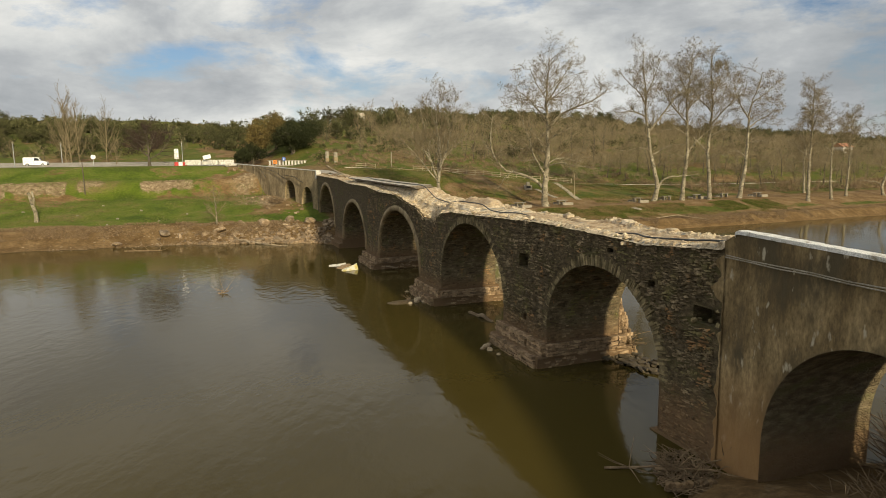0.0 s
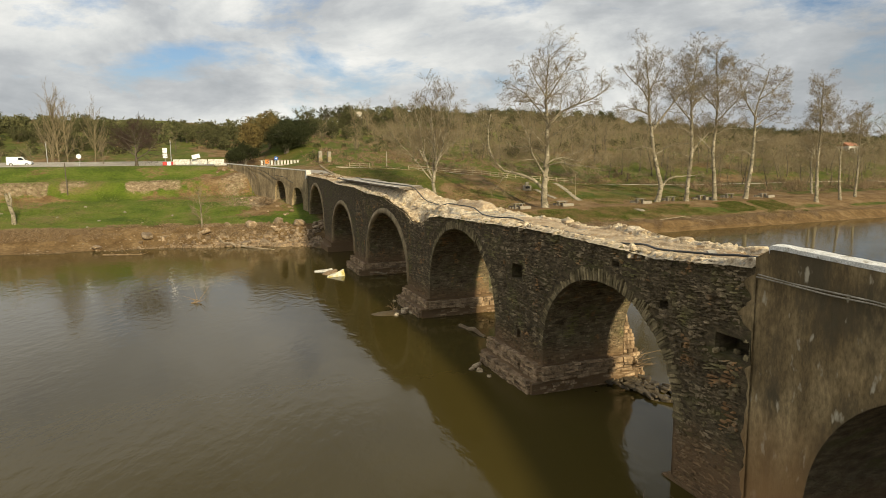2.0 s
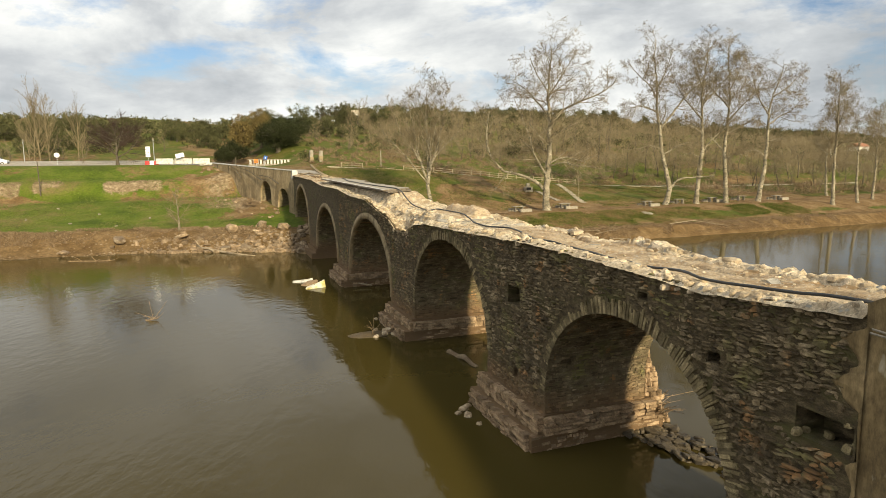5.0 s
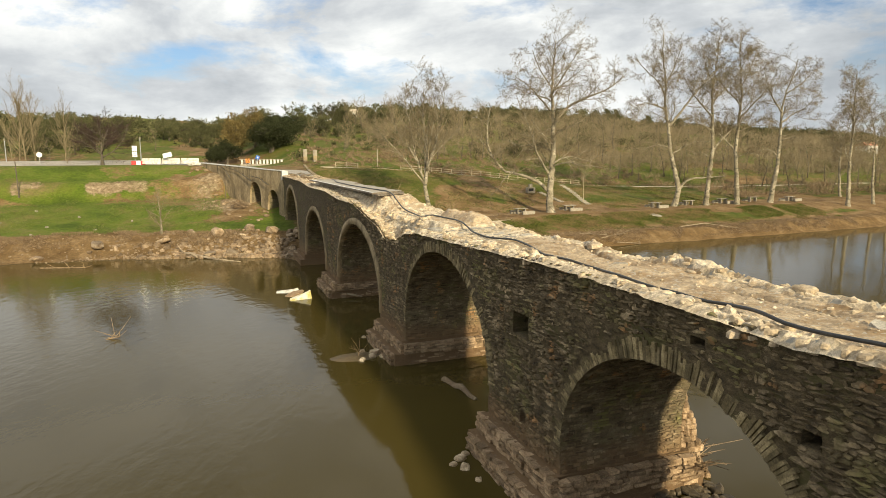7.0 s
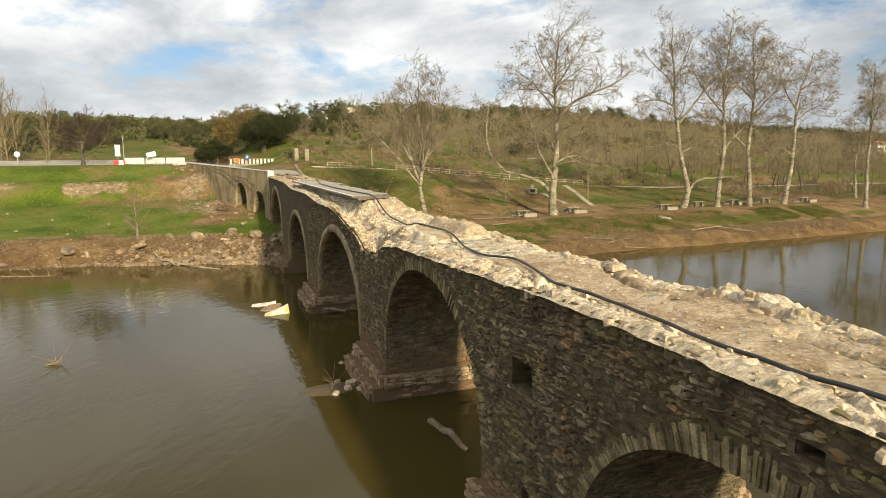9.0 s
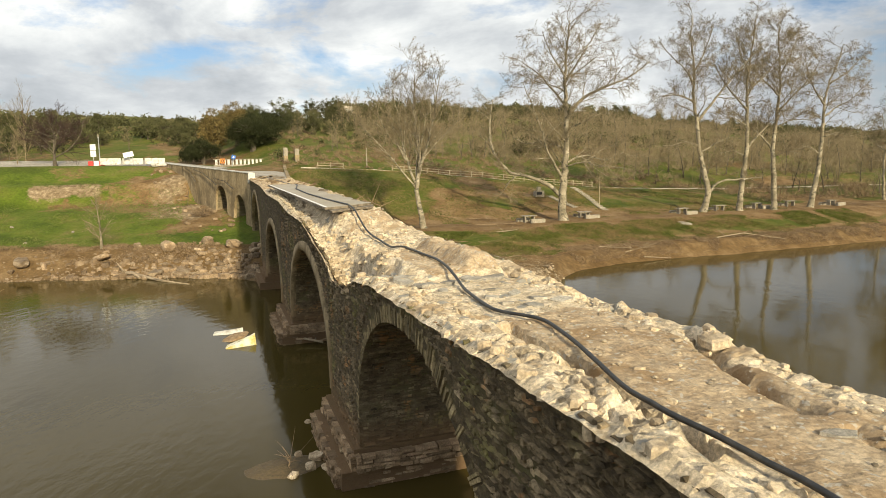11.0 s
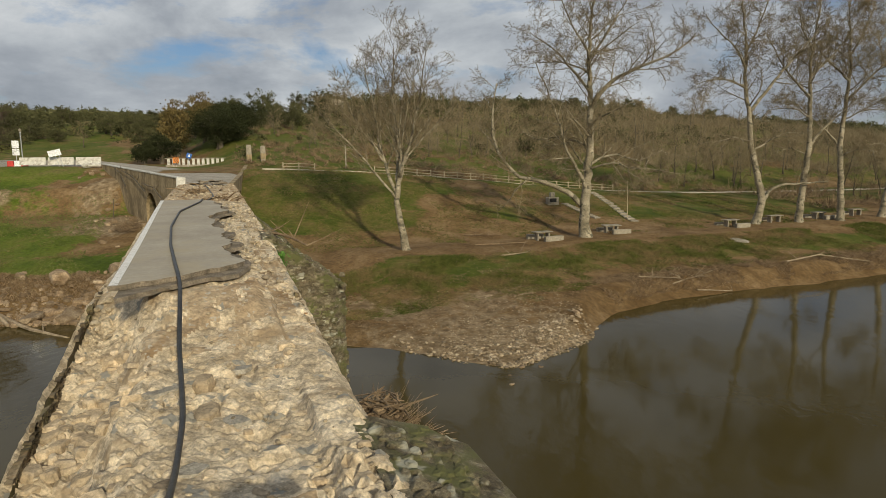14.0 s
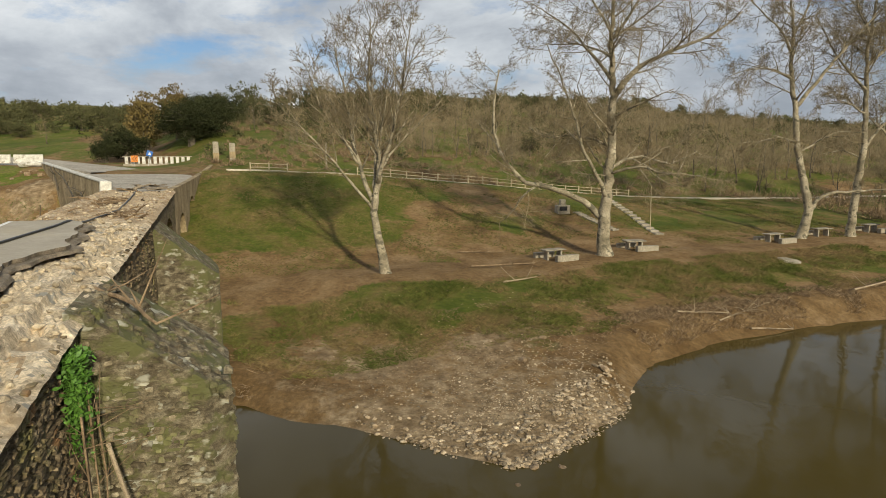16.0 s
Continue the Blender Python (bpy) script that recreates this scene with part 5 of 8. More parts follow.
part("base_course", g, M_ASPHALT_EDGE, slab, "older asphalt layer exposed beneath")

# hose lying along the deck
HOSE = ((-8.2, 0.5), (-4.0, 0.36), (-3.4, 0.48), (-2.5, 0.73), (-1.4, 0.98), (-0.2, 1.0), (1.3, 1.01), (3.5, 1.3), (4.4, 1.4), (5.2, 1.25), (5.7, 1.12), (6.5, 1.11), (7.3, 1.25), (8.4, 1.51), (9.8, 1.83), (11.3, 2.08), (11.9, 1.85), (12.3, 1.5), (13.4, 1.58), (14.7, 1.76), (15.9, 1.96), (16.8, 2.06), (18.6, 2.3), (20, 2.25), (22.3, 2.2), (25.5, 2.26), (28, 2.12), (30.1, 2.1), (31.9, 1.93), (35.6, 1.62), (40.4, 1.38), (46.5, 1.42), (51.7, 2.2), (57, 2.5), (62, 2.9), (70, 2.6), (78, 2.2))
hs = np.array([p[0] for p in HOSE]); hd = np.array([p[1] for p in HOSE])
fine_s = np.arange(-8.2, 78, 0.2)
pts = []
for s in fine_s:
    k = np.array([0.08, 0.24, 0.36, 0.24, 0.08])
    d = float((np.interp(s + np.array([-0.5, -0.25, 0, 0.25, 0.5]), hs, hd) * k).sum())
    z = max(deck_z(s + q, d + r) for q in (-0.6, -0.3, 0, 0.3, 0.6) for r in (-0.12, 0, 0.12))
    if 5 < s < 12:
        z = max(z, deck_z(s, d + 0.45), deck_z(s, d - 0.3)) + 0.02
    if 30.35 < s < 54:
        z = slab_z(s)
    pts.append([s, d, z + 0.035])
zz = np.array([p[2] for p in pts])
zp = np.pad(zz, 1, "edge")
zz = np.maximum(np.maximum(zp[:-2], zp[1:-1]), zp[2:])
zz = np.convolve(np.pad(zz, 4, "edge"), np.ones(9) / 9, "valid") + 0.01
hose = part("water_hose", Geo().tube([W(p[0], p[1], z) for p, z in zip(pts, zz)], [0.042] * len(pts), 8), M_RUBBER, shade=True)
tagged(hose, "thick black rubber hose lying along the bare bridge deck", "hose")

# loose stones and slate slabs on the deck
rng = random.Random(21)
for k in range(130):
    s = rng.uniform(-8, 30)
    d = rng.choice((rng.uniform(0.15, 1.3), rng.uniform(3.5, 4.7), rng.uniform(0.2, 4.6)))
    w = rng.uniform(0.1, 0.36)
    z = deck_z(s, d)
    g = Geo().flag(W(s, d, z - 0.01), (w, w * rng.uniform(0.5, 0.9), w * rng.uniform(0.25, 0.42)), rng, None, 14)
    bridge_part("loose_stone", g, M_RUBONE)
for s, d, w in ((13.4, 2.2, 0.5), (12.9, 2.75, 0.6), (13.6, 3.2, 0.55), (12.6, 1.9, 0.45), (13.1, 3.6, 0.6), (14.1, 2.15, 0.5), (15.0, 2.6, 0.4), (15.4, 1.3, 0.45), (15.7, 3.3, 0.4), (16.5, 1.15, 0.9), (16.4, 1.9, 0.8), (16.5, 2.6, 0.9), (16.55, 3.3, 1.1), (17.6, 0.95, 0.9), (18.4, 0.6, 0.8), (20.3, 0.5, 1.0), (17.2, 0.75, 1.0), (22.6, 1.5, 0.6), (24.0, 2.4, 0.5), (25.3, 3.0, 0.5), (18.8, 1.0, 0.6), (20.9, 0.45, 0.8), (21.5, 0.9, 0.6), (14.3, 2.9, 0.5), (26.8, 1.9, 0.6), (27.4, 3.1, 0.55), (27.0, 1.2, 0.5), (5.2, 3.0, 0.6), (-2, 1.3, 0.6), (-3.6, 3.0, 0.7)):
    g, k = Geo(), 8
    m = Matrix.Translation(W(s, d, deck_z(s, d) + 0.008)) @ pose(0, 0, 0, rng.uniform(-9, 9), rng.uniform(-9, 9), rng.uniform(0, 360))
    ring = [(w * 0.5 * rng.uniform(0.5, 1.2) * math.cos(6.283 * q / k), w * 0.34 * rng.uniform(0.5, 1.2) * math.sin(6.283 * q / k)) for q in range(k)]
    g.v = [tuple(m @ Vector((x, y, 0.035 + rng.uniform(-0.006, 0.006)))) for x, y in ring] + [tuple(m @ Vector((x * 1.04, y * 1.04, -0.05))) for x, y in ring]
    g.f = [tuple(range(k))] + [(q, k + q, k + (q + 1) % k, (q + 1) % k) for q in range(k)]
    bridge_part("slate_slab", g, M_SLATE, "broken grey slate slab")
g = Geo()
for k in range(800):
    s, d = rng.uniform(-8.2, 31), rng.uniform(0.2, 4.7)
    w = rng.uniform(0.035, 0.12)
    g.rock(W(s, d, deck_z(s, d) + w * 0.15), (w, w * 0.8, w * 0.55), rng)
for k in range(700):
    s, d = rng.uniform(31, 77), rng.choice((rng.uniform(3.2, 4.7), rng.uniform(0.05, 0.6)))
    if s > 54:
        d = rng.uniform(0.2, 4.7)
    w = rng.uniform(0.06, 0.3)
    g.rock(W(s, d, deck_z(s, d) + w * 0.15), (w, w * 0.8, w * 0.55), rng)
tagged(bridge_part("rubble", g, M_RUBSTONE, "small loose rubble strewn on the deck"), kind="stuff")
for s, w, h in ((8.9, 0.6, 0.24), (-0.6, 0.5, 0.2), (-4.5, 0.55, 0.22)):
    g = Geo().flag(W(s, 4.42, deck_z(s, 4.42) + h * 0.1), (w * 1.25, 0.62, h * 0.8), rng, BRIDGE_TURN + rng.uniform(-8, 8), 4, 9)
    bridge_part("parapet_block", g, M_RUBONE, "torn block of the lost parapet")
for k in range(110):
    s = rng.uniform(-8, 17)
    d = rng.choice((rng.uniform(4.0, 4.3), rng.uniform(4.1, 4.7), rng.uniform(0.2, 1.0)))
    w = rng.uniform(0.14, 0.42)
    g = Geo().flag(W(s, d, deck_z(s, d) + 0.0), (w, w * rng.uniform(0.45, 0.8), w * rng.uniform(0.22, 0.42)), rng, BRIDGE_TURN + rng.uniform(-30, 30), 9)
    bridge_part("ledge_stone", g, M_RUBONE)
for k in range(130):
    s = rng.uniform(-8.2, 21)
    d = min(rng.choice((rng.uniform(-0.08, 0.25), rng.uniform(0.0, 0.75))), float(np.interp(s, hs, hd)) - 0.38)
    w = rng.uniform(0.12, 0.38)
    g = Geo().flag(W(s, d, deck_z(s, max(d, 0.1)) - 0.03 - 0.1 * (d < 0.05)), (w, w * rng.uniform(0.5, 0.85), w * rng.uniform(0.3, 0.55)), rng, None, 12)
    bridge_part("edge_stone", g, M_RUBONE)
for k in range(170):
    s, d = rng.uniform(20.3, 30.2), abs(rng.gauss(0, 0.9)) + 0.05
    w = rng.uniform(0.16, 0.55)
    g = Geo().flag(W(s, min(d, 2.6), deck_z(s, min(d, 2.6)) - 0.02), (w, w * rng.uniform(0.5, 0.85), w * rng.uniform(0.25, 0.5)), rng, None, 14)
    bridge_part("torn_stone", g, M_RUBONE)

# ---- trees ----
class Habit:
    def __init__(self, kids, ratio, angle, wob, lift, start, seg, leaf=0, stems=2):
        self.kids, self.ratio, self.angle, self.wob, self.lift, self.start, self.seg, self.leaf, self.stems = kids, ratio, angle, wob, lift, start, seg, leaf, stems


#             children a branch     length of a child    angle from parent  wander               pull upwards             first child    segment
POPLAR = Habit((22, 9, 6), (0.56, 0.40, 0.5), (32, 30, 36), (0.03, 0.07, 0.12, 0.2), (0.0, 0.10, 0.10, 0.08), (0.12, 0.2, 0.1), (2.5, 1.4, 1.0, 0.7))
LOW = Habit((24, 14, 11), (0.85, 0.52, 0.5), (58, 46, 48), (0.1, 0.16, 0.2, 0.3), (0.0, 0.07, 0.02, 0.0), (0.22, 0.15, 0.1), (0.9, 0.8, 0.6, 0.4))
SCRUB = Habit((11, 8, 7), (0.50, 0.52, 0.5), (44, 46, 48), (0.08, 0.16, 0.22, 0.3), (0.0, 0.06, 0.02, 0.0), (0.12, 0.15, 0.1), (1.6, 1.0, 0.7, 0.5), stems=1)


def grow(wood, twigs, tips, p, way, length, r0, level, rng, hb, lean=None):
    last = level == len(hb.kids)
    n = max(1 if last else 2, int(length / hb.seg[level]))
    pts, ways = [Vector(p)], [way.copy()]
    for k in range(n):
        way = way + Vector([rng.gauss(0, 1) for _ in range(3)]) * hb.wob[level] + Vector((0, 0, hb.lift[level]))
        if lean and level == 0:
            way += lean
        way.normalize()
        pts.append(pts[-1] + way * (length / n))
        ways.append(way.copy())
    end = 0.30 if last else (0.16 if level == 0 else 0.28)
    radii = [r0 * (1 - (1 - end) * (k / n) ** (0.85 if level else 0.75)) for k in range(n + 1)]
    if level == 0:
        radii[0] *= 1.35
    if last and n == 1:
        a = way.cross(Vector((0.31, 0.95, 0.12))).normalized() * radii[0]
        b = way.cross(a)
        twigs.add([tuple(pts[0] + a), tuple(pts[0] - a * 0.5 + b * 0.87), tuple(pts[0] - a * 0.5 - b * 0.87), tuple(pts[1])], [(0, 1, 3), (1, 2, 3), (2, 0, 3)])
    else:
        (wood if level < hb.stems else twigs).tube(pts, radii, (9, 6, 4, 3, 3)[level], cap=level < 2)
    if last or (hb.leaf and level >= len(hb.kids) - 1):
        tips.append(pts[-1])
    if last:
        return
    count = hb.kids[level]
    for k in range(count):
        f = hb.start[level] + (1 - hb.start[level]) * (k + rng.random()) / count
        i = min(int(f * n), n - 1)
        q = pts[i].lerp(pts[i + 1], f * n - i)
        axis = ways[i + 1]
        side = axis.cross(Vector([rng.gauss(0, 1) for _ in range(3)])).normalized()
        an = math.radians(hb.angle[level] * rng.uniform(0.7, 1.25))
        w = axis * math.cos(an) + side * math.sin(an)
        shape = (1.12 - 0.62 * f) if level == 0 else (1.1 - 0.6 * f)
        le = length * hb.ratio[level] * shape * rng.uniform(0.7, 1.2)
        r = min(radii[i] * 0.75, r0 * (0.42 if level == 0 else 0.5) * rng.uniform(0.65, 1.1) * (1 - 0.4 * f))
        grow(wood, twigs, tips, q, w, le, max(r, 0.016), level + 1, rng, hb)


def tree_meshes(name, height, radius, seed, hb, bark, twig, lean=None, thin=1.0):
    rng = random.Random(seed)
    wood, twigs, tips = Geo(), Geo(), []
    grow(wood, twigs, tips, (0, 0, -0.3), Vector((0, 0, 1)), height * 0.9, radius, 0, rng, hb, lean)
    if hb.leaf:
        for t in tips[::7]:
            a = Vector([rng.gauss(0, 0.07) for _ in range(3)])
            b = Vector([rng.gauss(0, 0.07) for _ in range(3)])
            twigs.add([tuple(t), tuple(t + a), tuple(t + a + b)], [(0, 1, 2)])
    return mesh_of("trunk", wood, bark, True), mesh_of("crown", twigs, twig)


def plant(name, meshes, s, d, label, category="tree", group="", turn=0.0, size=1.0, sink=0.0, tall=1.0):
    z = float(ground_height(s, d))
    root = thing(name, label, category, W(s, d, z - sink), group, turn=turn)
    root.scale = (size, size, size * tall)
    for nm, me in zip(("trunk", "crown"), meshes):
        ob = new(nm, me)
        ob.parent = root
    return root


def leafy_meshes(seed, height, width, clumps, leaves, size, mat, squash=1.0, hang=0.0):
    """A rounded evergreen crown of many small leaf sprays on a short forked trunk."""
    rng = random.Random(seed)
    wood, crown = Geo(), Geo()
    wood.tube([(0, 0, -0.4), (0.1, 0, height * 0.2), (0.15, 0.1, height * 0.45)], [width * 0.055, width * 0.04, width * 0.025], 6)
    mid = height * 0.5
    for k in range(clumps):
        u = Vector([rng.gauss(0, 1) for _ in range(3)]).normalized()
        r = rng.uniform(0.35, 1.0) ** 0.6
        lump = 0.75 + 0.5 * noise.noise(u * 1.7 + Vector((seed, 0, 0)))
        c = Vector((u.x * width / 2 * r * lump, u.y * width / 2 * r * lump, mid + u.z * height * 0.42 * r * lump * (1 if u.z > 0 else squash)))
        if k % 4 == 0:
            wood.tube([(0.12, 0.05, height * 0.35), tuple(c * 0.6 + Vector((0, 0, height * 0.2))), tuple(c)], [width * 0.02, width * 0.012, 0.01], 3, False)
        rad = width * rng.uniform(0.07, 0.14)
        for q in range(leaves):
            o = Vector([rng.gauss(0, 0.55) for _ in range(3)]) * rad
            o.z = o.z * 0.7 - hang * abs(rng.gauss(0, 1))
            p = c + o
            a = Vector([rng.gauss(0, 1) for _ in range(3)]).normalized() * size * rng.uniform(0.6, 1.3)
            b = a.cross(Vector([rng.gauss(0, 1) for _ in range(3)])).normalized() * size * rng.uniform(0.3, 0.7)
            a.z -= hang
            crown.add([tuple(p - a * 0.5), tuple(p + b), tuple(p + a * 0.5), tuple(p - b)], [(0, 1, 2, 3)])
    return mesh_of("trunk", wood, M_TRUNK), mesh_of("crown", crown, mat)


def limb_tree(seed, limbs, hb, bark, twig, buds=0):
    """A tree grown along its main limbs: each a bent line of (x, y, z) with its radii, where side branches begin, how many and how long."""
    rng = random.Random(seed)
    wood, twigs, tips = Geo(), Geo(), []
    for pts, r0, r1, start, count, reach, droop in limbs:
        pts = [Vector(q) for q in pts]
        fine = []
        for k in range(len(pts) - 1):
            a, b, c, e = pts[max(k - 1, 0)], pts[k], pts[k + 1], pts[min(k + 2, len(pts) - 1)]
            n = max(2, int((c - b).length / 0.7))
            for q in range(n):
                f = q / n
                fine.append(0.5 * (2 * b + (c - a) * f + (2 * a - 5 * b + 4 * c - e) * f * f + (3 * b - a - 3 * c + e) * f ** 3))
        fine.append(pts[-1])
        n = len(fine) - 1
        fine = [q + Vector([rng.gauss(0, 0.05) for _ in range(3)]) * (1 if 0 < k < n else 0) for k, q in enumerate(fine)]
        radii = [r0 + (r1 - r0) * (k / n) ** 0.8 for k in range(n + 1)]
        if pts[0].z < 0.2:
            for k, w in ((0, 1.5), (1, 1.2), (2, 1.06)):
                radii[k] *= w
        wood.tube(fine, radii, 9 if r0 > 0.2 else 7)
        for k in range(count):
            f = start + (1 - start) * (k + rng.random()) / count
            i = min(int(f * n), n - 1)
            p = fine[i].lerp(fine[i + 1], f * n - i)
            axis = (fine[i + 1] - fine[i]).normalized()
            side = axis.cross(Vector([rng.gauss(0, 1) for _ in range(3)])).normalized()
            an = math.radians(hb.angle[0] * rng.uniform(0.6, 1.25))
            w = (axis * math.cos(an) + side * math.sin(an) + Vector((0, 0, droop))).normalized()
            le = reach * (1.25 - 0.45 * f) * rng.uniform(0.55, 1.3)
            grow(wood, twigs, tips, p, w, le, max(0.028, min(radii[i] * 0.5, 0.016 * le + 0.012)), 1, rng, hb)
    if buds:
        for t in tips[::buds]:
            a = Vector([rng.gauss(0, 0.075) for _ in range(3)])
            b = Vector([rng.gauss(0, 0.075) for _ in range(3)])
            twigs.add([tuple(t), tuple(t + a), tuple(t + a + b)], [(0, 1, 2)])
    return mesh_of("trunk", wood, bark, True), mesh_of("crown", twigs, twig)


# riverside planes and the slender tree on the lawn
PLANE_TWIGS = Habit((0, 9, 6, 3), (0, 0.62, 0.6, 0.7), (58, 52, 50, 50), (0.05, 0.15, 0.2, 0.24, 0.3), (0.0, 0.04, 0.0, -0.07, -0.12), (0, 0.12, 0.1, 0.1), (1.5, 0.9, 0.7, 0.6, 0.55))
VASE_TWIGS = Habit((0, 7, 5, 3), (0, 0.62, 0.6, 0.7), (44, 40, 40, 42), (0.02, 0.08, 0.13, 0.2, 0.25), (0.0, 0.07, 0.07, 0.05, 0.02), (0, 0.18, 0.12, 0.1), (1.2, 0.9, 0.8, 0.6, 0.6), 1)
plane_big = limb_tree(41, (
    (((0, 0, -0.3), (-0.1, 0, 3.2), (0.2, 0.1, 7.0), (0.25, -0.1, 10.5), (0.3, 0.1, 14.5), (0.0, 0, 18.8), (0.1, 0.2, 23.0), (0.5, 0, 27.5)), 0.62, 0.07, 0.26, 30, 5.2, 0.05),
    (((-0.1, 0.1, 3.3), (-1.9, 0.3, 5.0), (-4.8, -0.3, 6.3), (-6.8, -0.2, 6.8), (-8.3, 0.2, 8.4), (-9.4, 0.3, 10.6), (-9.6, 0.1, 14.0), (-9.2, 0.3, 17.0)), 0.33, 0.05, 0.3, 15, 3.9, 0.1),
    (((0.0, -0.1, 5.4), (-1.0, -0.8, 7.4), (-2.4, -1.2, 10.2), (-3.1, -1.0, 13.0), (-4.2, -1.3, 16.0), (-5.4, -1.0, 19.0)), 0.2, 0.04, 0.25, 13, 4.2, 0.0),
    (((0.25, 0, 14.2), (1.2, 0.4, 15.6), (2.6, 0.6, 17.2), (5.4, 0.7, 18.7), (8.0, 0.4, 19.7), (10.6, 0.5, 21.8)), 0.3, 0.06, 0.2, 14, 4.0, 0.05),
    (((0.2, 0, 16.0), (-1.6, 0.5, 18.5), (-3.6, 0.3, 20.6), (-5.8, 0.6, 22.4)), 0.18, 0.04, 0.2, 11, 3.8, 0.0),
    (((0.1, 0, 19.5), (1.6, -0.5, 22.0), (3.0, -0.3, 24.5), (4.2, -0.6, 26.6)), 0.16, 0.04, 0.15, 10, 3.4, 0.0),
    (((0.0, 0, 20.0), (-1.8, -0.6, 22.8), (-3.0, -0.4, 26.0)), 0.14, 0.04, 0.15, 9, 3.2, 0.0),
    (((0.3, 0.1, 8.0), (1.6, 1.2, 8.8), (3.4, 2.0, 9.1), (6.0, 2.6, 8.4), (8.4, 2.8, 9.6)), 0.17, 0.04, 0.2, 11, 3.8, -0.1),
    (((0.3, -0.1, 7.6), (2.4, -0.9, 8.2), (4.6, -1.5, 7.6), (7.2, -1.6, 7.4)), 0.15, 0.04, 0.2, 9, 3.6, -0.15),
    (((0.2, 0.2, 10.0), (-2.2, 1.8, 11.2), (-4.6, 2.6, 11.0), (-6.4, 3.0, 12.0)), 0.16, 0.04, 0.2, 10, 3.8, -0.1),
), PLANE_TWIGS, M_BARK, M_TWIG)
plane_bent = limb_tree(42, (
    (((0, 0, -0.3), (0.7, 0, 3.1), (0.0, 0, 6.2), (-0.8, 0.1, 9.7), (-1.4, 0, 14.0), (-2.0, 0.1, 17.8), (-2.1, 0, 22.0), (-2.6, 0.2, 26.0), (-2.8, 0, 30.0)), 0.5, 0.06, 0.5, 20, 4.6, 0.0),
    (((-1.3, 0, 14.2), (0.8, 0.2, 17.0), (2.8, 0.1, 19.8), (5.4, 0.2, 23.0), (7.4, 0, 25.6)), 0.24, 0.05, 0.3, 14, 4.2, 0.05),
    (((0.8, 0, 3.0), (1.6, 0.2, 4.0), (3.0, 0.5, 4.9), (5.6, 0.6, 5.1), (8.6, 0.5, 5.3)), 0.24, 0.07, 0.55, 5, 2.2, 0.1),
    (((-1.8, 0, 17.0), (-3.4, 0.4, 18.0), (-5.6, 0.6, 18.2), (-8.0, 0.4, 17.4)), 0.16, 0.03, 0.2, 11, 3.2, -0.2),
    (((-2.0, 0, 19.5), (-3.6, -0.5, 22.0), (-5.6, -0.3, 24.0), (-7.0, -0.2, 26.0)), 0.16, 0.04, 0.15, 11, 3.6, 0.0),
    (((-2.1, 0, 21.5), (-0.6, 0.6, 24.5), (0.6, 0.5, 28.5)), 0.15, 0.04, 0.15, 10, 3.4, 0.0),
    (((-0.7, 0, 9.4), (1.4, 0.4, 10.6), (3.6, 0.8, 11.5), (6.4, 0.9, 11.4)), 0.13, 0.03, 0.2, 8, 3.2, -0.2),
    (((-0.9, 0, 10.4), (-3.0, -0.4, 11.0), (-5.2, -0.6, 10.4)), 0.12, 0.03, 0.2, 8, 3.2, -0.2),
), PLANE_TWIGS, M_BARK, M_TWIG)
plane_tall = limb_tree(43, (
    (((0, 0, -0.3), (0.3, 0, 5.0), (0.7, 0.1, 10.0), (0.4, 0, 15.0), (0.3, 0.2, 20.0), (0.6, 0, 25.0), (1.0, 0, 30.0)), 0.47, 0.06, 0.5, 22, 4.4, 0.0),
    (((0.7, 0, 9.8), (2.4, 0.4, 12.0), (4.4, 0.3, 14.2), (6.2, 0.5, 16.0)), 0.18, 0.04, 0.3, 9, 3.4, 0.0),
    (((0.4, 0, 16.0), (-1.8, 0.4, 18.6), (-3.6, 0.2, 21.0), (-5.0, 0.4, 24.0)), 0.17, 0.04, 0.2, 12, 3.8, 0.0),
    (((0.3, 0.1, 18.5), (2.2, -0.4, 20.8), (4.2, -0.2, 23.4), (5.6, -0.4, 26.5)), 0.17, 0.04, 0.2, 12, 3.8, 0.0),
    (((0.4, 0, 21.5), (-0.8, 0.5, 24.5), (-1.8, 0.4, 28.0)), 0.14, 0.04, 0.15, 10, 3.4, 0.0),
    (((0.5, 0, 13.5), (-2.0, -0.4, 14.6), (-4.6, -0.2, 14.4)), 0.12, 0.03, 0.2, 8, 3.2, -0.2),
    (((0.6, 0, 8.6), (-1.2, 0.3, 9.6), (-3.2, 0.4, 9.2)), 0.1, 0.03, 0.2, 6, 2.8, -0.2),
), PLANE_TWIGS, M_BARK, M_TWIG)
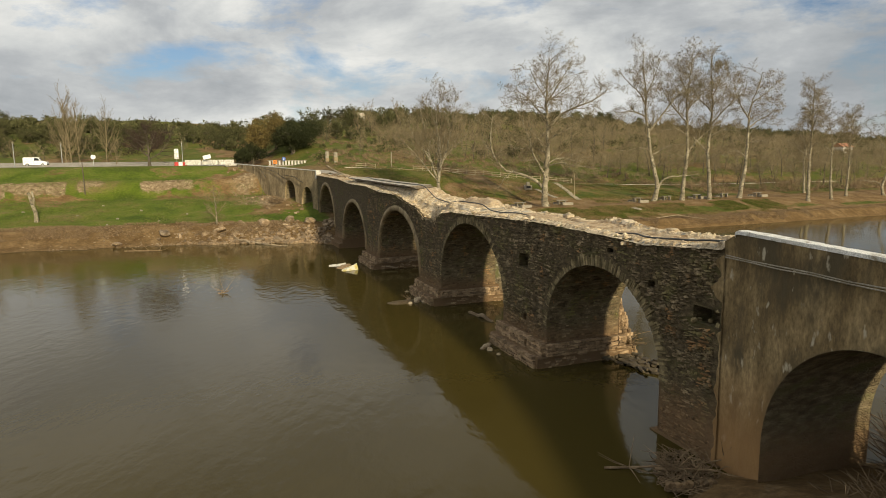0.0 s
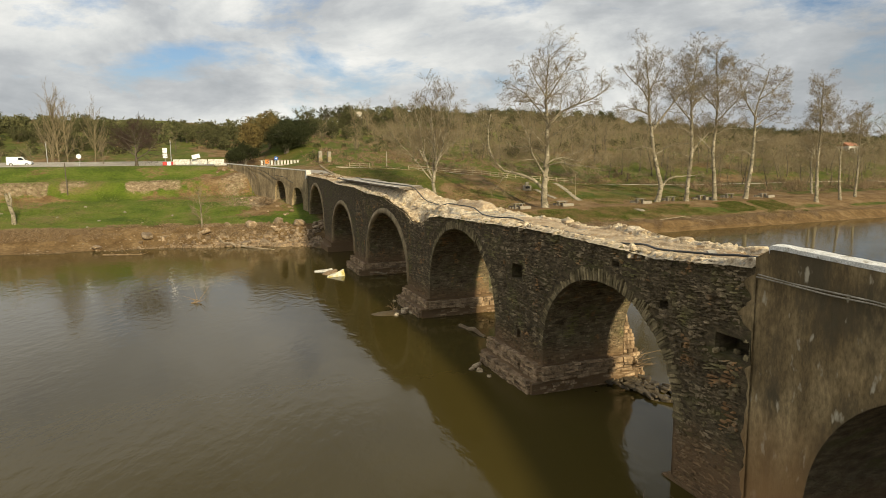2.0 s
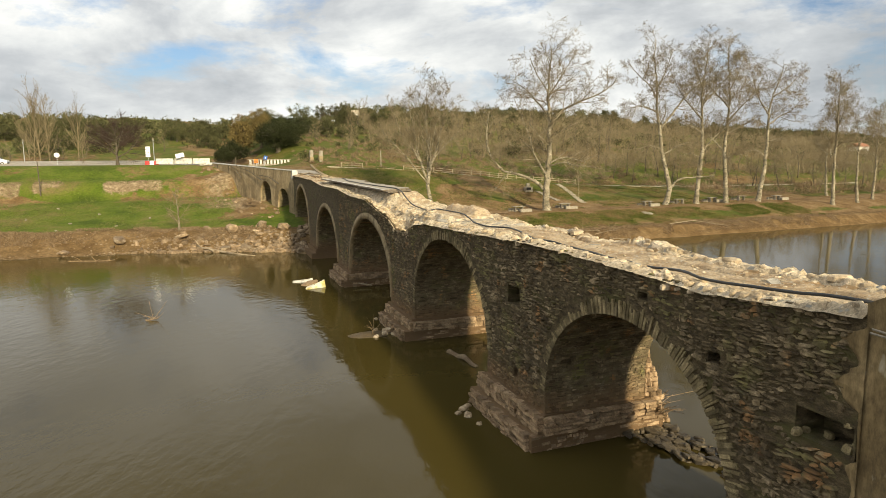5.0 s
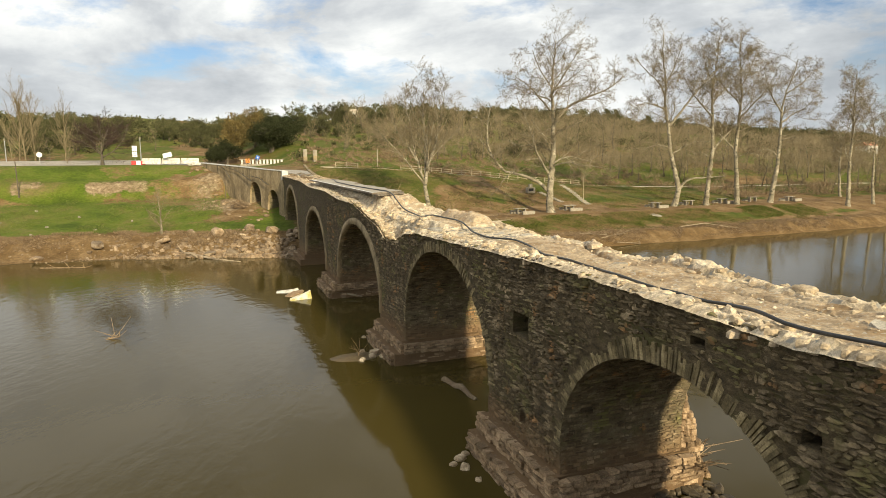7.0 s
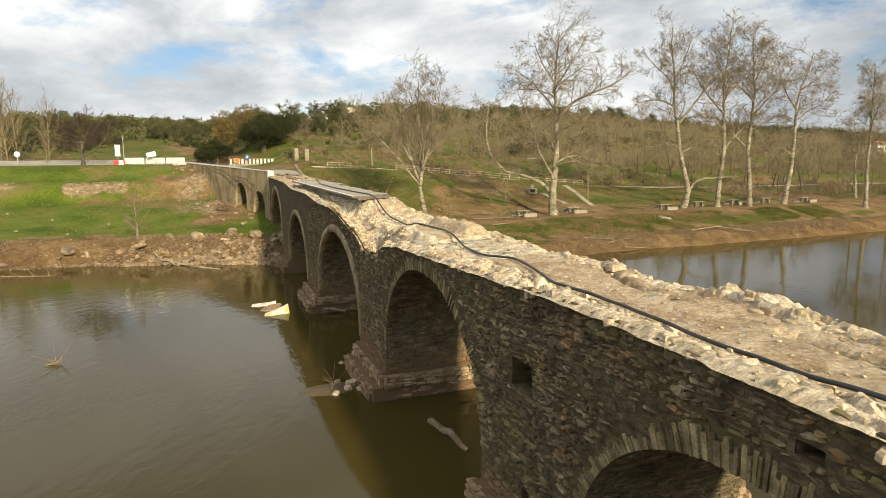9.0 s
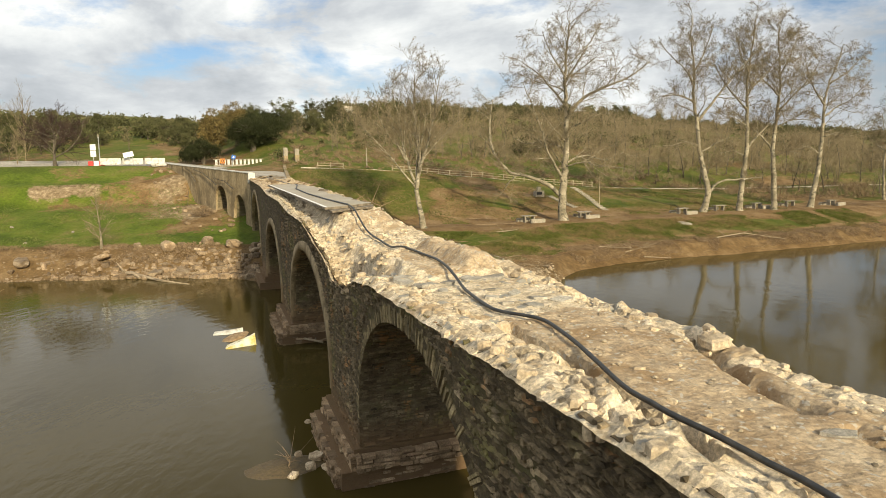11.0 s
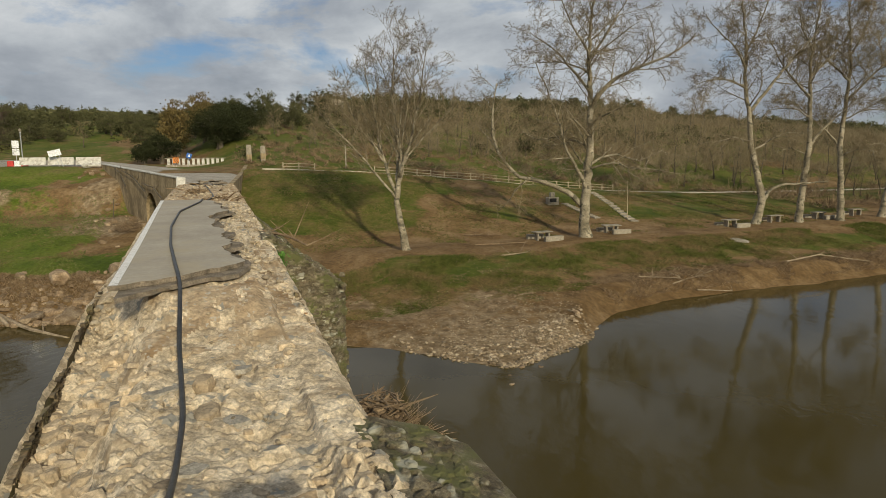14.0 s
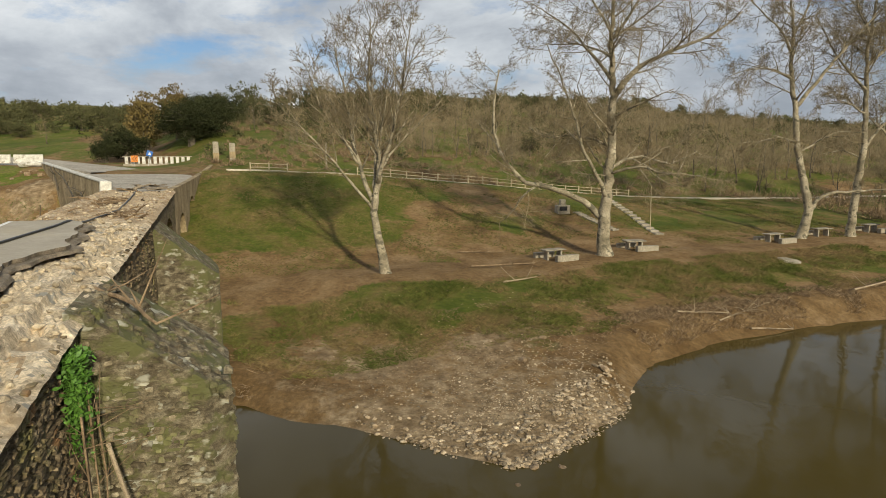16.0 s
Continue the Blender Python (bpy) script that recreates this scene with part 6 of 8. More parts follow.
plane_lean = limb_tree(44, (
    (((0, 0, -0.3), (0.8, 0, 6.0), (1.1, 0.1, 11.0), (1.1, 0, 16.0), (1.4, 0.2, 20.0), (2.6, 0, 24.0), (3.4, 0, 27.5)), 0.5, 0.06, 0.48, 20, 4.4, 0.0),
    (((1.1, 0, 15.5), (3.4, 0.4, 17.2), (5.4, 0.3, 18.4), (7.4, 0.5, 20.6)), 0.18, 0.04, 0.3, 10, 3.6, 0.0),
    (((1.2, 0, 17.5), (-0.6, 0.4, 20.6), (-1.8, 0.2, 23.6), (-2.4, 0.4, 26.6)), 0.19, 0.04, 0.2, 13, 3.8, 0.0),
    (((1.8, 0.1, 21.0), (4.2, -0.4, 23.0), (6.4, -0.2, 25.4)), 0.16, 0.04, 0.2, 11, 3.6, 0.0),
    (((1.1, 0, 12.0), (3.2, -0.4, 12.8), (5.8, -0.2, 12.2)), 0.12, 0.03, 0.2, 8, 3.0, -0.2),
    (((1.0, 0, 9.0), (-0.8, -0.4, 10.4), (-3.0, -0.2, 10.2)), 0.12, 0.03, 0.2, 8, 3.0, -0.2),
), PLANE_TWIGS, M_BARK, M_TWIG)
LAB = "tall bare plane tree with mottled bark on the river bank"
plant("plane_tree", plane_big, 71.7, 38.9, "large bare plane tree with low limbs beside a picnic table", group="riverside planes", tall=0.92)
for s, d, me, tu, sz in ((74.0, 64.1, plane_bent, 0, 1.0), (73.3, 70.4, plane_tall, 0, 1.0), (72.4, 76.4, plane_tall, 160, 0.98), (73.5, 85.2, plane_lean, 0, 0.97), (69.0, 99.0, plane_tall, 75, 0.84), (70, 107.0, plane_lean, 200, 0.66), (72, 114.0, plane_tall, 250, 0.66), (72, 126, plane_bent, 170, 0.66), (79, 110, plane_lean, 100, 0.6)):
    plant("plane_tree", me, s, d, LAB, group="riverside planes", turn=tu, size=sz, tall=0.94)
vase = limb_tree(52, (
    (((0, 0, -0.3), (-0.4, 0, 2.2), (-0.75, 0, 4.4), (-0.8, 0, 6.0), (-0.45, 0.1, 8.0), (-0.4, 0, 10.3), (-0.9, 0.2, 13.3), (-1.0, 0, 16.2), (-0.8, 0.1, 20.5)), 0.37, 0.03, 0.4, 20, 4.2, 0.15),
    (((-0.8, 0, 5.8), (-1.5, 0.3, 7.8), (-2.2, 0.5, 9.8), (-2.5, 0.6, 12.4), (-2.9, 0.8, 15.0), (-3.6, 0.9, 18.8)), 0.2, 0.03, 0.25, 17, 3.9, 0.15),
    (((-0.5, 0, 7.6), (-0.1, -0.4, 9.2), (0.6, -0.7, 11.2), (1.2, -0.9, 13.8), (1.7, -1.0, 17.2), (2.0, -1.0, 19.4)), 0.17, 0.03, 0.25, 16, 3.7, 0.15),
    (((-0.9, 0, 5.4), (-1.9, -0.4, 7.0), (-3.4, -0.9, 9.2), (-5.2, -1.3, 11.6), (-7.2, -1.6, 14.0)), 0.13, 0.03, 0.25, 14, 3.2, 0.15),
    (((-0.4, 0.2, 8.6), (0.8, 0.8, 10.6), (2.2, 1.4, 12.4), (4.0, 1.8, 14.4)), 0.11, 0.03, 0.25, 11, 3.0, 0.15),
    (((-2.0, 0.4, 9.2), (-3.4, 0.9, 11.6), (-4.8, 1.2, 14.0), (-5.8, 1.2, 17.2)), 0.11, 0.03, 0.2, 11, 3.0, 0.15),
    (((-0.8, 0.1, 6.4), (-0.9, 1.2, 9.0), (-0.8, 2.3, 12.2), (-0.4, 3.0, 16.2)), 0.13, 0.03, 0.2, 13, 3.3, 0.15),
), VASE_TWIGS, M_BARK, M_TWIG, 5)
plant("slender_tree", vase, 70.1, 19.1, "slender bare tree with a vase-shaped crown on the muddy lawn", tall=0.87)

# trees along the road and on the left bank
poplar = tree_meshes("poplar", 19, 0.24, 61, POPLAR, M_TWIG, M_TWIG)
for s, d, sz, tu in ((150, -46.8, 0.92, 0), (151, -45.2, 0.85, 90), (152, -48.5, 0.85, 200)):
    plant("bare_poplar", poplar, s, d, "bare upright poplar standing by the road", group="roadside poplars", turn=tu, size=sz)
plant("bare_poplar", poplar, 150, -39.2, "thin bare young poplar beside the road", turn=140, size=0.76)
plant("bare_poplar", poplar, 128, -44, "thin bare young poplar beside the road", turn=40, size=0.4)
plant("bare_poplar", poplar, 122, -34, "thin bare young poplar beside the road", turn=240, size=0.33)
plant("bare_poplar", poplar, 119, -56, "thin bare young poplar beside the road", turn=100, size=0.38)
low = tree_meshes("low", 6.9, 0.24, 71, LOW, M_TRUNK, M_TWIG_RED)
plant("round_headed_tree", low, 115, -27.2, "low dark bare tree with a wide round head by the road", turn=20, size=1.3, tall=0.95)
sapling = tree_meshes("sapling", 6.3, 0.15, 73, SCRUB, M_BARK, M_TWIG)
plant("sapling", sapling, 75.0, -15.7, "small leafless sapling on the grassy bank", turn=10, size=0.95)
st = thing("lopped_stump", "pale lopped trunk leaning on the grassy bank", "tree stump", W(84, -41, float(ground_height(84, -41))))
part("trunk", Geo().tube([(0, 0, -0.3), (-0.1, 0.1, 1.4), (-0.55, 0.1, 2.9), (-1.0, 0.2, 4.4)], [0.33, 0.27, 0.24, 0.18], 8), M_BARK, st)
part("limb", Geo().tube([(-0.4, 0.1, 2.4), (-0.1, 0.0, 3.5), (-0.3, 0.0, 4.6)], [0.2, 0.16, 0.12], 7), M_BARK, st)

# dark evergreens and an ochre tree behind the road
ever = leafy_meshes(81, 11.0, 12.5, 420, 62, 0.22, M_LEAF_DARK)
ochre = leafy_meshes(82, 12.0, 9.0, 170, 34, 0.30, M_LEAF_OCHRE, hang=0.25)
bush = leafy_meshes(83, 5.2, 6.4, 150, 44, 0.2, M_LEAF_DARK)
plant("evergreen_tree", ever, 140, 4.6, "broad dark evergreen tree behind the roadside wall", size=1.02, tall=0.72)
plant("evergreen_tree", ever, 145, 8.0, "broad dark evergreen tree behind the roadside wall", size=0.95, turn=130, tall=0.72)
plant("ochre_tree", ochre, 150, -3.0, "ochre-leaved willow behind dark evergreens", turn=30)
plant("ochre_tree", ochre, 154, 2.0, "ochre-leaved willow behind dark evergreens", turn=200, size=0.9)
plant("evergreen_bush", bush, 140, -5.4, "dense dark evergreen bush on the road bank", category="bush", size=1.15)
plant("evergreen_bush", bush, 138, -8.0, "dense dark evergreen bush on the road bank", category="bush", turn=90, size=0.8)

# olive grove and scrub over the hills
olives = [leafy_meshes(90 + k, h, w, 80, 40, 0.27, M_LEAF) for k, (h, w) in enumerate(((7.5, 7.5), (8.5, 8), (6.2, 7), (9.5, 7.2), (7, 9)))]
scrubs = [tree_meshes("scrub", h, 0.16, 120 + k, SCRUB, M_TRUNK, M_TWIG) for k, h in enumerate((9, 11, 8))]
rng = random.Random(77)


def scatter(count, s_range, d_range, keep, meshes, name, label, group, lo, hi):
    made, tries = 0, 0
    while made < count and tries < count * 40:
        tries += 1
        s, d = rng.uniform(*s_range), rng.uniform(*d_range)
        if keep(s, d):
            plant(name, rng.choice(meshes), s, d, label, group=group, turn=rng.uniform(0, 360), size=rng.uniform(lo, hi), sink=0.3, tall=rng.uniform(0.85, 1.15))
            made += 1


clump = lambda s, d, k, sc=38.0: float(fbm(s / sc, d / sc, k)) 
OL, SC = "grey-green olive tree on the hillside", "leafless brown scrub tree on the slope"
scatter(110, (168, 300), (-190, -14), lambda s, d: clump(s, d, 201) > 0.36 and s > 166 - d * 0.15, olives, "olive_tree", OL, "olive grove", 0.55, 0.95)
scatter(46, (165, 245), (-14, 46), lambda s, d: clump(s, d, 202, 20) > 0.45, olives, "olive_tree", OL, "olive grove", 0.5, 0.95)
scatter(26, (128, 230), (12, 75), lambda s, d: clump(s, d, 203, 26) > 0.52, olives, "olive_tree", OL, "olive grove", 0.3, 0.6)
scatter(110, (205, 262), (42, 330), lambda s, d: clump(s, d, 204) > 0.34, olives, "olive_tree", OL, "olive grove", 0.5, 0.85)
for s, d, sz in ((178.5, 15.6, 1.1), (228, 30.5, 0.95), (231, 36.5, 0.9), (236, 41, 0.95)):
    plant("olive_tree", olives[1], s, d, "round dark evergreen standing out on the skyline", turn=s, size=sz)
scatter(150, (108, 205), (34, 185), lambda s, d: clump(s, d, 205, 24) > 0.38 and (s > 122 or d > 62), scrubs, "scrub_tree", SC, "hillside scrub", 0.6, 1.1)
scatter(40, (118, 200), (14, 60), lambda s, d: clump(s, d, 206, 18) > 0.48, scrubs, "scrub_tree", SC, "hillside scrub", 0.35, 0.75)
scatter(34, (84, 125), (92, 170), lambda s, d: True, scrubs, "scrub_tree", SC, "hillside scrub", 0.5, 1.0)
scatter(20, (140, 185), (-130, -18), lambda s, d: s > 146 + (d + 22) * 0.1, scrubs, "scrub_tree", SC, "hillside scrub", 0.4, 0.8)


def far_wood():
    """The tree line along the distant ridges, as leaf sprays in uneven crowns."""
    r = np.random.RandomState(3)
    V, F = [], []
    for s0, s1, d0, d1, count in ((290, 330, -420, -110, 120), (255, 300, -95, 10, 120), (238, 268, 40, 480, 420)):
        for _ in range(count):
            s, d = r.uniform(s0, s1), r.uniform(d0, d1)
            h, w = r.uniform(3.5, 6.5), r.uniform(4, 8)
            x, y, z = W(s, d, float(ground_height(s, d)))
            n = 150
            u = r.normal(size=(n, 3)); u /= np.linalg.norm(u, axis=1)[:, None]
            c = u * r.uniform(0.45, 1.0, (n, 1)) * (w / 2, w / 2, h * 0.5) + (x, y, z + h * 0.55)
            a = r.normal(size=(n, 3)) * 0.55
            b = r.normal(size=(n, 3)) * 0.45
            k = len(V)
            V.extend(map(tuple, np.stack([c, c + a, c + b], 1).reshape(-1, 3)))
            F.extend((k + 3 * i, k + 3 * i + 1, k + 3 * i + 2) for i in range(n))
    me = bpy.data.meshes.new("ridge_wood")
    me.from_pydata(V, [], F)
    me.materials.append(M_LEAF)
    tagged(new("ridge_wood", me), "dark woodland along the distant ridge", "woodland", kind="stuff")


far_wood()


def thicket(name, label, count, s_range, d_range, keep, mat, size, leafy, seed):
    """Scrub that clothes a slope: uneven low bushes of twigs or leaf sprays."""
    r = np.random.RandomState(seed)
    s, d = r.uniform(*s_range, count), r.uniform(*d_range, count)
    ok = keep(s, d)
    s, d = s[ok], d[ok]
    z = ground_height(s, d)
    V, F = [], []
    n = 70 if leafy else 46
    for a, b, c in zip(s, d, z):
        h = size * r.uniform(0.5, 1.35)
        w = h * r.uniform(0.9, 1.5)
        x, y, _ = W(a, b)
        if leafy:
            u = r.normal(size=(n, 3)); u /= np.linalg.norm(u, axis=1)[:, None]
            p = u * r.uniform(0.5, 1.0, (n, 1)) * (w / 2, w / 2, h * 0.5) + (x, y, c + h * 0.45)
            q, t = p + r.normal(size=(n, 3)) * 0.30, p + r.normal(size=(n, 3)) * 0.26
        else:
            u = r.normal(size=(n, 3)); u[:, 2] = np.abs(u[:, 2]) + 0.5; u /= np.linalg.norm(u, axis=1)[:, None]
            p = np.array((x, y, c)) + r.normal(size=(n, 3)) * (w * 0.22, w * 0.22, 0) + u * h * r.uniform(0.0, 0.5, (n, 1))
            t = p + u * h * r.uniform(0.3, 0.8, (n, 1)) + r.normal(size=(n, 3)) * 0.2
            q = p + r.normal(size=(n, 3)) * 0.05
        k = len(V)
        V.extend(map(tuple, np.stack([p, q, t], 1).reshape(-1, 3)))
        F.extend((k + 3 * i, k + 3 * i + 1, k + 3 * i + 2) for i in range(n))
    me = bpy.data.meshes.new(name)
    me.from_pydata(V, [], F)
    me.materials.append(mat)
    tagged(new(name, me), label, "scrub", kind="stuff")


thicket("brown_scrub", "leafless brown scrub covering the hillside", 4600, (112, 248), (36, 300), lambda s, d: (fbm(s / 16, d / 16, 401) > 0.40) & (s > 128 - 0.25 * np.clip(d - 60, 0, 60)), M_TWIG, 3.8, False, 11)
thicket("green_scrub", "grey-green evergreen scrub on the hillside", 1700, (140, 262), (24, 360), lambda s, d: fbm(s / 22, d / 22, 402) > 0.46, M_LEAF, 2.6, True, 12)
thicket("left_scrub", "dark evergreen scrub behind the road", 1500, (160, 300), (-230, -4), lambda s, d: (fbm(s / 22, d / 22, 403) > 0.42) & (s > 165 - 0.12 * d), M_LEAF, 2.4, True, 13)
thicket("low_scrub", "low brown scrub on the open hillside", 1100, (108, 190), (26, 220), lambda s, d: fbm(s / 12, d / 12, 405) > 0.46, M_TWIG, 1.6, False, 15)
thicket("slope_tussocks", "dry tussocks and low shrubs on the grazed slope", 900, (107, 215), (6, 44), lambda s, d: fbm(s / 10, d / 10, 407) > 0.42, M_BRUSH, 0.8, False, 17)
thicket("slope_shrubs", "small grey-green shrubs on the grazed slope", 170, (118, 225), (6, 46), lambda s, d: fbm(s / 14, d / 14, 408) > 0.44, M_LEAF, 1.5, True, 18)
thicket("bank_scrub", "low dry scrub above the path", 520, (104, 135), (12, 90), lambda s, d: fbm(s / 9, d / 9, 406) > 0.45, M_BRUSH, 0.9, False, 16)
thicket("bank_brush", "dry brown brush under the far planes", 420, (80, 104), (84, 190), lambda s, d: fbm(s / 8, d / 8, 404) > 0.40, M_BRUSH, 2.0, False, 14)


# ---- grass, reeds, gravel, rocks, driftwood ----
def blades(name, label, spots, size, mat, category, spread=0.09):
    r = np.random.RandomState(len(name) + len(spots))
    V, F = [], []
    for s, d, z in spots:
        x, y, _ = W(s, d)
        h = size * r.uniform(0.5, 1.3)
        a = r.uniform(0, 6.28)
        lx, ly = r.normal(0, spread * 2.2), r.normal(0, spread * 2.2)
        wx, wy = math.cos(a) * 0.017, math.sin(a) * 0.017
        k = len(V)
        V += [(x - wx, y - wy, z - 0.03), (x + wx, y + wy, z - 0.03), (x + lx * 0.5 + wx * 0.6, y + ly * 0.5 + wy * 0.6, z + h * 0.65), (x + lx, y + ly, z + h)]
        F += [(k, k + 1, k + 2), (k, k + 2, k + 3)]
    me = bpy.data.meshes.new(name)
    me.from_pydata(V, [], F)
    me.materials.append(mat)
    return tagged(new(name, me), label, category, kind="stuff")


def spread_spots(count, s_of, d_range, keep, seed):
    r = np.random.RandomState(seed)
    d = r.uniform(*d_range, count)
    s = s_of(d, r.uniform(0, 1, count))
    ok = keep(s, d, r.uniform(0, 1, count))
    s, d = s[ok], d[ok]
    return list(zip(s, d, ground_height(s, d)))


blades("grass_tufts", "long green grass along the lip of the bank", spread_spots(120000, lambda d, u: np.maximum(shore_right(d) + 3.6, 58.5) + 8.5 * u, (8, 90), lambda s, d, u: fbm(s / 3, d / 3, 301) > 0.40 + 0.15 * u, 5), 0.2, M_BLADE_DRY, "grass")
blades("lawn_grass", "short patchy grass on the lawn and bank", spread_spots(70000, lambda d, u: 73 + 26 * u, (6, 80), lambda s, d, u: fbm(s / 5, d / 5, 311) > 0.46, 6), 0.14, M_BLADE_DRY, "grass")
blades("left_grass", "green grass on the far meadow", spread_spots(36000, lambda d, u: shore_left(d) + 6 + 26 * u, (-62, -8), lambda s, d, u: fbm(s / 5, d / 5, 321) > 0.42, 7), 0.2, M_BLADE, "grass")
blades("dry_reeds", "dry brown weeds on the mud bank", spread_spots(26000, lambda d, u: shore_right(d) + 0.8 + 3.6 * u, (31, 90), lambda s, d, u: fbm(s / 1.6, d / 2.5, 331) > 0.44, 8), 0.22, M_BRUSH, "weeds")
blades("dry_grass", "dry brown grass between the lawn and the gravel spit", spread_spots(24000, lambda d, u: 57.2 + 4.5 * u, (7, 32), lambda s, d, u: (s - shore_right(d) > 3.5) & (fbm(s / 2, d / 2, 351) > 0.40 + 0.2 * u), 10), 0.11, M_BLADE_DRY, "grass")
blades("dead_weeds", "dead brown weed stalks on the bare bank", spread_spots(9000, lambda d, u: 54.5 + 8 * u, (7, 34), lambda s, d, u: (s - shore_right(d) > 3.0) & (fbm(s / 1.4, d / 1.4, 361) > 0.50), 14), 0.13, M_BRUSH, "weeds")
blades("dry_weeds", "dry brown weeds on the far shore", spread_spots(24000, lambda d, u: shore_left(d) + 3.0 + 4.5 * u, (-60, -3), lambda s, d, u: fbm(s / 1.6, d / 2.5, 341) > 0.5, 9), 0.26, M_BRUSH, "weeds")

rng = random.Random(55)
g = Geo()
stones = []
for k in range(9500):
    d = rng.gauss(19.8, 3.2) if k % 5 else rng.uniform(13, 27)
    e = abs(rng.gauss(0, 1)) * rng.choice((1.5, 2.6, 4.2, 6.0)) + rng.uniform(-0.35, 0.2)
    if 12.5 < d < 27 and not (d < 15.5 and rng.random() < 0.5) and sfbm(e / 1.1, d / 1.6, 71) > 0.26 + 0.3 * rng.random():
        stones.append((float(shore_right(d)) + e, d, e))
stone_z = ground_height(np.array([q[0] for q in stones]), np.array([q[1] for q in stones]))
for (s, d, e), z in zip(stones, stone_z):
    w = rng.choice((rng.uniform(0.04, 0.1), rng.uniform(0.05, 0.14), rng.uniform(0.06, 0.16), rng.uniform(0.06, 0.18), rng.uniform(0.14, 0.36) if e < 3 else 0.08))
    g.rock(W(s, d, max(0.0, float(z)) + w * 0.1), (w, w * rng.uniform(0.5, 0.9), w * rng.uniform(0.35, 0.55)), rng)
shingle = part("shingle", g, M_GRAVEL)
tagged(shingle, "pale river cobbles heaped at the water's edge", "gravel", kind="stuff")


def boulder(name, label, s, d, size, category="rock", group="", sink=0.2, mat=None, seed=0, turn=None):
    rg = random.Random(seed + int(s * 10) + int(d * 7))
    z = max(float(ground_height(s, d)), -0.1)
    bm = bmesh.new()
    bmesh.ops.create_icosphere(bm, subdivisions=2, radius=0.5)
    for v in bm.verts:
        q = v.co.normalized()
        k = 1 + 0.45 * noise.noise(q * 1.6 + Vector((seed + s, d, 0))) + 0.15 * noise.noise(q * 4 + Vector((0, s, d)))
        v.co = Vector([max(-0.42, min(0.42, c * k)) * w for c, w in zip(v.co, size)])
    bm.transform(pose(*W(s, d, z + size[2] * (0.5 - sink)), rg.uniform(-14, 14), rg.uniform(-14, 14), rg.uniform(0, 360) if turn is None else turn))
    me = bpy.data.meshes.new(name)
    bm.to_mesh(me)
    bm.free()
    me.materials.append(mat or M_ROCK)
    return tagged(new(name, me), label, category, group)


for s, d, w in ((46.4, 18.6, 0.6), (45.4, 17.4, 0.4), (44.2, 16.9, 0.5), (52.6, 26.0, 0.6), (55.0, 22.5, 0.55), (57, 24.8, 0.5), (46.0, 19.6, 0.45)):
    boulder("boulder", "pale boulder on the gravel spit", s, d, (w, w * 0.7, w * 0.45), group="spit boulders", sink=0.25)
for k in range(30):
    d = -abs(rng.gauss(0, 9)) - 0.3
    s = float(shore_left(np.float64(d))) + min(5.0, abs(rng.gauss(0, 2.4))) + 0.1
    w = rng.choice((rng.uniform(0.4, 1.0), rng.uniform(0.8, 1.9)))
    boulder("boulder", "tan boulder in the flood debris on the far shore", s, d, (w, w * rng.uniform(0.6, 0.9), w * rng.uniform(0.3, 0.5)), group="shore boulders", sink=0.35, seed=k)
for s, d, sz in ((74.5, -23.0, (3.2, 1.6, 0.9)), (73.0, -15.5, (3.6, 1.8, 0.8)), (72.8, -9.0, (2.2, 1.6, 1.4)), (69, -10, (3.8, 1.6, 0.7)), (73.5, -5.0, (1.9, 1.4, 1.1)), (68.2, -7.5, (3.0, 1.5, 0.8)), (70.5, -2.5, (2.2, 1.6, 1.2)), (72.6, -29, (2.6, 1.2, 0.6))):
    boulder("bedrock_slab", "smooth tan bedrock slab on the far shore", s, d, sz, group="shore slabs", sink=0.3, turn=BRIDGE_TURN + rng.uniform(-40, 40))
g = Geo()
for k in range(900):
    d = -abs(rng.gauss(0, 14)) - 0.2
    s = float(shore_left(np.float64(d))) + abs(rng.gauss(0, 2.6)) - 0.2
    w = rng.uniform(0.1, 0.42)
    g.rock(W(s, d, max(float(ground_height(s, d)), 0) + w * 0.1), (w, w * 0.8, w * 0.55), rng)
tagged(part("shore_stones", g, M_ROCK), "small stones scattered along the far shore", "stones", kind="stuff")
g = Geo()
for k in range(480):
    d = -abs(rng.gauss(0, 9)) - 0.2
    e = abs(rng.gauss(0, 2.8))
    s = float(shore_left(np.float64(d))) + e - 0.1
    w = rng.choice((rng.uniform(0.25, 0.6), rng.uniform(0.4, 1.2)))
    g.flag(W(s, d, max(float(ground_height(s, d)), 0) + w * 0.06), (w, w * rng.uniform(0.5, 0.85), w * rng.uniform(0.3, 0.6)), rng, None, 16)
tagged(part("shore_rubble", g, M_ROCK_MANY), "broken tan rock heaped along the far shore", "rocks", kind="stuff")
for k in range(26):
    s, d = rng.uniform(62, 79), rng.uniform(0.2, 4.6)
    w = rng.uniform(0.4, 1.1)
    boulder("fallen_stone", "fallen masonry stone heaped under the last arches", s, d, (w, w * 0.75, w * 0.6), group="fallen stones", sink=0.2, seed=300 + k)
for s, d, w in ((22.2, -1.5, 0.6), (22.9, -1.2, 0.7), (21.8, -2.2, 0.5), (23.4, -1.8, 0.45), (22.0, -0.95, 0.5), (8.6, -1.5, 0.55), (8.9, -1.2, 0.45), (7.9, -1.6, 0.5), (8.3, -1.9, 0.4), (6.9, -1.5, 0.35), (26.5, -1.0, 0.4)):
    boulder("boulder", "pale stone lying in the shallows by a pier", s, d, (w, w * 0.8, w * 0.6), group="pier stones", sink=0.1, mat=M_GRAVEL, seed=9)
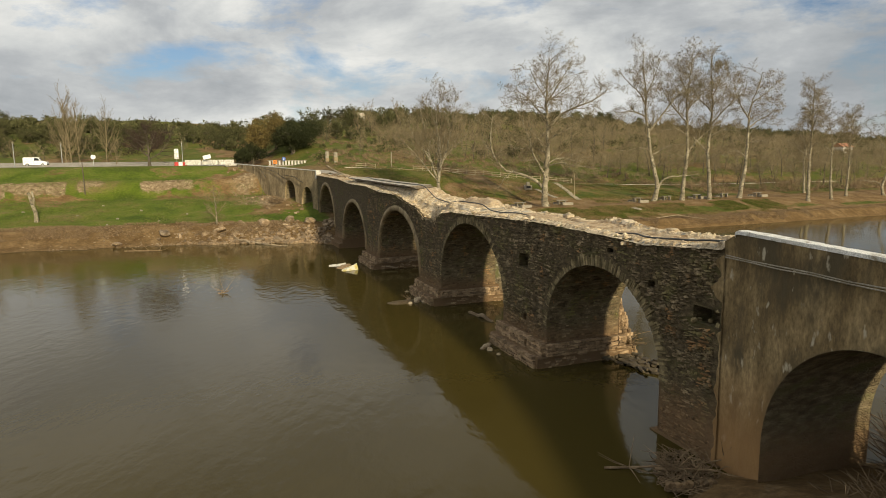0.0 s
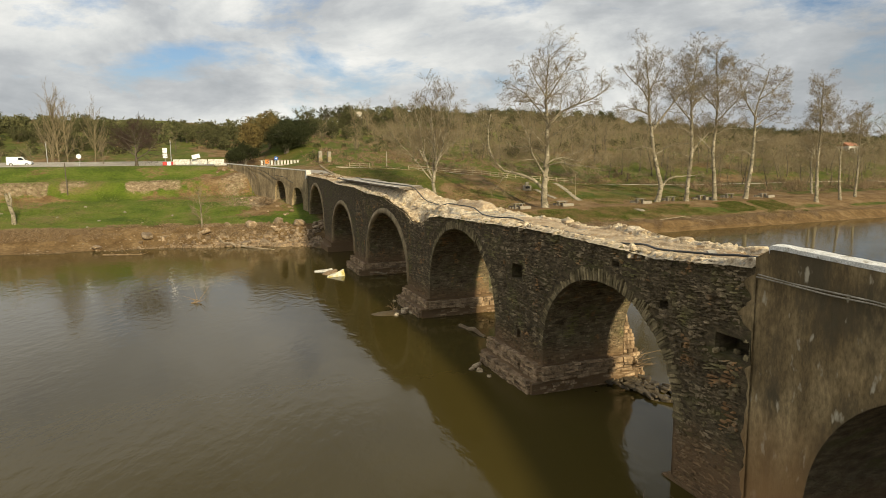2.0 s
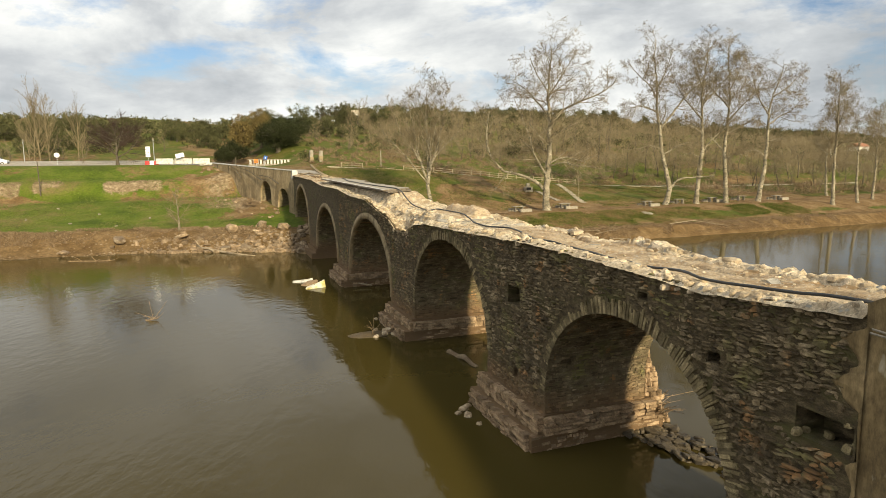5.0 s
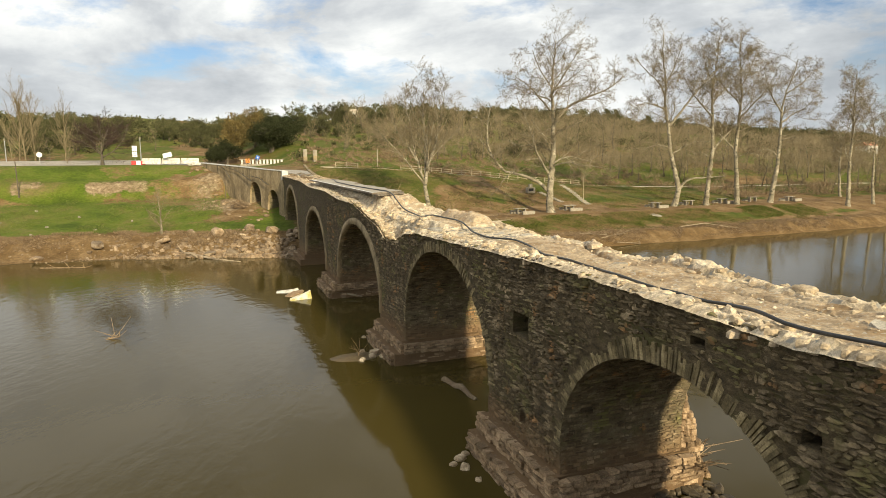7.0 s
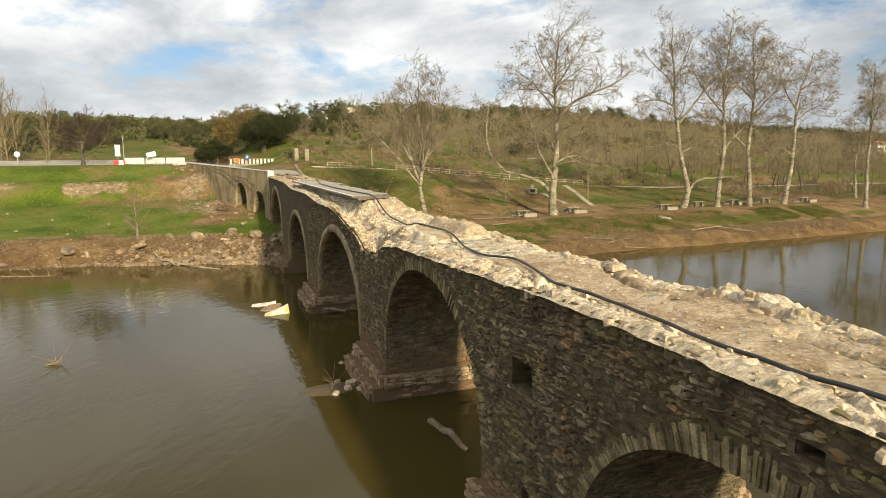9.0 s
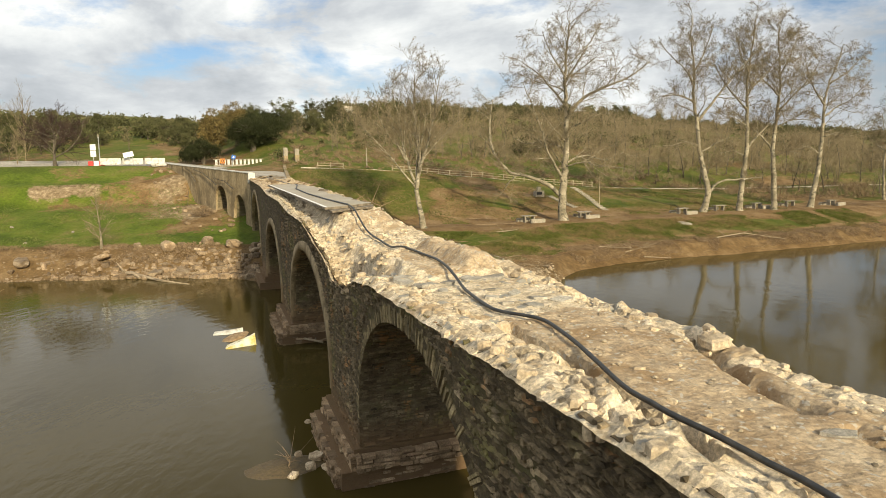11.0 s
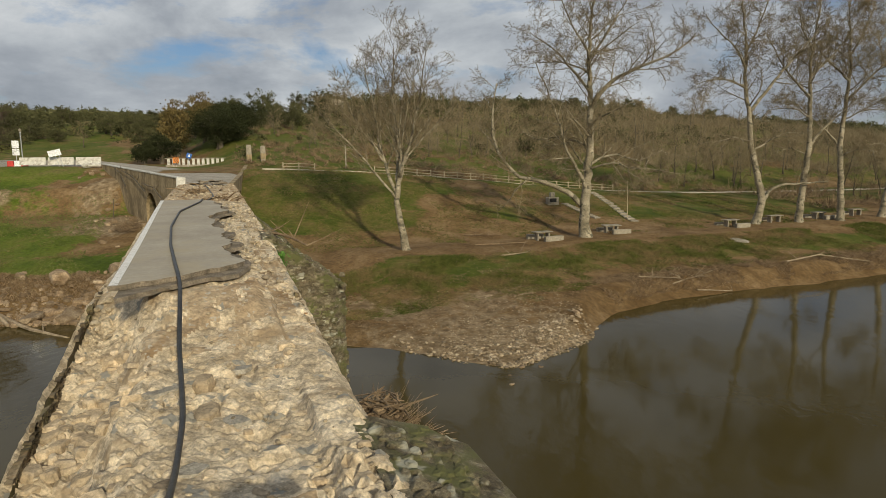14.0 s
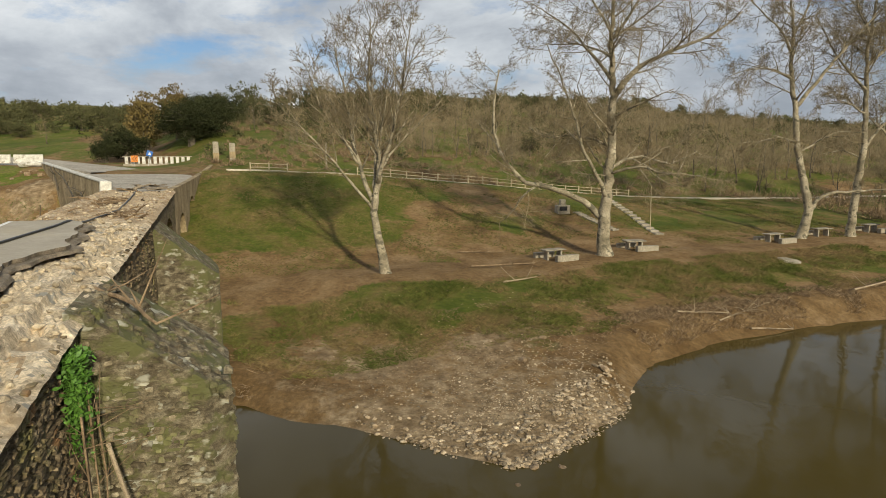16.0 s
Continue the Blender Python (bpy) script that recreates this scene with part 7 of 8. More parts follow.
# mud bar by the second pier
P = np.empty((14, 22, 3))
for i in range(14):
    for j in range(22):
        r, a = i / 13, 2 * math.pi * j / 21
        rr = r * (0.75 + 0.5 * sfbm(math.cos(a) * 1.3, math.sin(a) * 1.3, 6))
        s, d = 22.6 + rr * 0.95 * math.sin(a), -2.5 + rr * 1.9 * math.cos(a)
        P[i, j] = W(s, d, 0.09 * (1 - r * r) - 0.05 * r + 0.03 * sfbm(s, d, 4))
sandbar = part("mud_bar", grid_geo(P), surf("wet_silt", [(0.085, 0.06, 0.027), (0.11, 0.078, 0.036), (0.14, 0.10, 0.05)], 1.0, 0.5, 0.4, 8), shade=True)
tagged(sandbar, "low silt bar just above the water by a pier", "mud bar", kind="structure")


def driftwood(name, label, pts, r0, forks=0, seed=0, mat=None):
    rg = random.Random(seed)
    root = thing(name, label, "driftwood")
    wpts = [Vector(p) for p in pts]
    fine = []
    for a, b in zip(wpts[:-1], wpts[1:]):
        fine += [a.lerp(b, k / 3) + Vector([rg.gauss(0, r0 * 0.25) for _ in range(3)]) for k in range(3)]
    fine.append(wpts[-1])
    part("stem", Geo().tube(fine, [r0 * (1 - 0.6 * k / len(fine)) for k in range(len(fine))], 7), mat or M_WOOD, root)
    for k in range(forks):
        p = fine[rg.randrange(1, len(fine))]
        v = Vector((rg.gauss(0, 1), rg.gauss(0, 1), abs(rg.gauss(0, 0.6)))).normalized()
        le = rg.uniform(0.5, 1.6)
        part("branch", Geo().tube([p, p + v * le * 0.5 + Vector((0, 0, 0.05)), p + v * le + Vector((0, 0, rg.uniform(-0.1, 0.25)))], [r0 * 0.4, r0 * 0.28, r0 * 0.1], 5), mat or M_WOOD, root)
    return root


gz = lambda s, d, up=0.0: W(s, d, max(float(ground_height(s, d)), 0.0) + up)
driftwood("log_shape", "bleached log stranded on the far shore", [W(75.0, -16.4, 1.0), W(71.0, -13.6, 0.65), W(67.8, -11.5, 0.15)], 0.3, 2, 1)
driftwood("log_shape", "grey log half in the water by the shore", [W(70.0, -12.6, 0.45), W(66, -9.6, 0.12), W(63.0, -6.8, -0.02)], 0.17, 2, 2)
driftwood("driftwood_branch", "pale stranded branch on the mud bank", [gz(59.5, 53.0, 0.3), gz(60.2, 58, 0.5), gz(59.3, 64, 0.25)], 0.08, 5, 3)
driftwood("driftwood_branch", "pale stranded branch on the mud bank", [gz(57.6, 41.0, 0.2), gz(57.3, 44.5, 0.1)], 0.07, 3, 4)
driftwood("driftwood_branch", "tangle of flood twigs on the bank", [gz(59.0, 36.0, 0.2), gz(58.6, 40, 0.3)], 0.05, 14, 5)
driftwood("driftwood_branch", "tangle of flood twigs on the bank", [gz(58.4, 39.0, 0.1), gz(59.0, 43, 0.2)], 0.06, 14, 6)
driftwood("driftwood_branch", "fallen branch lying beside the picnic tables", [gz(70.5, 26.0, 0.15), gz(70.0, 31, 0.2)], 0.07, 9, 7, M_BRUSH)
driftwood("driftwood_branch", "fallen branch lying on the lawn", [gz(76.0, 27.0, 0.15), gz(75.2, 31, 0.2)], 0.06, 12, 8, M_BRUSH)
driftwood("driftwood_branch", "fallen branch lying on the grass", [gz(65.8, 26.5, 0.1), gz(66.4, 29.5, 0.15)], 0.07, 3, 9)
# a rock in the water, built as a rock-coloured log
driftwood("log_shape", "low rock lying in the river under the arch", [W(17.1, 1.07, 0.02), W(15.4, 1.28, 0.06), W(13.9, 1.45, 0.0)], 0.2, 0, 10, M_ROCK)
driftwood("driftwood_branch", "branch caught against a pier", [W(41.8, -0.9, 0.1), W(39.2, 0.2, 0.35), W(38.0, 1.6, 0.2)], 0.12, 5, 11)
driftwood("river_twigs", "twigs breaking the water surface", [W(67.1, -27.6, 0.0), W(65.0, -23.0, 0.1)], 0.09, 7, 12, M_BRUSH)
driftwood("river_twigs", "twigs breaking the water surface", [W(32.3, -16.6, 0.0), W(32.3, -15.8, 0.12)], 0.05, 9, 13, M_BRUSH)
driftwood("river_twigs", "dry twigs growing out of the silt bar", [W(22.4, -2.3, 0.0), W(22.5, -2.2, 0.4)], 0.03, 10, 14, M_BRUSH)
driftwood("driftwood_branch", "branches lodged on the near pier footing", [W(-7.2, -4.0, 0.05), W(-8.4, -1.6, 0.2), W(-8.8, 0.1, 0.35)], 0.05, 12, 15, M_BRUSH)
driftwood("driftwood_branch", "branches lodged on the near pier footing", [W(-8.2, -2.5, 0.2), W(-9.6, -1.0, 0.5)], 0.06, 12, 16, M_BRUSH)


def brush_heap(name, label, s, d, z, size, count, seed):
    rg = random.Random(seed)
    g = Geo()
    for k in range(count):
        a, r = rg.uniform(0, 6.28), rg.random() ** 0.5
        p = Vector(W(s + size[0] * r * math.cos(a), d + size[1] * r * math.sin(a), z))
        v = Vector((rg.gauss(0, 0.7), rg.gauss(0, 0.7), rg.uniform(0.3, 1))).normalized() * rg.uniform(0.5, 1.0) * size[2] * (1.2 - 0.7 * r)
        g.tube([p, p + v * 0.5 + Vector((rg.gauss(0, 0.1), rg.gauss(0, 0.1), 0)), p + v + Vector((rg.gauss(0, 0.25), rg.gauss(0, 0.25), -0.1))], [0.03, 0.022, 0.008], 3, False)
    ob = part(name, g, M_BRUSH)
    return tagged(ob, label, "brush", kind="stuff")


brush_heap("flood_brush", "heap of dry flood brush against a cutwater", 39.6, 8.5, -0.1, (1.9, 1.7, 3.0), 1000, 1)
brush_heap("flood_brush", "dry creepers on the battered footing of a pier", 4.6, 5.5, 0.3, (0.5, 0.5, 2.0), 130, 2)
brush_heap("dry_weed", "dry weed sprouting behind a cutwater", 25.3, 5.2, 7.7, (0.5, 0.35, 0.55), 46, 31)
brush_heap("flood_brush", "dry brush choking the first arch", -13.6, 6.5, 0.4, (2.8, 2.6, 4.2), 900, 3)
brush_heap("flood_brush", "dry brush choking the first arch", -15.0, 1.5, 0.6, (2.5, 2.2, 2.2), 500, 4)
brush_heap("flood_brush", "dry brush washed up at the foot of the near pier", -8.1, -1.3, 0.1, (0.9, 0.9, 0.9), 170, 41)
brush_heap("flood_brush", "dry brush washed up at the foot of the near pier", -9.2, -1.9, 0.1, (1.0, 1.1, 0.8), 190, 42)
ledge = thing("stone_footing", "low broken course of rubble stones below the near pier", "masonry")
rng = random.Random(77)
for k in range(22):
    f = k % 11 / 11
    part("stone", Geo().flag(W(-9.45 - 0.45 * f + rng.uniform(-0.05, 0.05), -3.0 + 1.75 * f, 0.14 + 0.15 * (k // 11)), (0.3, 0.2, 0.13), rng, None, 15), M_VOUS, ledge)
brush_heap("flood_brush", "dry weeds growing below the far cutwater", 59.0, 9.0, 0.2, (2.2, 1.4, 1.0), 420, 5)
for k, (s, d) in enumerate(((39.3, 5.0), (39.1, 5.05), (38.7, 5.0), (38.4, 5.05), (39.6, 5.1))):
    driftwood("hanging_root", "dry root hanging down the wall beside a cutwater", [W(s, d, 7.9 - 0.2 * k), W(s - 0.15, d + 0.1, 5.6), W(s - 0.1 - 0.1 * k, d + 0.14, 3.2 + 0.3 * k)], 0.022, 9, 40 + k, M_BRUSH)
driftwood("driftwood_branch", "branch lodged on top of the cutwater", [W(43.2, 4.6, 8.75), W(41.8, 5.6, 8.62), W(40.6, 6.2, 8.35)], 0.07, 6, 17, M_BRUSH)
driftwood("driftwood_branch", "bleached branch hanging beside the cutwater", [W(39.2, 5.3, 6.4), W(38.6, 5.9, 4.6), W(38.0, 6.6, 3.6)], 0.045, 5, 18)
# rubble sill between the first two piers
rng = random.Random(63)
M_WET = surf("wet_dark_slate", [(0.045, 0.036, 0.024), (0.08, 0.062, 0.038), (0.14, 0.11, 0.068)], 2.0, 0.6, 0.7, 9, vary=0.3)
for k in range(150):
    f = rng.random()
    s, d = 4.0 - 5.2 * f + rng.uniform(-0.3, 0.3), 4.4 + 1.5 * f + rng.uniform(-1.0, 1.1)
    w = rng.uniform(0.3, 0.85)
    ob = part("sill_stone", Geo().flag(W(s, d, rng.uniform(-0.02, 0.2)), (w, w * rng.uniform(0.4, 0.7), rng.uniform(0.06, 0.14)), rng, BRIDGE_TURN + rng.uniform(-40, 40), 16), M_WET)
    tagged(ob, "dark wet slate of the rubble sill between piers", "stone", "rubble sill")
# battered stone footing behind the first pier
core = Geo()
for z, dd in ((-1.2, 6.35), (0.4, 5.95), (2.0, 5.35), (3.7, 4.75)):
    core.v += [W(4.25, 4.6, z), W(4.25, dd, z), W(8.7, dd, z), W(8.7, 4.6, z)]
core.f = [(4 * r + q, 4 * r + (q + 1) % 4, 4 * r + 4 + (q + 1) % 4, 4 * r + 4 + q) for r in range(3) for q in range(4)] + [(12, 13, 14, 15)]
footing = thing("battered_footing", "sunlit battered rubble footing leaning against the pier", "footing")
part("core", core, M_PLINTH, footing)
for r in range(17):
    z = 0.0 + 0.215 * r
    lim = 5.95 - 0.36 * (z - 0.4)
    d = 4.8
    while d < lim:
        w = rng.uniform(0.18, 0.42)
        part("stone", Geo().flag(W(4.22, min(d + w / 2, lim + 0.05), z + 0.1), (0.36, w, 0.17), rng, BRIDGE_TURN + rng.uniform(-9, 9), 5), M_PLINTH, footing)
        d += w
    for s in np.arange(4.5, 8.7, 0.45):
        part("stone", Geo().flag(W(s + rng.uniform(-0.1, 0.1), lim, z + 0.1), (0.45, 0.36, 0.18), rng, BRIDGE_TURN + rng.uniform(-9, 9), 5), M_PLINTH, footing)
# ivy on the right wall
rg = random.Random(3)
g = Geo()
for k in range(2600):
    s, z = 38.9 + rg.gauss(0, 0.24), 8.35 - abs(rg.gauss(0, 0.75))
    c = Vector(W(s, WIDE + 0.08 + abs(rg.gauss(0, 0.14)), z))
    a = Vector([rg.gauss(0, 0.038) for _ in range(3)])
    b = Vector([rg.gauss(0, 0.038) for _ in range(3)])
    g.add([tuple(c), tuple(c + a), tuple(c + a + b), tuple(c + b)], [(0, 1, 2, 3)])
tagged(part("ivy", g, M_IVY), "patch of bright green ivy hanging beside the cutwater", "ivy", kind="stuff")
# broken painted pieces lying in the river
for nm, lab, pts, mat in (("broken_hull", "yellow and white broken hull piece lying in the river", ((40.2, -2.3), (39.3, -4.1)), M_YELLOW), ("broken_hull", "white broken hull piece half sunk in the river", ((43.3, -2.9), (42.9, -4.8)), M_WHITEWASH)):
    (s0, d0), (s1, d1) = pts
    root = thing(nm, lab, "wreckage")
    k = 0.62 if mat is M_YELLOW else 0.26
    pp = [W(s0, d0, k), W(s0 - 0.5, d0 + 0.05, -0.05), W(s1, d1, -0.05), W(s1 + 0.25, d1, 0.03), W(s0 + 0.6, d0 - 0.1, 0.12), W(s1 + 0.7, d1 + 0.1, 0.1)]
    part("hull_plate", Geo().add(pp, [(0, 1, 2, 3), (0, 3, 5, 4), (0, 4, 1), (2, 5, 3)]), mat, root)
    part("rim", Geo().tube([pp[0], ((pp[0][0] + pp[3][0]) / 2, (pp[0][1] + pp[3][1]) / 2, (pp[0][2] + pp[3][2]) / 2 - 0.04), pp[3]], [0.045, 0.05, 0.03], 6), M_WHITEWASH, root)
boulder("silt_lump", "brown silt heap between the wreckage pieces", 41.6, -3.6, (2.5, 1.2, 0.34), "mud", sink=0.05, mat=M_BRUSH)


# ---- things on the banks and the road ----
def picnic_table(s, d, turn, bench_near=True, tilt=0.0, lab="grey concrete picnic table with a block bench on the trodden bank"):
    z = float(ground_height(s, d))
    t = thing("picnic_table", lab, "picnic table", W(s, d, z), "picnic tables", turn=BRIDGE_TURN - 90 + turn)
    part("tabletop", Geo().bevel_box((0, 0, 0.82), (2.0, 0.95, 0.1), 0.03, 0, tilt), M_CONCRETE, t)
    for x in (-0.65, 0.65):
        part("leg", Geo().bevel_box((x, 0, 0.36), (0.16, 0.6, 0.82), 0.02), M_CONCRETE, t)
    if bench_near:
        part("bench", Geo().bevel_box((0.55, -1.25, 0.24), (2.1, 0.42, 0.52), 0.03), M_CONCRETE, t, "pale concrete block bench")
    part("bench", Geo().bevel_box((-0.1, 1.2, 0.22), (1.9, 0.4, 0.48), 0.03), M_CONCRETE, t)
    return t


picnic_table(71.6, 33.8, 4)
picnic_table(73.6, 43.4, -6, tilt=4, lab="grey concrete picnic table silted up beside the big plane")
picnic_table(73.2, 59.6, 3)
picnic_table(74.2, 67.4, -4, False)
picnic_table(74.8, 75.5, 5)
picnic_table(75.6, 83.2, -3, False)
picnic_table(74.5, 91.0, 8)

# barbecue, steps and pole on the lawn slope
bq = thing("stone_barbecue", "small grey stone barbecue on the lawn slope", "barbecue", gz(86, 43.2))
part("body", Geo().bevel_box((0, 0, 0.45), (1.5, 0.8, 1.0), 0.05, BRIDGE_TURN + 90), M_CONCRETE, bq)
part("chimney", Geo().bevel_box((0, 0.2, 1.2), (0.6, 0.45, 0.7), 0.04, BRIDGE_TURN + 90), M_CONCRETE, bq)
# no hollow here: a black block carries the shade of the fire opening
part("opening", Geo().box((0.02, -0.36, 0.6), (0.9, 0.3, 0.45), BRIDGE_TURN + 90), M_BLACK, bq)
for nm, (sa, da), (sb, db) in (("garden_stair", (94, 54.0), (78.5, 50.2)), ("garden_stair", (86.5, 45.2), (80.5, 46.3))):
    st = thing(nm, "pale concrete garden steps down the lawn", "steps")
    k = 14
    for i in range(k):
        f = (i + 0.5) / k
        s, d = sa + (sb - sa) * f, da + (db - da) * f
        part("step", Geo().bevel_box(gz(s, d, -0.02), (abs(sb - sa) / k * 0.98 + 0.05, 0.9, 0.3), 0.02, BRIDGE_TURN - math.degrees(math.atan2(db - da, sb - sa)) * 0 + math.degrees(math.atan2(da - db, sa - sb)) * -1), M_CONCRETE, st)
pl = thing("marker_pole", "thin pale pole standing on the lawn", "pole", gz(80, 50.2))
part("shaft", Geo().tube([(0, 0, -0.2), (-0.1, 0, 4.7)], [0.05, 0.04], 7), M_FENCE, pl)
pl = thing("utility_pole", "thin grey pole beside the path", "pole", gz(108, 21.4))
part("shaft", Geo().tube([(0, 0, -0.2), (0, 0, 3.4)], [0.12, 0.09], 8), M_CONCRETE, pl)
boulder("ash_mound", "grey mound of old ash on the trodden bank", 66.8, 54.5, (2.4, 1.3, 0.3), "ash heap", mat=M_CONCRETE, sink=0.3)

# path along the top of the lawn, with its rail fence
g = Geo()
ds = np.arange(9, 150, 1.5)
for a, b in zip(ds[:-1], ds[1:]):
    za, zb = [float(max(ground_height(s, q) for s in (100.2, 101.5, 102.8))) + 0.06 for q in (a, b)]
    g.add([W(100.0, a, za), W(103.0, a, za), W(103.0, b, zb), W(100.0, b, zb), W(99.8, a, za - 0.6), W(99.8, b, zb - 0.6)], [(0, 1, 2, 3), (4, 0, 3, 5)])
tagged(part("path", g, M_PATH), "pale gravel path along the top of the lawn", "path", kind="structure")
fence = thing("rail_fence", "low pale timber rail fence beside the path", "fence")
for d in np.arange(11.5, 62, 2.0):
    if 16.5 < d < 22:
        continue
    s = 99.2
    x, y, z = gz(s, d)
    part("post", Geo().bevel_box((x, y, z + 0.45), (0.13, 0.13, 1.1), 0.02, BRIDGE_TURN), M_FENCE, fence)
    if d < 60 and not 15 < d < 17:
        p, q = Vector(gz(s, d, 0.85)), Vector(gz(s, d + 2.0, 0.85))
        part("rail", Geo().tube([p, q], [0.042, 0.042], 6), M_FENCE, fence)
        part("rail", Geo().tube([p - Vector((0, 0, 0.4)), q - Vector((0, 0, 0.4))], [0.05, 0.05], 6), M_FENCE, fence)

# gate pillars and the wall with whitewashed stones by the bend
for s, d, h in ((112, 8.1, 2.5), (112.6, 10.1, 2.2)):
    p = thing("gate_pillar", "tall weathered gate pillar at the end of the parapet", "gate pillar", W(s, d, float(ground_height(s, d))), "gate pillars")
    part("shaft", Geo().bevel_box((0, 0, h / 2 - 0.3), (0.7, 0.7, h + 0.6), 0.04, BRIDGE_TURN), M_CONCRETE, p)
    part("band", Geo().bevel_box((0, 0, 0.7), (0.74, 0.74, 0.8), 0.02, BRIDGE_TURN), M_RENDER_FAR, p, "faded whitewashed band")
rw = thing("roadside_wall", "low roadside wall with a row of whitewashed upright stones", "wall", W(120.5, 0.7, 10.6))
part("footing", Geo().bevel_box((0, 0, 0.1), (8.6, 0.6, 0.9), 0.04, BRIDGE_TURN - 90), M_CONCRETE, rw)
for k in range(12):
    o = -3.85 + 0.7 * k
    v = Vector((N.x * o, N.y * o, 0.98))
    part("upright_stone", Geo().bevel_box(v, (0.42, 0.4, 0.95), 0.05, BRIDGE_TURN - 90), M_WHITEWASH, rw)
part("coping", Geo().bevel_box((0, 0, 1.5), (8.7, 0.5, 0.12), 0.03, BRIDGE_TURN - 90), M_CONCRETE, rw)


def sign(name, label, s, d, z, build, height=2.2, lean=0.0):
    t = thing(name, label, "road sign", W(s, d, z), turn=BRIDGE_TURN - 90)
    t.matrix_world = pose(*W(s, d, z), 0, lean, BRIDGE_TURN - 90)
    build(t)
    part("post", Geo().tube([(0, 0.03, -0.4), (0, 0.03, height)], [0.04, 0.04], 8), M_GALV, t)
    return t


def chevron(t):
    part("panel", Geo().bevel_box((0, 0, 1.3), (0.85, 0.04, 0.85), 0.015), M_ORANGE, t, "orange chevron panel")
    for k, x in enumerate((-0.14, 0.16)):
        part("arrow", Geo().add([(x + 0.14, -0.028, 1.62), (x - 0.16, -0.028, 1.3), (x + 0.14, -0.028, 0.98), (x + 0.26, -0.028, 0.98), (x - 0.04, -0.028, 1.3), (x + 0.26, -0.028, 1.62)], [(0, 1, 4, 5), (1, 2, 3, 4)]), M_BLACK, t)


def blue_square(t):
    part("panel", Geo().bevel_box((0, 0, 1.75), (0.75, 0.04, 0.75), 0.05, 0, 0, 12), M_BLUE, t, "blue square warning panel")
    part("emblem", Geo().add([(-0.18, -0.028, 1.6), (0.18, -0.028, 1.58), (0.04, -0.028, 1.98)], [(0, 1, 2)]), M_WHITE, t)


def white_board(t):
    part("panel", Geo().bevel_box((0, 0, 1.75), (1.5, 0.05, 0.8), 0.02), M_WHITE, t, "white rectangular board seen from behind")
    part("brace", Geo().tube([(0.45, 0.05, -0.3), (0.45, 0.05, 2.0)], [0.045, 0.045], 8), M_GALV, t)


def disc(t):
    g = Geo().tube([(0, -0.02, 1.95), (0, 0.02, 1.95)], [0.46, 0.46], 24)
    part("panel", g, M_WHITE, t, "round white sign seen from behind")


def double_board(t):
    part("panel", Geo().bevel_box((0, 0, 3.0), (0.85, 0.05, 1.0), 0.02), M_WHITE, t, "white square panel")
    part("panel", Geo().bevel_box((0, 0, 1.95), (0.85, 0.05, 0.9), 0.02), M_WHITE, t, "white square panel")


sign("chevron_sign", "orange chevron sign in front of the roadside wall", 119.6, -2.1, 10.5, chevron, 1.7)
sign("blue_sign", "tilted blue square road sign by the wall", 119.4, -0.45, 10.75, blue_square, 2.1, 8)
sign("tilted_sign", "white board sign tilted on two posts by the broken parapet", 111.5, -15.9, 11.2, white_board, 2.1, -14)
sign("round_sign", "round road sign seen from behind on a grey post", 120, -37.9, float(ground_height(120, -37.9)), disc, 2.4)
sign("double_sign", "two white panels on one post beside the road", 118, -22.2, float(ground_height(118, -22.2)), double_board, 3.5)


def street_lamp(s, d, h):
    z = float(ground_height(s, d))
    t = thing("street_lamp", "grey street lamp with a globe head beside the road", "street lamp", W(s, d, z), "street lamps")
    part("post", Geo().tube([(0, 0, -0.2), (0, 0, 1), (0, 0, h)], [0.1, 0.08, 0.06], 8), M_GALV, t)
    part("head", Geo().tube([(0, 0, h - 0.05), (0, 0, h + 0.1), (0, 0, h + 0.3), (0, 0, h + 0.45)], [0.07, 0.18, 0.17, 0.06], 12), M_CONCRETE, t)
    part("collar", Geo().tube([(0, 0, h - 0.12), (0, 0, h)], [0.12, 0.1], 10), M_GALV, t)


street_lamp(118, -51.1, 4.5)
street_lamp(116, -21.0, 4.6)
street_lamp(126, -44.5, 4.6)
pl = thing("wooden_pole", "leaning weathered pole at the foot of the scarp", "pole", gz(105 - 6, -36.6))
part("shaft", Geo().tube([(0, 0, -0.3), (-0.1, 0, 5.4)], [0.1, 0.07], 7), M_TRUNK, pl)
pl = thing("iron_pole", "thin pole beside the approach wall", "pole", gz(92, -7.5))
part("shaft", Geo().tube([(0, 0, -0.3), (0.3, 0, 2.4)], [0.045, 0.04], 6), M_TRUNK, pl)


def jersey_barrier(s, d, z, turn, mat=None, label="white concrete barrier closing the road", length=3.0, tilt=0):
    t = thing("jersey_barrier", label, "barrier", W(s, d, z), "road barriers")
    prof_pts = [(-0.3, 0), (0.3, 0), (0.28, 0.15), (0.12, 0.4), (0.09, 1.0), (-0.09, 1.0), (-0.12, 0.4), (-0.28, 0.15)]
    g = Geo()
    for x in (-length / 2, length / 2):
        g.v += [(x, y, zz) for y, zz in prof_pts]
    g.f = [tuple(range(8)), tuple(reversed(range(8, 16)))] + [(k, 8 + k, 8 + (k + 1) % 8, (k + 1) % 8) for k in range(8)]
    ob = part("body", g, mat or M_WHITEWASH, t)
    t.matrix_world = pose(*W(s, d, z), 0, tilt, BRIDGE_TURN - 90 + turn)


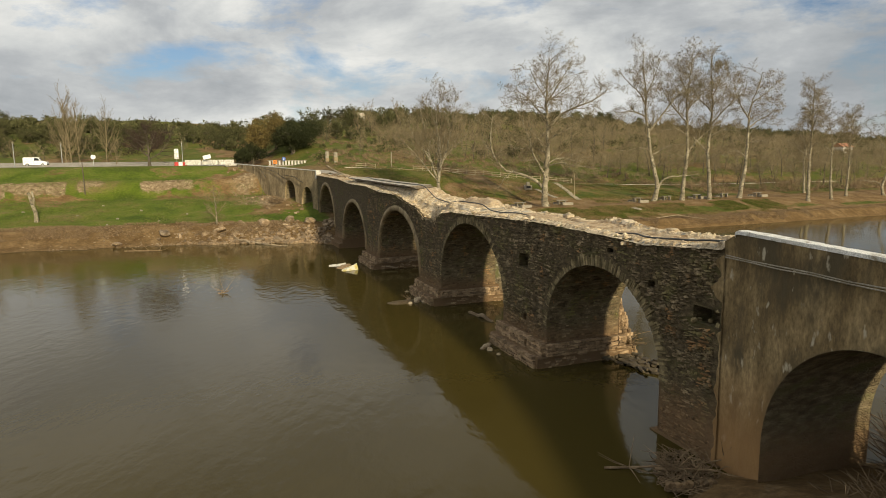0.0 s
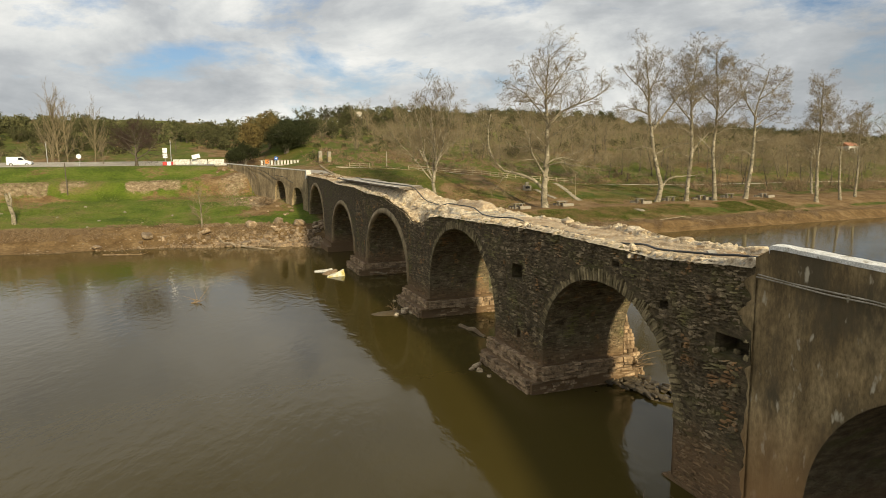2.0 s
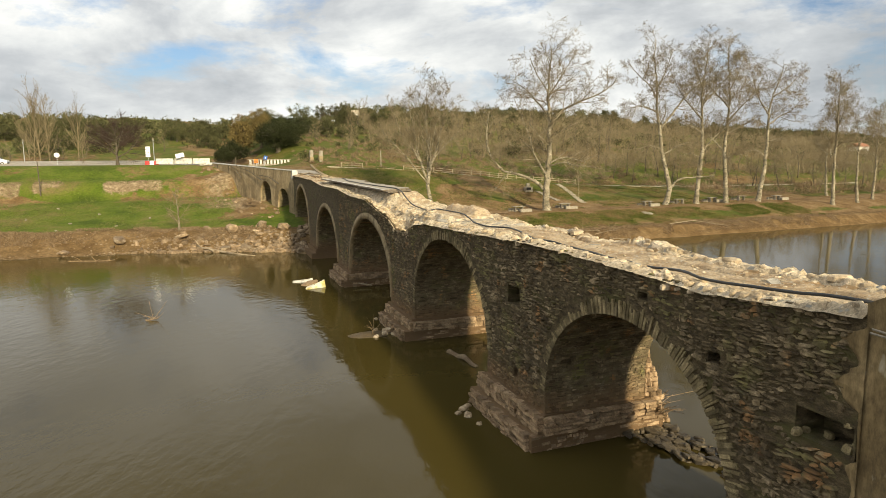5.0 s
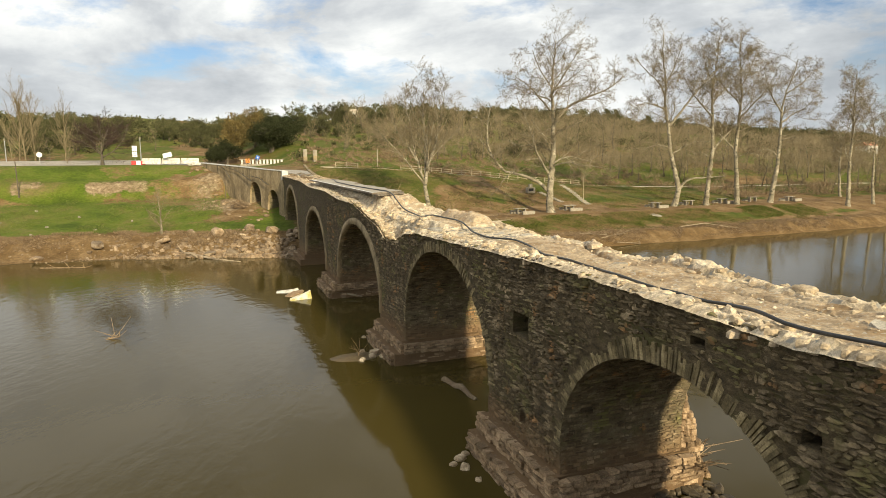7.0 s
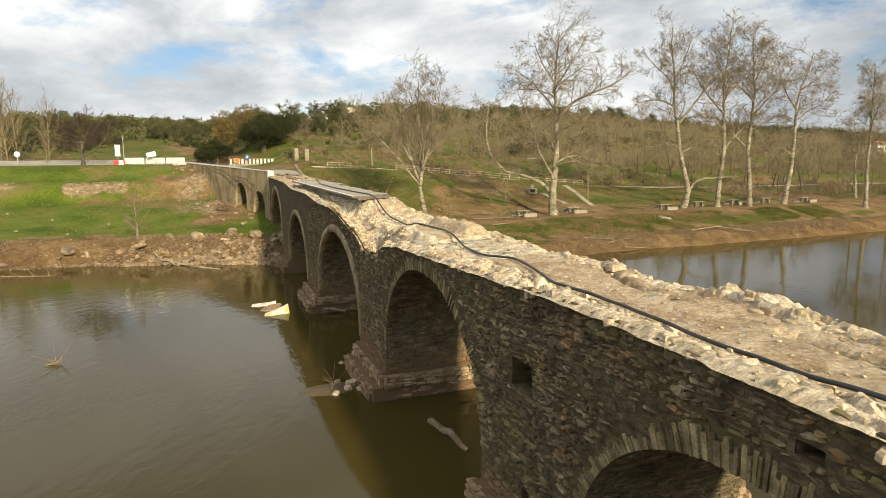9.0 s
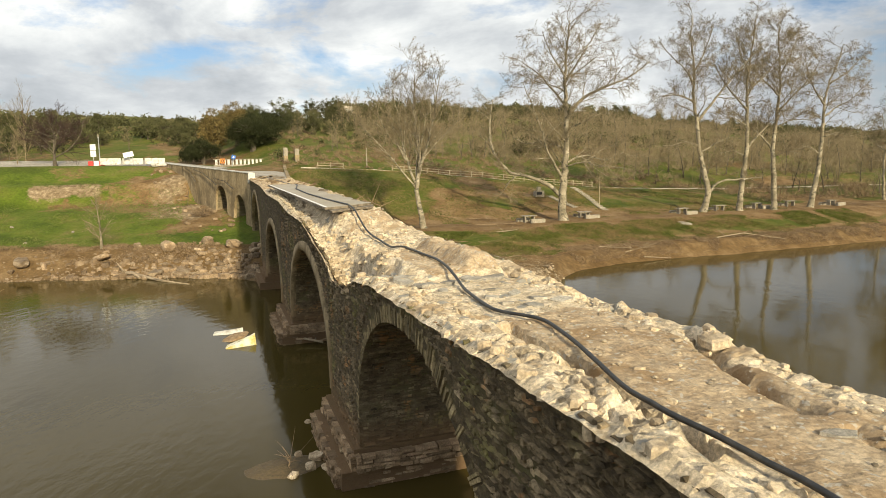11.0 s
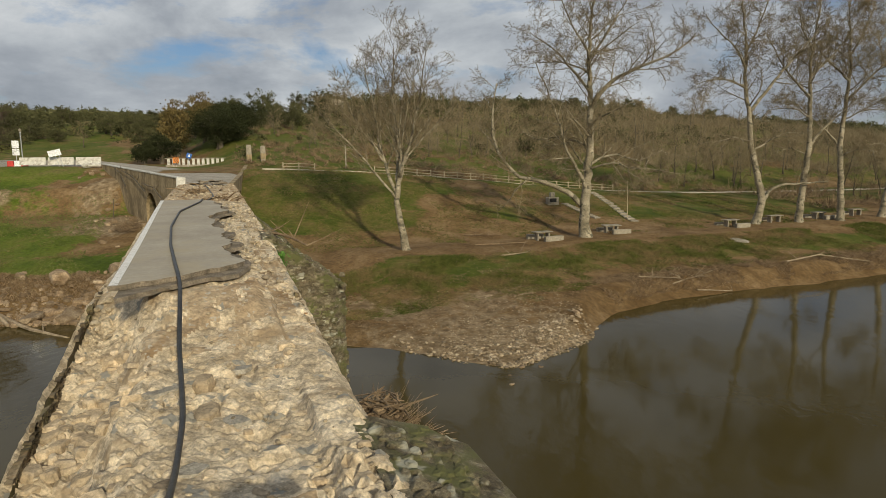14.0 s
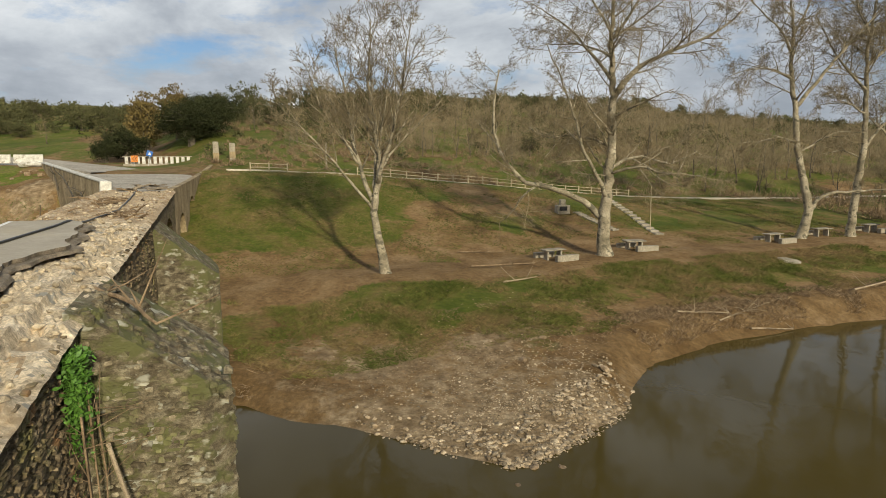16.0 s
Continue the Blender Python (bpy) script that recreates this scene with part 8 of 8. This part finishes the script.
for k in range(3):
    jersey_barrier(112.3 + 0.2 * k, -19.0 + 3.2 * k, 11.35, -4, tilt=0)
for k, m in enumerate((M_RED, M_WHITE, M_RED)):
    t = thing("plastic_barrier", "red and white plastic road barrier" if k != 1 else "white plastic road barrier", "barrier", W(115, -22.2 + 0.8 * k, float(ground_height(115, -22)) + 0.02), "plastic barriers", turn=BRIDGE_TURN - 90)
    part("body", Geo().bevel_box((0, 0, 0.36), (0.75, 0.4, 0.72), 0.1), m, t)
    part("foot", Geo().bevel_box((0, 0, 0.05), (0.8, 0.5, 0.12), 0.03), m, t)

# slipped parapet slab at the end of the approach wall
boulder("parapet_slab", "whitewashed parapet slab slipped at the wall's end", 110.2, -11.8, (3.2, 1.0, 0.7), "broken wall", mat=M_WHITEWASH, sink=0.1, turn=BRIDGE_TURN - 60)
g = Geo()
rng = random.Random(91)
for k in range(18):
    s, d = 79 + rng.uniform(-1.0, 6), rng.uniform(0.8, 4.6)
    w = rng.uniform(0.3, 1.5)
    t = part("asphalt_chunk", Geo().box(W(s, d, 9.5 + rng.uniform(0, 0.15)), (w, w * 0.7, 0.1), rng.uniform(0, 180), rng.uniform(-14, 14), rng.uniform(-14, 14), jit=0.06, rng=rng), M_ASPHALT_EDGE)
    tagged(t, "broken asphalt chunk lying at the torn end of the road", "asphalt chunk", "broken asphalt")

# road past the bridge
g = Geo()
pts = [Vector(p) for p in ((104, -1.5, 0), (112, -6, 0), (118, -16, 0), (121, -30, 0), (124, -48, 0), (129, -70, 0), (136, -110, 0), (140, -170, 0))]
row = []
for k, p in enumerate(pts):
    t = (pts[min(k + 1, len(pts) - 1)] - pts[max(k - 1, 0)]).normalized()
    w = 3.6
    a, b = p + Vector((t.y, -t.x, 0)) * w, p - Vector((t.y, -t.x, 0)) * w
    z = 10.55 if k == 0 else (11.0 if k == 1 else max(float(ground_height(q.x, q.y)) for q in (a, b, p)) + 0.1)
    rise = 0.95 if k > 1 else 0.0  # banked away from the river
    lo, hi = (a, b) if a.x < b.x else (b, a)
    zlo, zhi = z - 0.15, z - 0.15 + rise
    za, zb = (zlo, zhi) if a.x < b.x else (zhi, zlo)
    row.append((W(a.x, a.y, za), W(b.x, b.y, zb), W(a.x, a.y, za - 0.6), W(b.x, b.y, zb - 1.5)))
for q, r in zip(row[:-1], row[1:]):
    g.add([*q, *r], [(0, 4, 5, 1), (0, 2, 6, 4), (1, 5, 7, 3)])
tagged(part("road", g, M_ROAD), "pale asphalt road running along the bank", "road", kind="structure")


def van(s, d):
    z = float(ground_height(s, d)) + 0.12
    t = thing("van", "small white panel van parked on the road", "van", W(s, d, z), turn=BRIDGE_TURN - 90)
    side = [(-2.1, 0.35), (-2.1, 1.75), (-1.95, 1.86), (0.55, 1.86), (1.15, 1.15), (1.95, 0.98), (2.1, 0.75), (2.1, 0.35)]
    g = Geo()
    for y, k in ((-0.88, 1.0), (0.88, 1.0)):
        g.v += [(x, y * (0.9 if zz > 1.2 else 1.0), zz) for x, zz in side]
    g.f = [tuple(range(8)), tuple(reversed(range(8, 16)))] + [(k, 8 + k, 8 + (k + 1) % 8, (k + 1) % 8) for k in range(8)]
    body = part("body", g, M_WHITE, t)
    part("windscreen", Geo().add([(0.62, -0.72, 1.80), (0.62, 0.72, 1.80), (1.14, 0.78, 1.19), (1.14, -0.78, 1.19)], [(0, 1, 2, 3)]), M_DARKGLASS, body)
    for y in (-1, 1):
        part("side_window", Geo().add([(-0.1, y * 0.83, 1.7), (0.5, y * 0.83, 1.7), (0.95, y * 0.87, 1.2), (-0.1, y * 0.885, 1.2)], [(0, 1, 2, 3)]), M_DARKGLASS, body)
        for x in (-1.35, 1.3):
            w = part("wheel", Geo().tube([(x, y * 0.7, 0.33), (x, y * 0.91, 0.33)], [0.33, 0.33], 18), M_TYRE, t)
            part("rim", Geo().tube([(x, y * 0.9, 0.33), (x, y * 0.925, 0.33)], [0.2, 0.18], 14), M_GALV, w)
    part("bumper", Geo().bevel_box((2.1, 0, 0.45), (0.14, 1.7, 0.22), 0.04), M_TYRE, t)
    part("headlight", Geo().bevel_box((2.05, -0.62, 0.8), (0.12, 0.3, 0.16), 0.03), M_GALV, t)
    part("headlight", Geo().bevel_box((2.05, 0.62, 0.8), (0.12, 0.3, 0.16), 0.03), M_GALV, t)


van(124.5, -48.9)
# flood branches lodged against the approach wall
for k, (a0, a1, z0, z1) in enumerate(((0.30, 0.62, 8.6, 10.7), (0.55, 0.72, 8.9, 11.0), (0.12, 0.34, 8.2, 9.4))):
    (s0, d0), (s1, d1) = far_point(0, a0), far_point(0, a1)
    driftwood("driftwood_branch", "dark flood branch lodged against the approach wall", [W(s0, d0 - 0.45, z0), W((s0 + s1) / 2, (d0 + d1) / 2 - 0.3, (z0 + z1) / 2 + 0.35), W(s1, d1 - 0.3, z1)], 0.08, 6, 60 + k, M_TRUNK)
# flood debris heaped below the approach wall and at the torn end of the road
rng = random.Random(93)
for k in range(46):
    a = rng.uniform(0.02, 0.95)
    s, d = far_point(0, a)
    d -= abs(rng.gauss(0, 2.2)) + 0.5
    w = rng.uniform(0.25, 0.95)
    boulder("debris_stone", "brown stone in the slide below the approach wall", s, d, (w, w * 0.8, w * 0.6), group="slide debris", sink=0.25, seed=700 + k)
for k in range(14):
    s, d = rng.uniform(55, 78), rng.uniform(0.4, 4.4)
    p = Vector(W(s, d, deck_z(s, d) + 0.06))
    v = Vector((rng.gauss(0, 1), rng.gauss(0, 1), 0.15)).normalized() * rng.uniform(0.5, 1.4)
    t = thing("flood_branch", "brown branch stranded on the broken deck", "driftwood", group="deck branches")
    part("stem", Geo().tube([p, p + v * 0.5 + Vector((0, 0, 0.06)), p + v], [0.05, 0.04, 0.02], 5), M_BRUSH, t)
    part("twig", Geo().tube([p + v * 0.5, p + v * 0.6 + Vector((0.2, -0.2, 0.25))], [0.025, 0.01], 4), M_BRUSH, t)
brush_heap("flood_brush", "dry brush caught on the broken deck", 60.5, 3.2, 9.1, (2.5, 0.9, 0.5), 220, 21)
brush_heap("flood_brush", "dry brush caught on the broken deck", 69.0, 1.6, 9.3, (3.5, 0.8, 0.45), 220, 22)
brush_heap("flood_brush", "dry stems beside the approach wall", 88.0, -5.5, float(ground_height(88, -5.5)) - 0.1, (3.0, 1.2, 1.6), 260, 23)
# bits of pale flood litter on the meadow
rng = random.Random(12)
for s, d in ((80.5, -24), (83, -30), (86.5, -36), (79, -31), (88, -27), (92, -33), (84.5, -20), (90, -44)):
    boulder("litter", "pale scrap of flood litter on the grass", s, d, (0.5, 0.35, 0.25), "litter", "meadow litter", mat=M_CONCRETE, sink=0.2)
# white houses on the ridge and behind the trees
for s, d, z_up, w in ((233, 44, -0.6, 4), (150, 215, 0, 7)):
    z = float(ground_height(s, d)) + z_up
    h = thing("house", "small white house with a tiled roof among trees", "house", W(s, d, z), turn=BRIDGE_TURN - 80)
    part("wall", Geo().box((0, 0, 1.4), (w, w * 0.6, 3.4)), M_WHITEWASH, h)
    g = Geo().add([(-w / 2 - 0.3, -w * 0.34, 3.0), (w / 2 + 0.3, -w * 0.34, 3.0), (w / 2 + 0.3, w * 0.34, 3.0), (-w / 2 - 0.3, w * 0.34, 3.0), (-w / 2 - 0.3, 0, 4.4), (w / 2 + 0.3, 0, 4.4)], [(0, 1, 5, 4), (2, 3, 4, 5), (0, 4, 3), (1, 2, 5), (0, 3, 2, 1)])
    part("roof", g, M_PATH if w < 5 else M_ROOF, h)
    for x in (-0.25, 0.25):
        wn = part("window", Geo().box((x * w, -w * 0.3 - 0.01, 1.7), (0.9, 0.06, 1.1)), M_DARKGLASS, h)
    part("door", Geo().box((0, -w * 0.3 - 0.01, 1.1), (0.95, 0.06, 2.1)), M_TRUNK, h)

# ---- single stones of the bridge faces ----
rng = random.Random(31)
rest, singles = Geo(), 0
for cs, cz, w, h, (vs, fs) in masonry(-8.2, 44.0, 0.0, -1, left_top, ARCHES, HOLES + ((-8.6, -6.8, 5.0, 6.0),), rng):
    near = -6 < cs < 9.4 and cz > 5.2
    if near and singles < 290:
        singles += 1
        bridge_part("stone", Geo().add(vs, fs), M_STONE_ONE)
    else:
        rest.add(vs, fs)
for cs, cz, w, h, (vs, fs) in masonry(27.0, 58.0, WIDE, 1, right_top, ARCHES, ((40.2, 44.7, -1, 9),), rng):
    rest.add(vs, fs)
tagged(bridge_part("masonry", rest, M_STONE, "rough flat slate stones in uneven courses"), kind="stuff")
# stones of the nearest cutwater's face
lichen_stones = Geo()
cut_top = lambda d: 8.8 - 2.15 * min(1, max(0, (d - WIDE) / (7.65 - WIDE))) - 0.02
z = 0.0
while z < 8.7:
    h = rng.uniform(0.08, 0.15)
    d = WIDE + 0.05 + rng.uniform(0, 0.2)
    while d < 7.0:
        w = rng.choice((rng.uniform(0.1, 0.25), rng.uniform(0.15, 0.42)))
        if z + h < cut_top(d + w) and d + w < 7.12 and rng.random() < 0.7:
            a, b = stone_outline(d + w / 2, z + h / 2 + 0.12 * math.sin(d * 1.7 + z), w, h * rng.uniform(0.7, 1.7), rng)
            p = rng.uniform(-0.01, 0.035)
            base = 40.3 + 0.1 * max(0, (d - WIDE) / 2.2)
            vs = [W(base + 0.1, *q) for q in a] + [W(base - p + rng.uniform(-0.02, 0.02), *q) for q in b]
            lichen_stones.add(vs, STONE_F)
        d += w
    z += h
M_LICHEN_STONE = surf("lichened_stones", [(0.065, 0.05, 0.028), (0.165, 0.135, 0.085), (0.33, 0.285, 0.195)], 3.0, 0.93, 0.8, 8, stain=((0.15, 0.15, 0.06), 0.8, 0.50, 0.62), spots=((0.40, 0.385, 0.30), 2.2, 0.60, 0.68), mud=((0.21, 0.14, 0.08), 1.0, 0.5), island=0.4)
tagged(bridge_part("cutwater_masonry", lichen_stones, M_LICHEN_STONE, "lichened rough stones of the cutwater"), kind="stuff")
# stones lining the far side of the nearest vaults
vault_stones = Geo()
for c, h, zs, zc in ARCHES[:4]:
    prof_pts = [(c + h, z) for z in np.arange(1.15, zs, 0.05)] + [(c + h * math.cos(math.radians(a)), zs + (zc - zs) * math.sin(math.radians(a))) for a in np.arange(0, 84, 0.5)]
    run = [0.0]
    for p, q in zip(prof_pts[:-1], prof_pts[1:]):
        run.append(run[-1] + math.hypot(q[0] - p[0], q[1] - p[1]))
    at = lambda x: (float(np.interp(x, run, [p[0] for p in prof_pts])), float(np.interp(x, run, [p[1] for p in prof_pts])))
    x = 0.0
    while x < run[-1] - 0.25:
        hh = rng.uniform(0.06, 0.15)
        d = 0.04 + rng.uniform(0, 0.25)
        while d < WIDE - 0.2:
            w = min(rng.choice((rng.uniform(0.12, 0.3), rng.uniform(0.2, 0.6))), WIDE - d)
            if rng.random() < 0.85:
                (s0, z0), (s1, z1) = at(x + 0.01), at(x + hh * rng.uniform(0.7, 0.98))
                n = Vector((-(z1 - z0), s1 - s0)).normalized() * rng.uniform(0.0, 0.06)
                o = [(s0, d, z0), (s0, d + w - 0.025, z0), (s1, d + w - 0.03, z1), (s1, d + 0.01, z1)]
                m = [sum(q[k] for q in o) / 4 for k in range(3)]
                f = [W(q[0] + 0.05, q[1], q[2]) for q in o] + [W(m[0] + (q[0] - m[0]) * 0.85 + n.x, m[1] + (q[1] - m[1]) * 0.88, m[2] + (q[2] - m[2]) * 0.85 + n.y) for q in o]
                vault_stones.add(f, [(4, 5, 6, 7), (0, 1, 5, 4), (1, 2, 6, 5), (2, 3, 7, 6), (3, 0, 4, 7)])
            d += w
        x += hh
tagged(bridge_part("vault_masonry", vault_stones, M_STONE, "rough slates lining the vaults"), kind="stuff")
